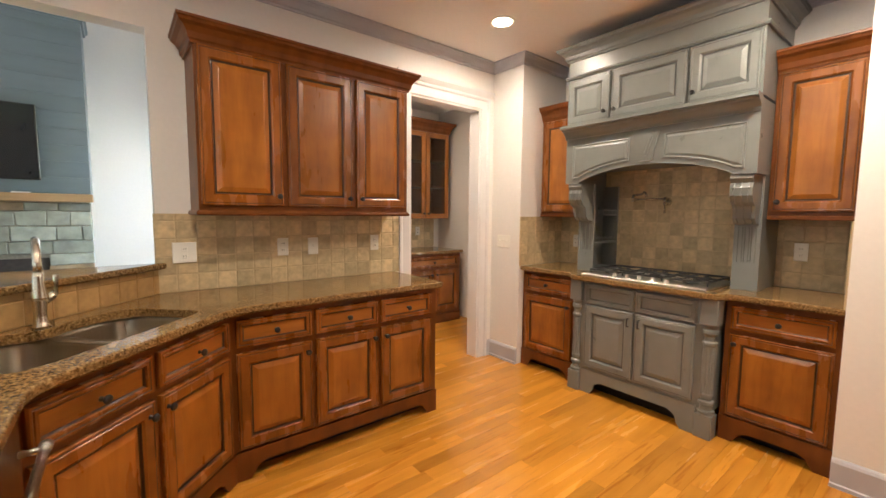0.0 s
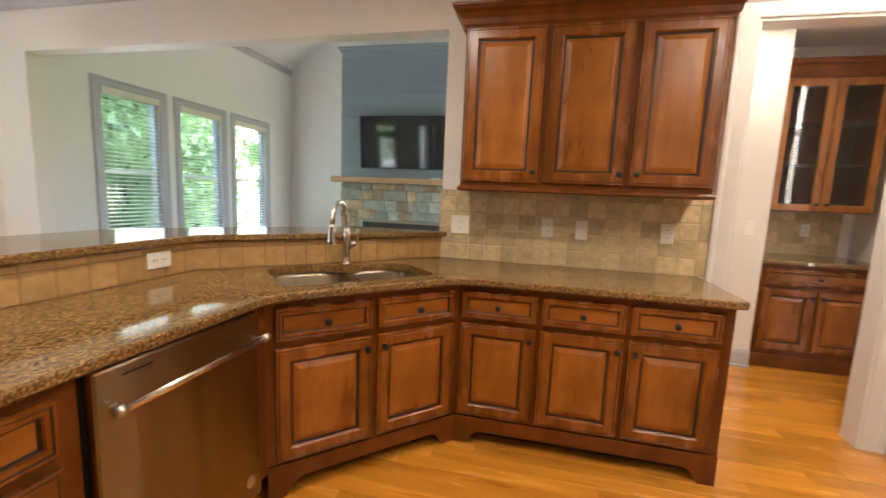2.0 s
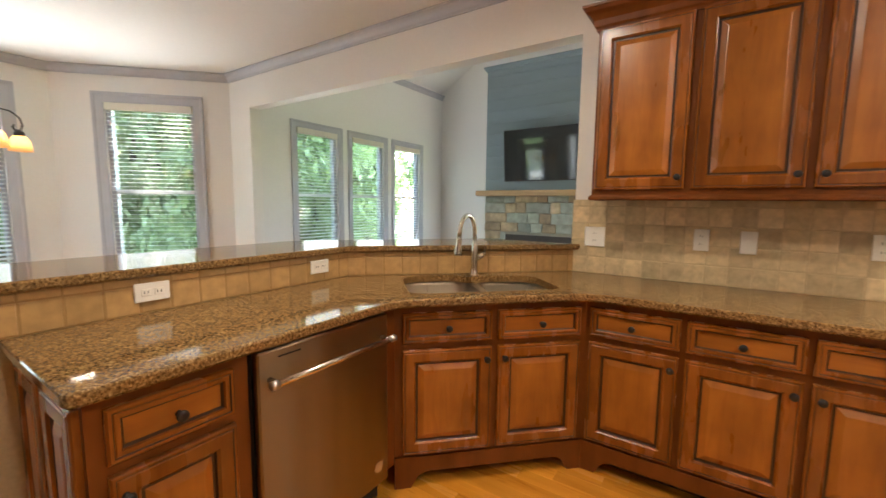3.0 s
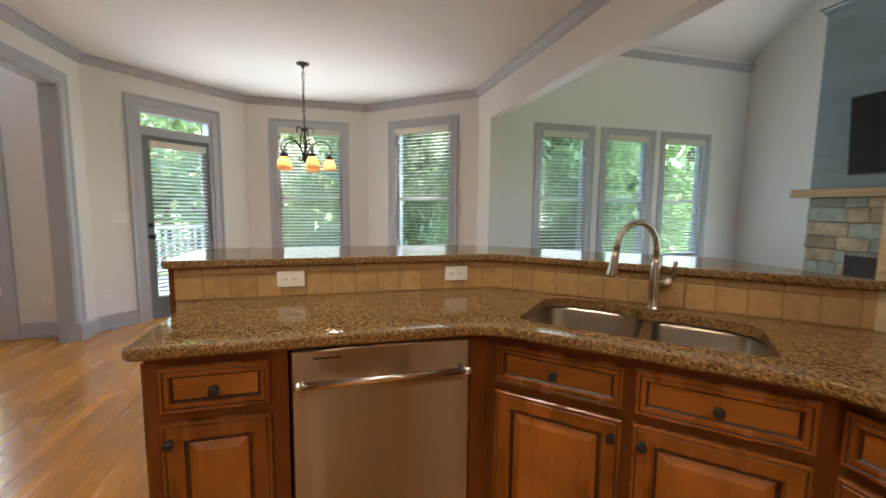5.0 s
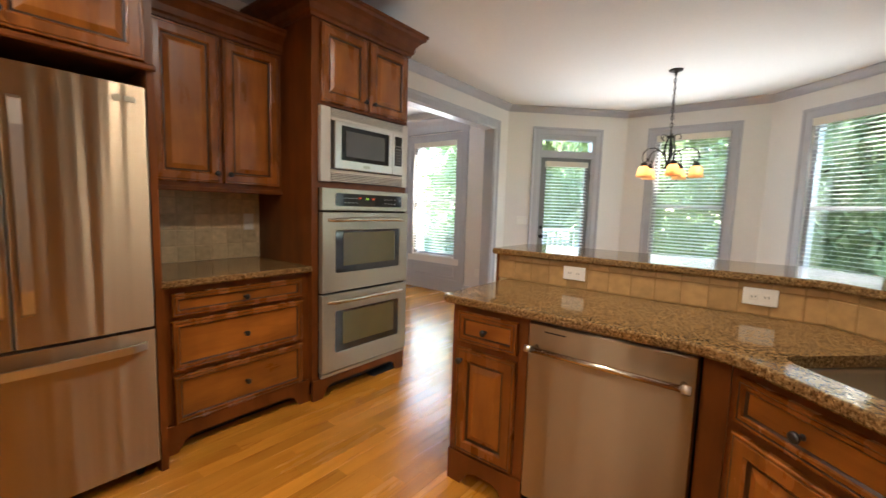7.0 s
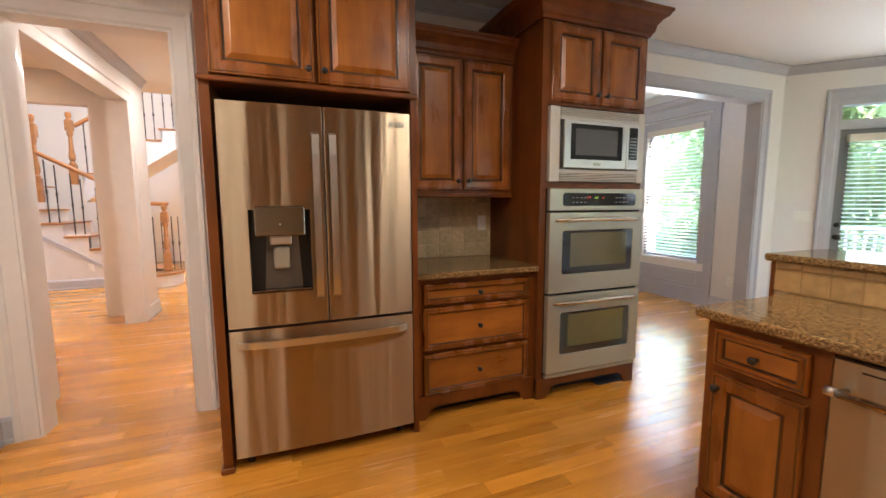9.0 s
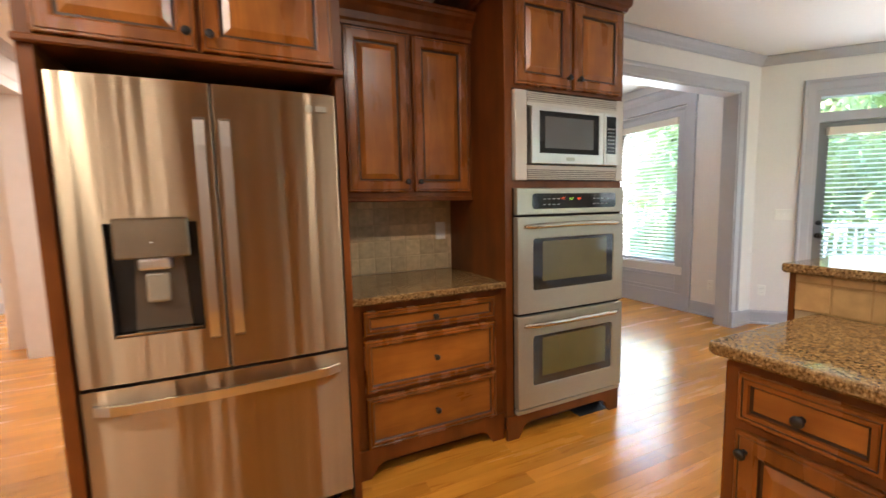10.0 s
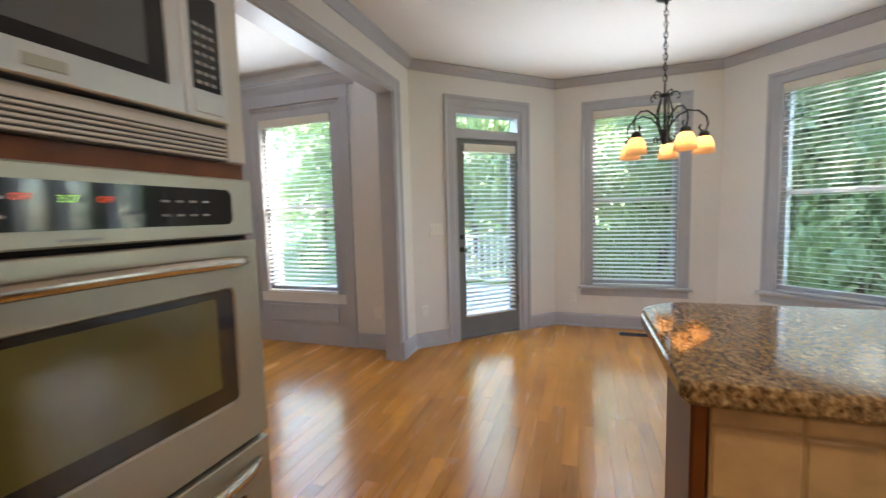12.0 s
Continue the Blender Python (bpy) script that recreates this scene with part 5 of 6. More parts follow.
# double wall oven
ov = thing("double_oven", "pale stainless built-in double wall oven", "oven", mSo(-0.197, TF))
part("body", nb(MX0 + 0.004, 0.0, 0.145, MX1 - 0.004, 0.55, 1.405), DARK, ov)
cp = part("control_panel", nb(MX0, -0.035, 1.262, MX1, -0.001, 1.405, bev=0.004), PALE, ov)
bm = bmesh.new()
prism(bm, rounded([(MX0 + 0.10, 1.292), (MX1 - 0.07, 1.292), (MX1 - 0.07, 1.376), (MX0 + 0.10, 1.376)], 0.02), 'y', -0.038, -0.034)
part("display_glass", bm, GLOSS, cp, "black glass display")
for c in range(4):
    for r in range(2):
        for side in (MX0 + 0.17, MX1 - 0.25):
            part("key_mark", nb(side + c * 0.032, -0.0388, 1.313 + r * 0.03, side + c * 0.032 + 0.018, -0.0379, 1.318 + r * 0.03), MATS["dim_print"], cp)
part("maker_mark", nb(0.40, -0.0358, 1.272, 0.47, -0.0348, 1.277), MATS["dim_print"], cp)


def digits(parent, text, x, z, size, mat):
    cu = bpy.data.curves.new("digits", 'FONT')
    cu.body, cu.size, cu.align_x, cu.align_y, cu.extrude = text, size, 'CENTER', 'CENTER', 0.0003
    tmp = new("digits", cu)
    me = bpy.data.meshes.new_from_object(tmp.evaluated_get(bpy.context.evaluated_depsgraph_get()))
    bpy.data.objects.remove(tmp)
    me.materials.clear()
    me.materials.append(mat)
    o = new("clock_display", me)
    o.parent = parent
    o.matrix_local = pose(x, -0.0386, z, 90, 0, 0)
    return o


digits(cp, "3:27", 0.420, 1.345, 0.018, DIGIT)
digits(cp, "OFF", 0.358, 1.347, 0.016, RDIGIT)
digits(cp, "OFF", 0.478, 1.345, 0.016, RDIGIT)


def oven_door(z0, z1):
    w0, w1 = MX0 + 0.118, MX1 - 0.098
    a, b = z0 + 0.135, z1 - 0.13
    d = part("oven_door", prism(bmesh.new(), [(MX0, z0), (MX1, z0), (MX1, z1), (MX0, z1)], 'y', -0.018, -0.001), PALE, ov)
    bm = bmesh.new()
    O = rounded([(MX0, z0), (MX1, z0), (MX1, z1), (MX0, z1)], 0.006, 4)
    I = rounded([(w0 - 0.015, a - 0.012), (w1 + 0.015, a - 0.012), (w1 + 0.015, b + 0.012), (w0 - 0.015, b + 0.012)], 0.02, 4)
    rs = [[bm.verts.new((x, y, z)) for x, z in L] for L, y in ((O, -0.018), (O, -0.037), (loop_offset(O, 0.003), -0.040), (loop_offset(I, -0.004), -0.040), (I, -0.036), (I, -0.018))]
    for A, B in zip(rs, rs[1:]):
        for i in range(len(A)):
            j = (i + 1) % len(A)
            bm.faces.new((A[i], A[j], B[j], B[i]))
    part("door_skin", bm, PALE, d)
    part("oven_window", nb(w0 - 0.014, -0.034, a - 0.011, w1 + 0.014, -0.0185, b + 0.011), OVENG, d, "dark reflective oven window")
    part("window_screen", nb(w0 + 0.05, -0.0352, a + 0.035, w1 - 0.035, -0.0342, b - 0.005), OVENS, d, "greenish screened glass, the floor's reflection in its colour")
    bm = bmesh.new()
    n = 14
    pts = [(MX0 + 0.04 + (MX1 - MX0 - 0.08) * i / n, -0.040 - 0.042 * math.sin(math.pi * i / n) ** 0.5, z1 - 0.052 + 0.008 * math.sin(math.pi * i / n)) for i in range(n + 1)]
    tube(bm, pts, [0.011] + [0.015] * (n - 1) + [0.011], 12)
    part("handle", bm, NICKEL, d, "curved steel handle", None, True)


oven_door(0.722, 1.250)
oven_door(0.178, 0.706)
part("bottom_trim", nb(MX0, -0.03, 0.143, MX1, -0.001, 0.170, bev=0.004), PALE, ov)
part("seam", nb(MX0 + 0.01, -0.015, 0.706, MX1 - 0.01, -0.002, 0.722), DARK, ov)

# refrigerator and its surround
FX1, FX0, FF = 1.59, 0.683, -0.61
cab = thing("refrigerator_surround", "stained maple panels and cupboard round the refrigerator", "cabinet", mSo(1.648, -0.62))
part("side_panel", nb(0, 0, 0, 0.042, -0.62 - SW_ - 0.002, 1.86), WOODD, cab)
part("side_panel", nb(0.972, 0, 0, 1.002, -0.62 - SW_ - 0.002, 1.86), WOODD, cab)
part("foot_block", nb(-0.012, -0.014, 0, 0.05, 0.05, 0.03, bev=0.004), WOODD, cab)
part("cupboard", nb(0, 0, 1.86, 1.002, -0.62 - SW_ - 0.002, 2.43), WOODD, cab)
door_panel(cab, 0.045, 1.885, 0.492, 2.41, 'rb')
door_panel(cab, 0.508, 1.885, 0.965, 2.41, 'lb')
part("moulding", nb(-0.004, -0.024, 1.852, 1.006, 0.0, 1.878, bev=0.006), WOODD, cab)
cab_crown(cab, 1.002, -0.62 - SW_ - 0.002, 2.425, 0.165, 0.11)
fg = thing("refrigerator", "stainless french-door refrigerator with a bottom freezer drawer", "refrigerator", mSo(FX1, FF))
fw = FX1 - FX0
part("body", nb(0.006, 0.06, 0.05, fw - 0.006, 0.70, 1.755), mk("dark_grey_enamel", (0.05, 0.05, 0.05), 0.4, 0.05), fg)


def bowed(x0, x1, z0, z1, cut=None):
    """A door skin whose front bows out a little, with rounded edges."""
    n = 16
    bow = lambda x: -0.012 * (1 - ((x - fw / 2) / (fw / 2)) ** 2)
    pts = [(x0, 0.055)] + [(x0, 0.004 + bow(x0))] + [(x0 + 0.005 + (x1 - x0 - 0.01) * i / n, bow(x0 + (x1 - x0) * i / n)) for i in range(n + 1)] + [(x1, 0.004 + bow(x1)), (x1, 0.055)]
    return pts, bow


def fdoor(name, x0, x1, z0, z1, cut=None):
    pts, bow = bowed(x0, x1, z0, z1)
    bm = bmesh.new()
    if cut is None:
        prism(bm, pts, 'z', z0, z1)
        return part(name, bm, STEEL, fg)
    cx0, cx1, cz0, cz1 = cut
    n = 10
    xs = [x0, x0 + 0.005] + [x0 + 0.005 + (cx0 - x0 - 0.005) * k / n for k in range(1, n + 1)] + [cx0 + (cx1 - cx0) * k / n for k in range(1, n + 1)] + [x1 - 0.005, x1]
    a, b = n + 1, 2 * n + 1
    zs = [z0, cz0, cz1, z1]
    front = [[bm.verts.new((x, bow(x) + (0.004 if x in (x0, x1) else 0), z)) for x in xs] for z in zs]
    back = [[bm.verts.new((x, 0.055, z)) for x in xs] for z in zs]
    for r in range(3):
        for c in range(len(xs) - 1):
            if r == 1 and a <= c < b:
                continue
            bm.faces.new((front[r][c], front[r][c + 1], front[r + 1][c + 1], front[r + 1][c]))
            bm.faces.new((back[r][c], back[r + 1][c], back[r + 1][c + 1], back[r][c + 1]))
        bm.faces.new((front[r][0], front[r + 1][0], back[r + 1][0], back[r][0]))
        bm.faces.new((front[r][-1], back[r][-1], back[r + 1][-1], front[r + 1][-1]))
    for c in range(len(xs) - 1):
        bm.faces.new((front[0][c], back[0][c], back[0][c + 1], front[0][c + 1]))
        bm.faces.new((front[3][c], front[3][c + 1], back[3][c + 1], back[3][c]))
        if a <= c < b:
            for r in (1, 2):
                bm.faces.new((front[r][c], front[r][c + 1], back[r][c + 1], back[r][c])).material_index = 1
    for c in (a, b):
        bm.faces.new((front[1][c], front[2][c], back[2][c], back[1][c])).material_index = 1
    return part(name, bm, [STEEL, DARK], fg)


mid = 0.462
dA = fdoor("door", 0.0, mid - 0.003, 0.722, 1.775, (0.112, 0.388, 0.885, 1.285))
dB = fdoor("door", mid + 0.003, fw, 0.722, 1.775)
dC = fdoor("freezer_drawer", 0.0, fw, 0.068, 0.708)


def fhandle(parent, pts, r):
    part("handle", tube(bmesh.new(), pts, r, 10), STEELV, parent, "curved steel handle", None, True)


for d, x, s in ((dA, mid - 0.040, -1), (dB, mid + 0.040, 1)):
    bm = bmesh.new()
    prof = [(0.845, -0.014), (0.86, -0.045), (0.95, -0.055), (1.25, -0.058), (1.55, -0.055), (1.64, -0.045), (1.655, -0.014)]
    for (za, ya), (zb, yb) in zip(prof, prof[1:]):
        vs = [bm.verts.new(p) for p in ((x - 0.017, ya, za), (x + 0.017, ya, za), (x + 0.017, ya + 0.014, za), (x - 0.017, ya + 0.014, za), (x - 0.017, yb, zb), (x + 0.017, yb, zb), (x + 0.017, yb + 0.014, zb), (x - 0.017, yb + 0.014, zb))]
        for q in ((0, 1, 5, 4), (1, 2, 6, 5), (2, 3, 7, 6), (3, 0, 4, 7)):
            bm.faces.new([vs[i] for i in q])
    bmesh.ops.remove_doubles(bm, verts=bm.verts[:], dist=0.0005)
    part("handle", bm, STEELV, d, "flat steel door handle")
n = 16
bm = bmesh.new()
prof = [(0.035 + (fw - 0.07) * i / n, -0.014 - 0.045 * math.sin(math.pi * i / n) ** 0.35, 0.645 - 0.004) for i in range(n + 1)]
rings = []
for x, y, z in prof:
    rings.append([bm.verts.new(p) for p in ((x, y, z - 0.017), (x, y, z + 0.017), (x, y + 0.014, z + 0.017), (x, y + 0.014, z - 0.017))])
for A, B in zip(rings, rings[1:]):
    for i in range(4):
        bm.faces.new((A[i], A[(i + 1) % 4], B[(i + 1) % 4], B[i]))
bm.faces.new(rings[0]); bm.faces.new(rings[-1][::-1])
part("handle", bm, STEELV, dC, "wide curved steel drawer handle")
# dispenser
DSP = mk("dispenser_grey", (0.34, 0.285, 0.215), 0.22, 0.05, metal=1.0, bump=0.0)
DSPK = mk("dispenser_black", (0.010, 0.010, 0.010), 0.3, 0.1, bump=0.0)
# shallow recess: its back is darkened to stand for the shade of depth
DSPB = mk("dispenser_back_shade", (0.15, 0.135, 0.115), 0.35, 0.1, metal=0.7, bump=0.0)
part("dispenser", nb(0.113, 0.040, 0.886, 0.387, 0.0545, 1.284), DSPK, dA, "black recess of the water and ice dispenser")
bm = bmesh.new()
prism(bm, [(0.170, 0.900), (0.345, 0.900), (0.330, 1.165), (0.185, 1.165)], 'y', 0.030, 0.0405)
part("dispenser_back", bm, DSPB, dA, "brushed grey recess back, darkened for the shade of depth")
part("dispenser_panel", nb(0.138, -0.026, 1.160, 0.362, 0.039, 1.302, bev=0.006), DSP, dA, "glossy steel control panel")
bm = nb(0.200, -0.014, 1.118, 0.300, 0.039, 1.159, bev=0.008)
part("dispenser_spout", bm, STEELV, dA)
part("dispenser_paddle", nb(0.214, 0.004, 0.998, 0.288, 0.029, 1.105, bev=0.010), MATS["pale_steel_paint"], dA)
part("drip_tray", nb(0.116, -0.006, 0.886, 0.384, 0.039, 0.897, bev=0.002), DSP, dA)
part("indicator_light", nb(0.246, -0.0268, 1.215, 0.252, -0.0258, 1.219), PLATE, dA)
bm = bmesh.new()
lathe(bm, [(0.016, 0), (0.016, 0.001)], 18, pose(fw - 0.105, -0.0075, 1.715, 90, 0, 0))
box(bm, fw - 0.08, -0.0095, 1.704, fw - 0.038, -0.006, 1.726)
part("badge", bm, PALE, dB, "plain pale badge shapes")
for x in (0.06, fw - 0.06):
    bm = bmesh.new()
    lathe(bm, [(0.018, 0), (0.02, 0.02), (0.02, 0.055)], 12, Matrix.Translation((x, 0.08, 0)))
    part("foot", bm, DARK, fg)

# floor vents
for m_, s_ in ((pose(-0.89, -0.765, 0.0, 0, 0, 0), 1), (pose(-4.72, 0.68, 0.0, 0, 0, 90), 1)):
    v = thing("floor_vent", "dark slotted floor register set in the planks", "floor vent", m_)
    part("frame", nb(-0.15, -0.055, 0.0, 0.15, 0.055, 0.006, bev=0.002), BLACK, v)
    for k in range(7):
        part("slat", nb(-0.13, -0.045 + k * 0.0135, 0.005, 0.13, -0.040 + k * 0.0135, 0.009), IRON, v)

# outlets on the tiles
TN = NW - 0.014
cover_plate("wall_outlet", pose(0.33, TN, 1.13), "white double outlet plate on the tiles", "outlet", 0.118, 0.118, "outlet")
cover_plate("wall_outlet", pose(0.878, TN, 1.14), "white outlet on the tiled backsplash", "outlet")
cover_plate("light_switch", pose(1.08, TN, 1.137), "white switch plate on the tiled backsplash", "light switch", kind="switch")
cover_plate("wall_outlet", pose(1.555, TN, 1.143), "white outlet on the tiled backsplash", "outlet")
for y in (0.783, 1.546):
    cover_plate("wall_outlet", pose(KW + 0.014, y, 0.984, 0, 0, 90), "white outlet lying flat on the bar tiles", "outlet", 0.115, 0.07, "outlet", True)
cover_plate("wall_outlet", pose(NB - 0.014, 0.575, 1.14, 0, 0, -90), "white outlet on the tiles beside the hood", "outlet")
cover_plate("wall_outlet", pose(NB - 0.014, 2.20, 1.12, 0, 0, -90), "white outlet on the tiles beside the hood", "outlet")
cover_plate("light_switch", pose(-0.115, SW_ + 0.014, 1.16, 0, 0, 180), "white switch on the tiles by the ovens", "light switch", kind="switch")

# ---- tiles ----
rng = random.Random(4)


def tile_mesh(w, h, seed, mat=None):
    r = random.Random(seed)
    j = lambda: r.uniform(-0.0015, 0.0015)
    bm = bmesh.new()
    A = [bm.verts.new((x + j(), 0, z + j())) for x, z in ((0, 0), (w, 0), (w, h), (0, h))]
    B = [bm.verts.new((x, -0.0062, z)) for x, z in ((0.0015, 0.0015), (w - 0.0015, 0.0015), (w - 0.0015, h - 0.0015), (0.0015, h - 0.0015))]
    C = [bm.verts.new((x + j(), -0.0080, z + j())) for x, z in ((0.004, 0.004), (w - 0.004, 0.004), (w - 0.004, h - 0.004), (0.004, h - 0.004))]
    for P, Q in ((A, B), (B, C)):
        for i in range(4):
            bm.faces.new((P[i], P[(i + 1) % 4], Q[(i + 1) % 4], Q[i]))
    bm.faces.new(C)
    bm.faces.new(A[::-1])
    bmesh.ops.recalc_face_normals(bm, faces=bm.faces[:])
    me = bpy.data.meshes.new("tile")
    bm.to_mesh(me)
    bm.free()
    me.materials.append(mat or TILE)
    return me


tile_cache = {}


def tile_field(name, m, x0, x1, z0, z1, label, size=0.102, gap=0.003, keep=None, mat=None):
    """Tumbled tiles, each a piece of its own, on a bed of grout; keep(x, z) leaves places out."""
    bed = setting(name, nb(x0, -0.008, z0, x1, -0.0005, z1), BARGROUT if mat else GROUT, label, "backsplash", m)
    z = z0
    while z < z1 - 0.012:
        h = min(size, z1 - z)
        x = x0
        while x < x1 - 0.008:
            w = min(size, x1 - x)
            key = (round(w, 3), round(h, 3), rng.randrange(3), mat is None)
            if key not in tile_cache:
                tile_cache[key] = tile_mesh(w - gap, h - gap, len(tile_cache), mat)
            if keep is None or keep(x + w / 2, z + h / 2):
                o = new("tile", tile_cache[key])
                o.parent = bed
                o.matrix_local = pose(x + gap / 2, -0.002, z + gap / 2, rng.uniform(-0.5, 0.5), 0, rng.uniform(-0.5, 0.5))
            x += size
        z += size
    return bed

tile_field("backsplash_north", pose(0, NW, 0), 0.19, 1.78, CT, 1.352, "tumbled beige travertine backsplash")
bxm = pose(KW, 0.33, 0, 0, 0, 90)
tile_field("backsplash_bar", bxm, 0.0, bend_s[1] - 0.33, CT + 0.001, BT - 0.036, "tumbled travertine on the bar wall, golden as if warmly lit", 0.104, gap=0.002, mat=BARTILE)
bdm = pose(*bend_s, 0, 0, 0, 45)
tile_field("backsplash_sink", bdm, 0.0, (bend_n[0] - bend_s[0]) / c45, CT + 0.001, BT - 0.036, "tumbled travertine behind the sink, golden as if warmly lit", 0.104, gap=0.002, mat=BARTILE)
tile_field("backsplash_range", pose(NB, NICHE1, 0, 0, 0, -90), 0.0, NICHE1 - NICHE0, CT + 0.001, 1.74, "tumbled beige travertine behind the cooktop", 0.101, keep=lambda x, z: (0.40 < x < 1.69) or z < 1.37)
tile_field("backsplash_range_side", pose(EW, NICHE1, 0, 0, 0, 0), 0.0, NB - EW, CT + 0.001, 1.345, "tumbled beige travertine on the niche side", 0.101)
tile_field("backsplash_range_south", pose(NB, NICHE0, 0, 0, 0, 180), 0.0, NB - EW, CT + 0.001, 1.345, "tumbled beige travertine on the niche side", 0.101)
tile_field("backsplash_south", pose(0.645, SW_, 0, 0, 0, 180), 0.0, 0.842, CT + 0.001, 1.37, "tumbled beige travertine between the cabinets")

# ---- pantry ----
PF = 3.93
cab = thing("base_cabinet", "stained maple pantry cabinet with one drawer over two doors", "cabinet", pose(2.605, PF, 0))
part("body", nb(0, 0, 0.0, 0.87, 0.585, CB), WOODD, cab)
drawer_front(cab, 0.05, 0.70, 0.82, 0.835)
door_panel(cab, 0.05, 0.16, 0.425, 0.67, 'rt')
door_panel(cab, 0.445, 0.16, 0.82, 0.67, 'lt')
part("base_moulding", nb(0, -0.016, 0, 0.87, 0.0, 0.11, bev=0.005), WOODD, cab)
tagged(obj("worktop_pantry", slab([(2.603, PF - 0.03), (3.505, PF - 0.03), (3.505, 4.518), (2.603, 4.518)], [], CB, CT), GRANITE), "speckled granite worktop on the pantry cabinet", "worktop")
cab = thing("glass_cabinet", "stained maple wall cabinet with two glass doors", "cabinet", pose(2.73, 4.20, 0))
gwid = 0.76
bm = nb(0, 0.0, 1.30, 0.02, 0.318, 2.40)
box(bm, gwid - 0.02, 0, 1.30, gwid, 0.318, 2.40); box(bm, 0.02, 0.30, 1.30, gwid - 0.02, 0.318, 2.40)
box(bm, 0.02, 0, 1.30, gwid - 0.02, 0.30, 1.32); box(bm, 0.02, 0, 2.38, gwid - 0.02, 0.30, 2.40)
part("body", bm, WOODD, cab)
for z in (1.70, 2.04):
    part("shelf", nb(0.02, 0.02, z, gwid - 0.02, 0.30, z + 0.018), WOODD, cab)
for x0 in (0.01, gwid / 2 + 0.005):
    w = gwid / 2 - 0.015
    bm = bmesh.new()
    for q in ((0, 0, 0.06, 1.08), (w - 0.06, 0, w, 1.08), (0.06, 0, w - 0.06, 0.06), (0.06, 1.02, w - 0.06, 1.08)):
        box(bm, q[0], -0.02, q[1], q[2], -0.001, q[3], bev=0.003)
    d = part("door", bm, WOOD, cab, "", pose(x0, 0, 1.305))
    part("pane", nb(0.06, -0.012, 0.06, w - 0.06, -0.008, 1.02), CABGLASS, d, "dark clear glass")
    add_knob(d, w - 0.03 if x0 < 0.1 else 0.03, 0.06)
cab_crown(cab, gwid, 0.318, 2.39, 0.14, 0.075)
tile_field("backsplash_pantry", pose(0, 4.52, 0), 2.61, 3.49, CT + 0.001, 1.295, "tumbled beige travertine in the pantry")
cover_plate("wall_outlet", pose(3.21, 4.506, 1.13), "white outlet on the pantry tiles", "outlet")

# ---- living room ----
CX0, CX1, CY = -2.44, -0.196, 6.45
setting("wall_chimney", nb(CX0 + 0.02, CY + 0.03, 0, CX1 - 0.02, LIV_N, 3.58), STONEJ, "chimney breast core", "wall")
sh = thing("shiplap_panelling", "blue-grey shiplap boards on the chimney breast", "panelling", pose(CX0, CY + 0.03, 0))
bh = 0.187
for i in range(11):
    z = 1.56 + i * bh
    part("board", nb(0, -0.02, z + 0.001, CX1 - CX0, 0.0, min(z + bh - 0.001, 3.58), bev=0.0015), SHIP, sh)
    part("side_board", nb(0, 0.0, z + 0.0025, 0.02, LIV_N - CY - 0.032, min(z + bh - 0.0025, 3.58)), SHIP, sh)
    part("side_board", nb(CX1 - CX0 - 0.02, 0.0, z + 0.0025, CX1 - CX0, LIV_N - CY - 0.032, min(z + bh - 0.0025, 3.58)), SHIP, sh)
part("cap", sweep(bmesh.new(), [(0, LIV_N - CY - 0.03), (0, -0.02), (CX1 - CX0, -0.02), (CX1 - CX0, LIV_N - CY - 0.03)], [(0, 3.53), (0.02, 3.53), (0.03, 3.56), (0.05, 3.575), (0.05, 3.60), (0, 3.60)]), SHIP, sh)
fp = thing("stone_fireplace", "grey and tan field stone fireplace below a wooden mantel", "fireplace", pose(CX0, CY + 0.03, 0))
r2 = random.Random(9)
z = 0.0
FBX0, FBX1, FBZ = 0.40, 1.84, 0.82
W_ = CX1 - CX0
while z < 1.45:
    h = min(r2.uniform(0.13, 0.23), 1.46 - z)
    x = 0.0
    while x < W_ - 0.01:
        w = min(r2.uniform(0.16, 0.42), W_ - x)
        if W_ - x - w < 0.10:
            w = W_ - x
        if z < FBZ - 0.03 and x < FBX0 < x + w:
            w = FBX0 - x
        if not (z < FBZ - 0.03 and FBX0 - 0.01 <= x < FBX1 - 0.01):
            bm = bmesh.new()
            d = r2.uniform(0.024, 0.036)
            box(bm, x + 0.003, -d, z + 0.003, x + w - 0.003, 0.0, z + h - 0.003, bev=0.010)
            for v in bm.verts:
                v.co += 0.018 * noise.noise_vector(v.co * 9 + Vector((i, x, z)))
            part("stone", bm, STONET if r2.random() < 0.32 else STONE, fp)
            x += w
        else:
            x = FBX1
    z += h
part("firebox", nb(FBX0 - 0.01, -0.004, 0, FBX1 + 0.01, 0.0, FBZ), BRICKD, fp, "dark firebox opening")
part("hearth", nb(-0.1, -0.45, 0, W_ + 0.1, -0.08, 0.12, bev=0.01), STONE, fp)
tagged(obj("mantel_shelf", nb(CX0 - 0.10, CY - 0.16, 1.462, CX1 + 0.02, CY + 0.028, 1.552, bev=0.006), MANTEL), "natural wood beam mantel over the fireplace", "mantel")
tagged(obj("remote_control", nb(-0.85, CY - 0.10, 1.5525, -0.70, CY - 0.06, 1.568, bev=0.004), PLATE), "small white remote lying on the mantel", "remote")
tv = thing("television", "black flat television on the wall, tilted forward", "television", pose(-2.05, CY - 0.045, 1.70, 5, 0, 0) @ pose(0, 0, -1.70))
part("case", nb(0, -0.02, 1.70, 1.44, 0.02, 2.515, bev=0.005), BLACK, tv)
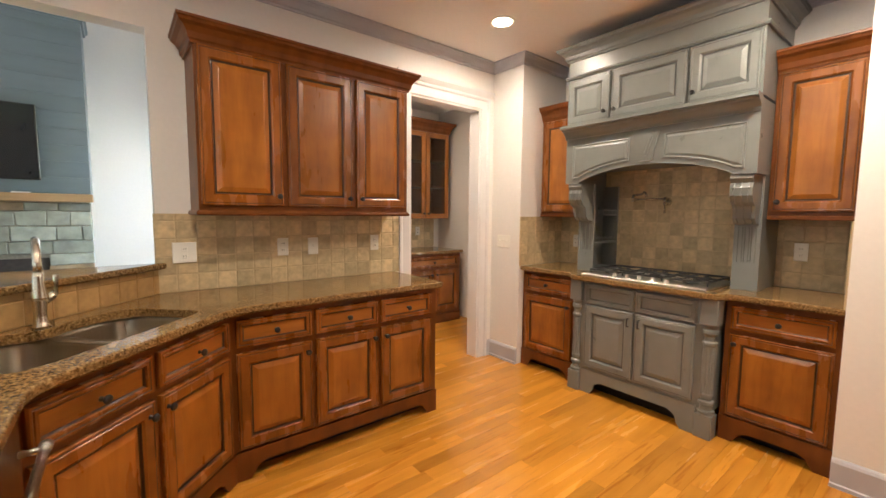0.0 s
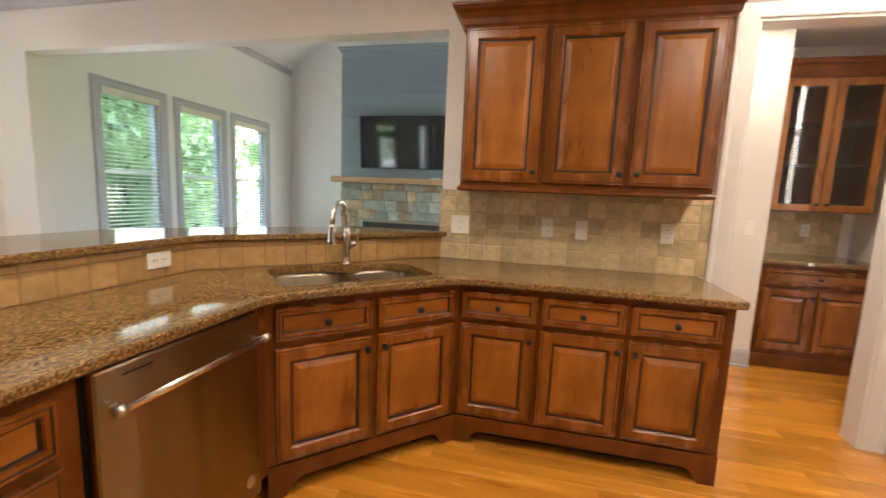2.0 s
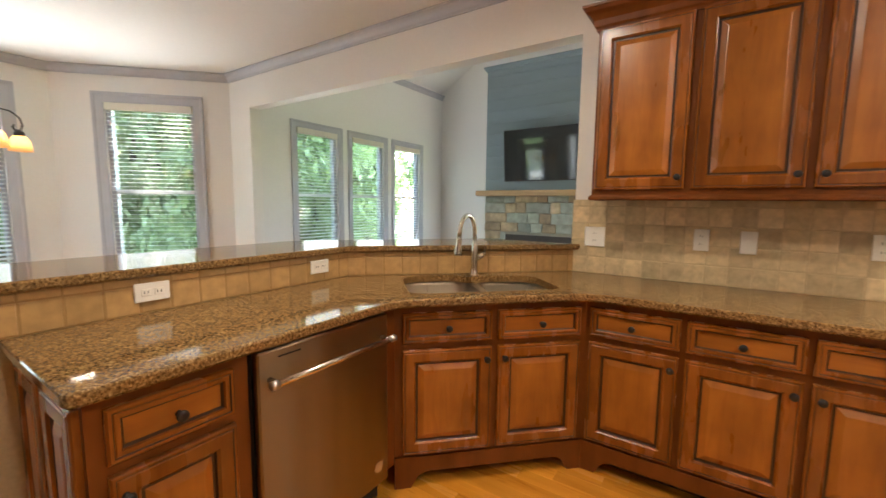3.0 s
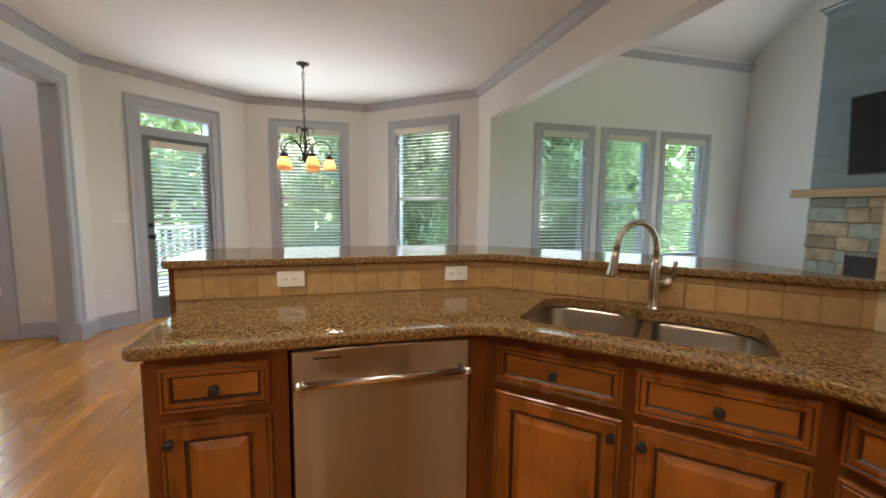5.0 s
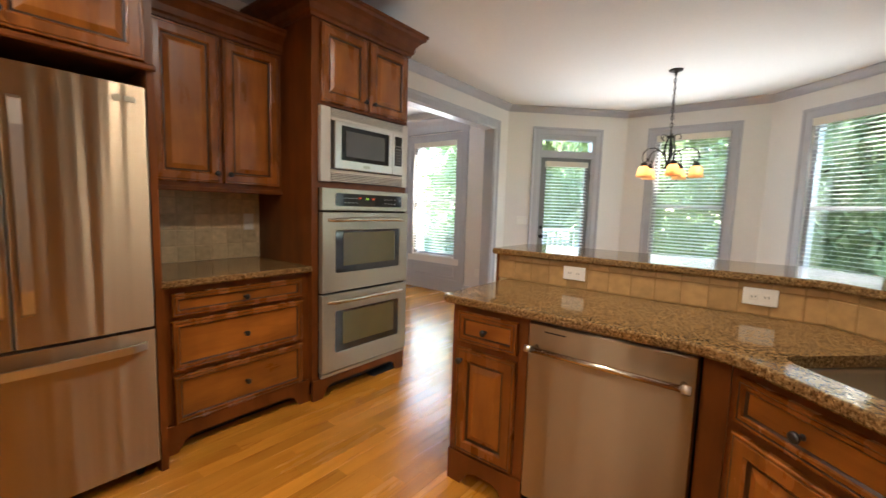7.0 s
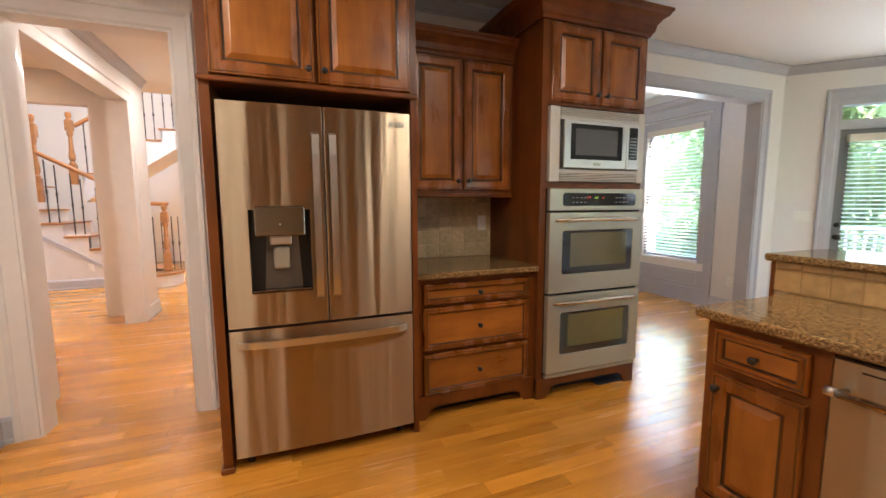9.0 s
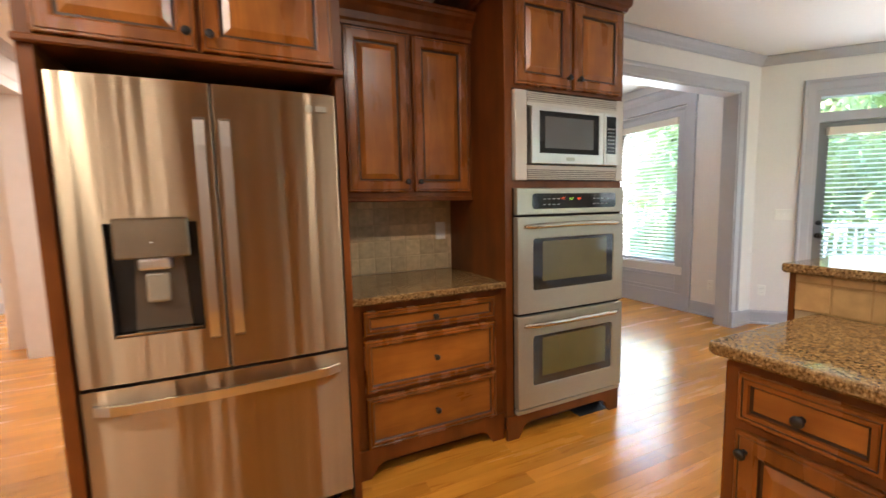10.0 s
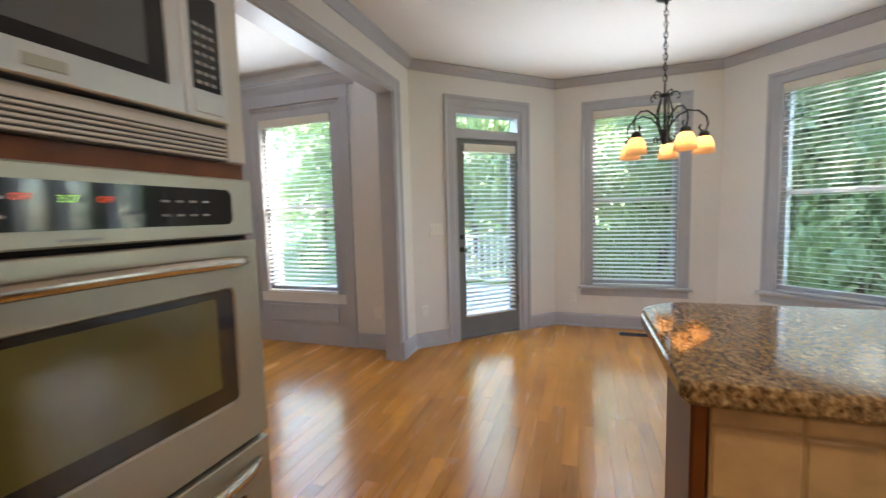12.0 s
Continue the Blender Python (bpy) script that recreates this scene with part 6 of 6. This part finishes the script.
part("screen", nb(0.012, -0.0225, 1.715, 1.428, -0.0195, 2.503), GLOSS, tv, "glossy black screen")
part("bracket", nb(0.5, 0.02, 1.80, 0.94, 0.055, 2.10), DARK, tv)

# ---- stair hall ----
STY0, STY1 = -6.45, -7.42
st = thing("staircase", "white and oak staircase with black iron balusters", "staircase")
RISE, RUN, SX = 0.2075, 0.300, 3.29
nst = 7
for k in range(1, nst + 1):
    xs0 = SX + (k - 1) * RUN
    part("riser", nb(xs0, STY1, (k - 1) * RISE, xs0 + 0.02, STY0 - 0.02, k * RISE - 0.03), TRIMW, st)
    part("tread", nb(xs0 - 0.03, STY1, k * RISE - 0.03, xs0 + RUN + 0.0, STY0 + 0.02, k * RISE, bev=0.006), OAK, st, "oak tread")
LZ = 8 * RISE
part("landing", nb(SX + 7 * RUN - 0.03, -8.5, LZ - 0.03, 6.5, STY0 + 0.02, LZ, bev=0.004), OAK, st)
part("landing_face", nb(SX + 7 * RUN, STY0 - 0.06, 0.0, 6.5, STY0 - 0.001, LZ - 0.03), TRIMW, st)
pts = [(SX, 0)]
for k in range(nst):
    pts += [(SX + k * RUN, (k + 1) * RISE - 0.03), (SX + (k + 1) * RUN, (k + 1) * RISE - 0.03)]
pts += [(SX + 7 * RUN, 0)]
part("stringer", prism(bmesh.new(), pts, 'y', STY0 - 0.03, STY0), TRIMW, st, "white painted stair side")
part("skirt_moulding", prism(bmesh.new(), [(SX + 0.20, 0.0), (SX + 0.28, 0.0), (SX + 7.2 * RUN, 7 * RISE - 0.21), (SX + 7.2 * RUN, 7 * RISE - 0.13)], 'y', STY0, STY0 + 0.012), TRIM, st)
bm = bmesh.new()
lathe(bm, [(0.34, 0.0), (0.34, RISE - 0.03)], 24, Matrix.Translation((SX - 0.02, STY0 + 0.05, 0)))
part("starting_step", bm, TRIMW, st)
bm = bmesh.new()
lathe(bm, [(0.365, RISE - 0.03), (0.37, RISE - 0.015), (0.365, RISE)], 24, Matrix.Translation((SX - 0.02, STY0 + 0.05, 0)))
part("starting_tread", bm, OAK, st)


def newel(x, y, z0, h):
    bm = bmesh.new()
    box(bm, x - 0.05, y - 0.05, z0, x + 0.05, y + 0.05, z0 + h * 0.28, bev=0.004)
    box(bm, x - 0.05, y - 0.05, z0 + h * 0.74, x + 0.05, y + 0.05, z0 + h * 0.88, bev=0.004)
    a = h * 0.28
    lathe(bm, [(0.045, z0 + a), (0.05, z0 + a + 0.02), (0.03, z0 + a + 0.05), (0.045, z0 + a + 0.09), (0.048, z0 + a + 0.14), (0.032, z0 + h * 0.5), (0.028, z0 + h * 0.66), (0.045, z0 + h * 0.70), (0.04, z0 + h * 0.74)], 14, Matrix.Translation((x, y, 0)))
    lathe(bm, [(0.05, z0 + h * 0.88), (0.055, z0 + h * 0.89), (0.025, z0 + h * 0.905), (0.03, z0 + h * 0.92), (0.045, z0 + h * 0.95), (0.04, z0 + h * 0.985), (0.015, z0 + h)], 14, Matrix.Translation((x, y, 0)))
    part("newel_post", bm, OAK, st, "turned oak newel post")


def rail(p, q):
    bm = bmesh.new()
    tube(bm, [p, q], 0.033, 10)
    part("handrail", bm, OAK, st, "oak handrail")


bal_bm = bmesh.new()
box(bal_bm, -0.007, -0.007, 0, 0.007, 0.007, 0.86)
lathe(bal_bm, [(0.010, 0.40), (0.018, 0.43), (0.010, 0.46)], 8)
bal_me = bpy.data.meshes.new("baluster")
bal_bm.to_mesh(bal_me)
bal_bm.free()
bal_me.materials.append(BLACK)


def baluster(x, y, z, k=1.0):
    o = new("baluster", bal_me)
    o.parent = st
    o.matrix_local = Matrix.Translation((x, y, z)) @ Matrix.Diagonal((1, 1, k, 1))


yb = STY0 - 0.05
for k in range(1, nst + 1):
    for f in (0.05, 0.17):
        baluster(SX + (k - 1) * RUN + f, yb, k * RISE, 1.02 + (0.0 if f < 0.1 else 0.09))
newel(3.15, STY0 + 0.02, RISE, 1.10)
for a in range(5):
    ang = radians(-150 + a * 45)
    baluster(3.15 + 0.17 * math.cos(ang) * 1.1, STY0 + 0.02 + 0.17 * math.sin(ang) * 1.1, RISE, 1.05)
rail((3.10, yb + 0.05, 1.32), (3.38, yb, 1.33))
rail((3.38, yb, 1.33), (SX + 7 * RUN - 0.1, yb, 1.33 + (7 * RUN - 0.2) * RISE / RUN * 0.82))
newel(4.75, yb, 7 * RISE - 0.1, 1.30)
rail((4.75, yb, 2.55), (6.4, yb, 2.55))
for i in range(13):
    baluster(4.90 + i * 0.115, yb, LZ - 0.02, 1.04)
newel(4.66, STY1 - 0.03, LZ, 1.22)
# second flight, back to the west
for k in range(1, 13):
    xa = 4.55 - (k - 1) * RUN
    part("tread", nb(xa - RUN, -8.5, LZ + k * RISE - 0.03, xa + 0.03, STY1 - 0.04, LZ + k * RISE, bev=0.006), OAK, st, "oak tread")
    part("riser", nb(xa - 0.02, -8.5, LZ + (k - 1) * RISE, xa, STY1 - 0.06, LZ + k * RISE - 0.03), TRIMW, st)
    for f in (0.06, 0.20):
        baluster(xa - f, STY1 - 0.10, LZ + k * RISE, 1.03)
pts = []
for k in range(12):
    pts += [(4.55 - k * RUN, LZ + (k + 1) * RISE - 0.03), (4.55 - (k + 1) * RUN, LZ + (k + 1) * RISE - 0.03)]
pts += [(4.55 - 12 * RUN, LZ + 12 * RISE - 0.33), (4.55, LZ - 0.30)]
part("stringer", prism(bmesh.new(), pts[::-1], 'y', STY1 - 0.09, STY1 - 0.06), TRIMW, st)
part("soffit", prism(bmesh.new(), [(4.55, LZ - 0.30), (4.55 - 12 * RUN, LZ + 12 * RISE - 0.33), (4.55 - 12 * RUN, LZ + 12 * RISE - 0.28), (4.55, LZ - 0.25)], 'y', -8.5, STY1 - 0.09), WALLP, st)
rail((4.62, STY1 - 0.10, LZ + 1.0), (4.55 - 12 * RUN, STY1 - 0.10, LZ + 1.0 + 12 * RISE))
baseboard("baseboard_stairs", [(6.5, STY0), (SX + 0.55, STY0)], TRIM)
setting("wall_under_stairs", nb(SX + 0.9, STY0 - 0.09, 0, SX + 7 * RUN, STY0 - 0.04, 0.85), WALLP, "white wall under the stairs", "wall")
cover_plate("wall_outlet", pose(4.19, STY0 + 0.001, 0.32, 0, 0, 180), "white outlet under the stairs", "outlet")

# ---- lamps ----


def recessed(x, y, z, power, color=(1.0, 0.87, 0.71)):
    o = thing("recessed_light", "lit recessed ceiling light with a white ring, seen and added ones alike", "ceiling light", pose(x, y, z), "recessed ceiling lights")
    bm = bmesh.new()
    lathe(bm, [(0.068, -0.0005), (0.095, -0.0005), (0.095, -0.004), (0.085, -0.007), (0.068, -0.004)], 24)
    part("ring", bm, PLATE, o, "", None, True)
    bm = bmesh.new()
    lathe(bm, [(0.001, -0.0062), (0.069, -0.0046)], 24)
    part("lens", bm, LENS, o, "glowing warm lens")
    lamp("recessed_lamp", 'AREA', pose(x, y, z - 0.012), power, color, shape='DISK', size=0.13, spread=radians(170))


# second light unseen, added for the range; third inferred from shadow edges
for x, y, e in ((2.256, 2.102, 7), (2.256, 0.35, 12), (0.05, 0.97, 9.5)):
    recessed(x, y, CEIL, e)
# unseen light, added to brighten the pantry
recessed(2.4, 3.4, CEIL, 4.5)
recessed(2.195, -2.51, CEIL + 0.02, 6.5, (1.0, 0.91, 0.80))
# unseen second hall light, added for brightness
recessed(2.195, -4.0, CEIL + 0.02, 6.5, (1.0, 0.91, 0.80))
# fill lamps without fixtures, added to brighten dining room and stair hall
lamp("dining_fill", 'AREA', pose(4.4, -3.0, CEIL), 11, (1.0, 0.72, 0.50), shape='DISK', size=0.4)
lamp("stair_fill", 'AREA', pose(3.6, -5.6, 5.35), 75, (0.95, 0.95, 1.0), shape='DISK', size=1.2)

ch = thing("chandelier", "black iron scroll chandelier with five lit amber glass shades", "chandelier", pose(-3.40, 0.705, 0))
bm = bmesh.new()
lathe(bm, [(0.065, CEIL - 0.001), (0.062, CEIL - 0.012), (0.03, CEIL - 0.022), (0.012, CEIL - 0.035), (0.012, CEIL - 0.05)], 20)
part("canopy", bm, BLACK, ch, "", None, True)
bm = bmesh.new()
zc = CEIL - 0.05
k = 0
while zc > 2.16:
    pts = [(0.013 * math.cos(a), 0, zc - 0.02 + 0.024 * math.sin(a)) for a in [2 * math.pi * i / 10 for i in range(11)]]
    if k % 2:
        pts = [(y, x, z_) for x, y, z_ in pts]
    tube(bm, pts, 0.0032, 5)
    zc -= 0.036
    k += 1
tube(bm, [(0.006 * math.sin(i * 1.3), 0.006 * math.cos(i * 1.7), CEIL - 0.04 - i * 0.045) for i in range(13)], 0.0035, 5)
part("chain", bm, BLACK, ch)
bm = bmesh.new()
tube(bm, [(0, 0, 2.16), (0, 0, 1.79)], 0.007, 8)
lathe(bm, [(0.008, 1.75), (0.02, 1.765), (0.026, 1.79), (0.022, 1.84), (0.012, 1.86)], 14)
lathe(bm, [(0.03, 2.068), (0.036, 2.075), (0.036, 2.088), (0.02, 2.098)], 14)
tube(bm, [(0.02 * math.cos(a), 0, 2.14 + 0.02 * math.sin(a)) for a in [2 * math.pi * i / 12 for i in range(13)]], 0.004, 6)
part("stem", bm, BLACK, ch, "", None, True)
for i in range(5):
    R = pose(0, 0, 0, 0, 0, 20 + i * 72)
    bm = bmesh.new()
    cage = [(0.022, 2.08), (0.05, 1.99), (0.052, 1.93), (0.035, 1.86), (0.020, 1.80)]
    tube(bm, [R @ Vector((r, 0, z_)) for r, z_ in cage], 0.006, 7)
    curl = [(0.022, 2.08), (0.045, 2.10), (0.075, 2.105), (0.095, 2.085), (0.090, 2.06), (0.075, 2.06)]
    tube(bm, [R @ Vector((r, 0, z_)) for r, z_ in curl], 0.005, 6)
    part("scroll", bm, BLACK, ch, "", None, True)
    bm = bmesh.new()
    arm = [(0.02, 1.83), (0.045, 1.89), (0.09, 1.945), (0.15, 1.972), (0.21, 1.962), (0.255, 1.92), (0.268, 1.87), (0.255, 1.83), (0.225, 1.828), (0.213, 1.85), (0.225, 1.868)]
    tube(bm, [R @ Vector((r, 0, z_)) for r, z_ in arm], 0.0065, 8)
    low = [(0.02, 1.81), (0.04, 1.775), (0.065, 1.775), (0.07, 1.80), (0.055, 1.805)]
    tube(bm, [R @ Vector((r, 0, z_)) for r, z_ in low], 0.005, 6)
    part("arm", bm, BLACK, ch, "curved black iron arm", None, True)
    c = R @ Vector((0.245, 0, 0))
    bm = bmesh.new()
    lathe(bm, [(0.012, 1.83), (0.03, 1.815), (0.034, 1.795), (0.028, 1.785)], 14, Matrix.Translation(c))
    part("holder", bm, BLACK, ch, "", None, True)
    bm = bmesh.new()
    prof = [(0.026, 1.79), (0.042, 1.779), (0.056, 1.753), (0.064, 1.715), (0.070, 1.677), (0.068, 1.675), (0.060, 1.715), (0.052, 1.750), (0.039, 1.773), (0.025, 1.784)]
    seg = 20
    rings = [[bm.verts.new(c + Vector((r * math.cos(2 * math.pi * q / seg), r * math.sin(2 * math.pi * q / seg), z_))) for q in range(seg)] for r, z_ in prof]
    for A, B in zip(rings, rings[1:]):
        for q in range(seg):
            bm.faces.new((A[q], A[(q + 1) % seg], B[(q + 1) % seg], B[q]))
    sd = part("shade", bm, SHADE, ch, "amber glass bell shade", None, True)
    bm = bmesh.new()
    lathe(bm, [(0.008, 1.775), (0.022, 1.745), (0.024, 1.725), (0.012, 1.708)], 12, Matrix.Translation(c))
    part("bulb", bm, BULB, sd, "", None, True)

# ---- outdoors ----
GZ = -0.55
bm = bmesh.new()
prism(bm, [(-400, -400), (400, -400), (400, 400), (-400, 400)], 'z', GZ - 0.1, GZ)
setting("ground", bm, GRASS, "grassy ground round the house", "ground")
bm = bmesh.new()
deck = thing("deck", "pale weathered wooden deck with a railing", "deck")
for i in range(26):
    y0 = -4.6 + i * 0.145
    x1 = min(-3.85, -3.85 - max(0.0, y0 + 1.5) * 0.97)
    part("deck_board", nb(-7.6, y0, -0.09, x1 - 0.12, y0 + 0.139, -0.055), DECK, deck)
part("deck_rim", nb(-7.64, -4.6, -0.30, -7.6, -0.85, -0.05), DECK, deck)
for x, y in ((-7.6, -4.6), (-7.6, -2.7), (-7.6, -0.9), (-5.6, -4.6)):
    part("deck_post", nb(x - 0.05, y - 0.05, GZ, x + 0.05, y + 0.05, 0.95), TRIMW, deck)
part("deck_rail", nb(-7.64, -4.6, 0.86, -7.55, -0.85, 0.90), TRIMW, deck)
part("deck_rail", nb(-7.62, -4.6, 0.05, -7.57, -0.85, 0.09), TRIMW, deck)
for i in range(30):
    part("picket", nb(-7.61, -4.5 + i * 0.122, 0.09, -7.58, -4.47 + i * 0.122, 0.86), TRIMW, deck)
r3 = random.Random(12)


def crown_mesh(n, seed, spread=(1, 1, 1)):
    r = random.Random(seed)
    verts, faces = [], []
    clumps = [(Vector((r.gauss(0, 0.46) * spread[0], r.gauss(0, 0.46) * spread[1], r.gauss(0, 0.44) * spread[2])), r.uniform(0.16, 0.34)) for _ in range(34)]
    for i in range(n):
        c, q = clumps[r.randrange(len(clumps))]
        p = c + Vector((r.gauss(0, 1), r.gauss(0, 1), r.gauss(0, 0.8))) * q * 0.6
        a = Vector((r.uniform(-1, 1), r.uniform(-1, 1), r.uniform(-1, 1))).normalized()
        b = a.cross(Vector((r.uniform(-1, 1), r.uniform(-1, 1), r.uniform(-1, 1)))).normalized()
        s = r.uniform(0.030, 0.066)
        k = len(verts)
        verts += [p - a * s, p + b * s * 0.5, p + a * s, p - b * s * 0.5]
        faces.append((k, k + 1, k + 2, k + 3))
    me = bpy.data.meshes.new("crown")
    me.from_pydata([tuple(v) for v in verts], [], faces)
    me.materials.append(LEAF)
    return me


CROWNS = [crown_mesh(6500, 20 + i) for i in range(3)]


def tree(x, y, h, w, i, low=0.35):
    t = thing("tree", "leafy green broadleaf tree outside the windows", "tree", pose(x, y, GZ), "trees outside")
    r = random.Random(i)
    bm = bmesh.new()
    top = Vector((r.uniform(-0.3, 0.3), r.uniform(-0.3, 0.3), h * 0.85))
    tube(bm, [Vector((0, 0, 0)), top * 0.35 + Vector((0.1, 0, 0)), top * 0.7, top], [0.035 * h ** 0.7, 0.028 * h ** 0.7, 0.016 * h ** 0.7, 0.01], 8)
    for k in range(7):
        f = r.uniform(0.3, 0.85)
        b0 = top * f
        a = r.uniform(0, 2 * math.pi)
        tube(bm, [b0, b0 + Vector((math.cos(a), math.sin(a), 0.7)) * w * 0.3, b0 + Vector((math.cos(a), math.sin(a), 0.8)) * w * 0.55], [0.012 * h ** 0.7, 0.008 * h ** 0.7, 0.004], 6)
    part("trunk", bm, BARK, t)
    o = new("crown", CROWNS[i % 3])
    o.parent = t
    ch_ = h * (1 - low)
    o.matrix_local = Matrix.Translation((0, 0, h * low + ch_ * 0.5)) @ Matrix.Rotation(r.uniform(0, 6), 4, 'Z') @ Matrix.Diagonal((w, w, ch_ * 0.62, 1))


i = 0
# the last two tall trees are added to keep sun off the blinds
for x, y, h, w, low in ((-9.0, 1.6, 4.2, 1.7, 0.05), (-8.2, 4.3, 4.6, 1.9, 0.04), (-9.8, 6.4, 6.0, 2.3, 0.05), (-10.5, -1.2, 5.5, 2.0, 0.05), (-8.6, 7.8, 4.8, 2.0, 0.05),
                        (-13, 3.2, 8.5, 3.0, 0.08), (-14, -3.4, 8.0, 3.0, 0.1), (-12.5, 9.5, 8.5, 3.2, 0.08), (-13.5, -7.0, 7.5, 3.0, 0.1), (-18, 0.5, 7.5, 4.2, 0.05),
                        (-17, 6.5, 8, 4.2, 0.05), (-19, 12, 8, 4.4, 0.05), (-18, -5.5, 7, 4.0, 0.05), (-17.5, -12, 7, 4.2, 0.05), (-25, 3.5, 9, 5.5, 0.03), (-25, -8, 8.5, 5.5, 0.03), (-24, 14, 9, 5.5, 0.03), (-11.2, 4.2, 6.5, 2.2, 0.04), (-10.2, 9.6, 4.4, 2.4, 0.03), (-11.0, 12.2, 5.2, 2.6, 0.03), (-13.2, 11.0, 17, 4.4, 0.25), (-12.4, 15.0, 17, 4.4, 0.25)):
    tree(x, y, h, w, i, low)
    i += 1

# ---- floor planks ----
PW = 0.083
r5 = random.Random(21)
plank_cache = {}


def plank_me(L):
    if L not in plank_cache:
        bm = bmesh.new()
        w, g = PW - 0.0005, 0.0004
        rows = [[(0, 0, -0.012), (L, 0, -0.012), (L, w, -0.012), (0, w, -0.012)], [(0, 0, -g), (L, 0, -g), (L, w, -g), (0, w, -g)], [(g, g, 0), (L - g, g, 0), (L - g, w - g, 0), (g, w - g, 0)]]
        R = [[bm.verts.new(p) for p in q] for q in rows]
        for A, B in zip(R, R[1:]):
            for i in range(4):
                bm.faces.new((A[i], A[(i + 1) % 4], B[(i + 1) % 4], B[i]))
        bm.faces.new(R[-1])
        me = bpy.data.meshes.new("plank")
        bm.to_mesh(me)
        bm.free()
        me.materials.append(FLOOR)
        plank_cache[L] = me
    return plank_cache[L]


sub = setting("floor", nb(-5.1, -9.6, -0.10, 6.6, 7.1, -0.0125), FLOORGAP, "orange-brown oak plank floor", "floor")
LENS_ = (0.55, 0.75, 0.95, 1.2, 1.5)


def isle_floor():
    m = mk("oak_plank_far", (0.61, 0.265, 0.032), 0.26, 0.16, (1.1, 11, 11), bump=0.012, big=2.5, dark=(0.47, 0.185, 0.020), coat=0.5)
    nt = m.node_tree
    b = nt.nodes["Principled BSDF"]
    g = nt.nodes.new("ShaderNodeNewGeometry")
    hs = nt.nodes.new("ShaderNodeHueSaturation")
    mr = nt.nodes.new("ShaderNodeMapRange")
    mr.inputs[3].default_value, mr.inputs[4].default_value = 0.83, 1.17
    nt.links.new(g.outputs["Random Per Island"], mr.inputs[0])
    nt.links.new(mr.outputs[0], hs.inputs["Value"])
    src = b.inputs["Base Color"].links[0].from_socket
    nt.links.new(src, hs.inputs["Color"])
    nt.links.new(hs.outputs[0], b.inputs["Base Color"])
    return m


def plank_rows(x0, x1, y0, y1):
    y = y0
    while y < y1 - 0.01:
        x = x0 - r5.uniform(0, 0.8)
        while x < x1:
            L = r5.choice(LENS_)
            yield x, y, L
            x += L
        y += PW


verts, faces = [], []
near = 0
Y0 = SW_ - 0.14
for x0, x1, y0, y1 in ((-5.0, 3.5, Y0, Y0 + 53 * PW), (1.2, 3.7, Y0 + 53 * PW, Y0 + 74 * PW), (-3.7, 0.4, Y0 - 34 * PW, Y0), (0.4, 6.5, Y0 - 97 * PW, Y0)):
    for x, y, L in plank_rows(x0, x1, y0, y1):
        kit = y0 == Y0 and -2.6 < x + L / 2 < 2.9 and not (y > 2.2 and x < 1.6)
        if kit and near < 300:
            near += 1
            o = new("plank", plank_me(L))
            o.parent = sub
            o.matrix_local = Matrix.Translation((x, y, 0))
        else:
            a, b = max(x, x0) + 0.0008, min(x + L, x1) - 0.0008
            c, d = y + 0.0003, y + PW - 0.0003
            k = len(verts)
            verts += [(a, c, -0.012), (b, c, -0.012), (b, d, -0.012), (a, d, -0.012), (a, c, 0), (b, c, 0), (b, d, 0), (a, d, 0)]
            faces += [(k + 4, k + 5, k + 6, k + 7), (k, k + 1, k + 5, k + 4), (k + 1, k + 2, k + 6, k + 5), (k + 2, k + 3, k + 7, k + 6), (k + 3, k, k + 4, k + 7)]
me = bpy.data.meshes.new("planks")
me.from_pydata(verts, [], faces)
me.materials.append(isle_floor())
pl = new("planks", me)
pl.parent = sub
tagged(pl, kind="stuff")
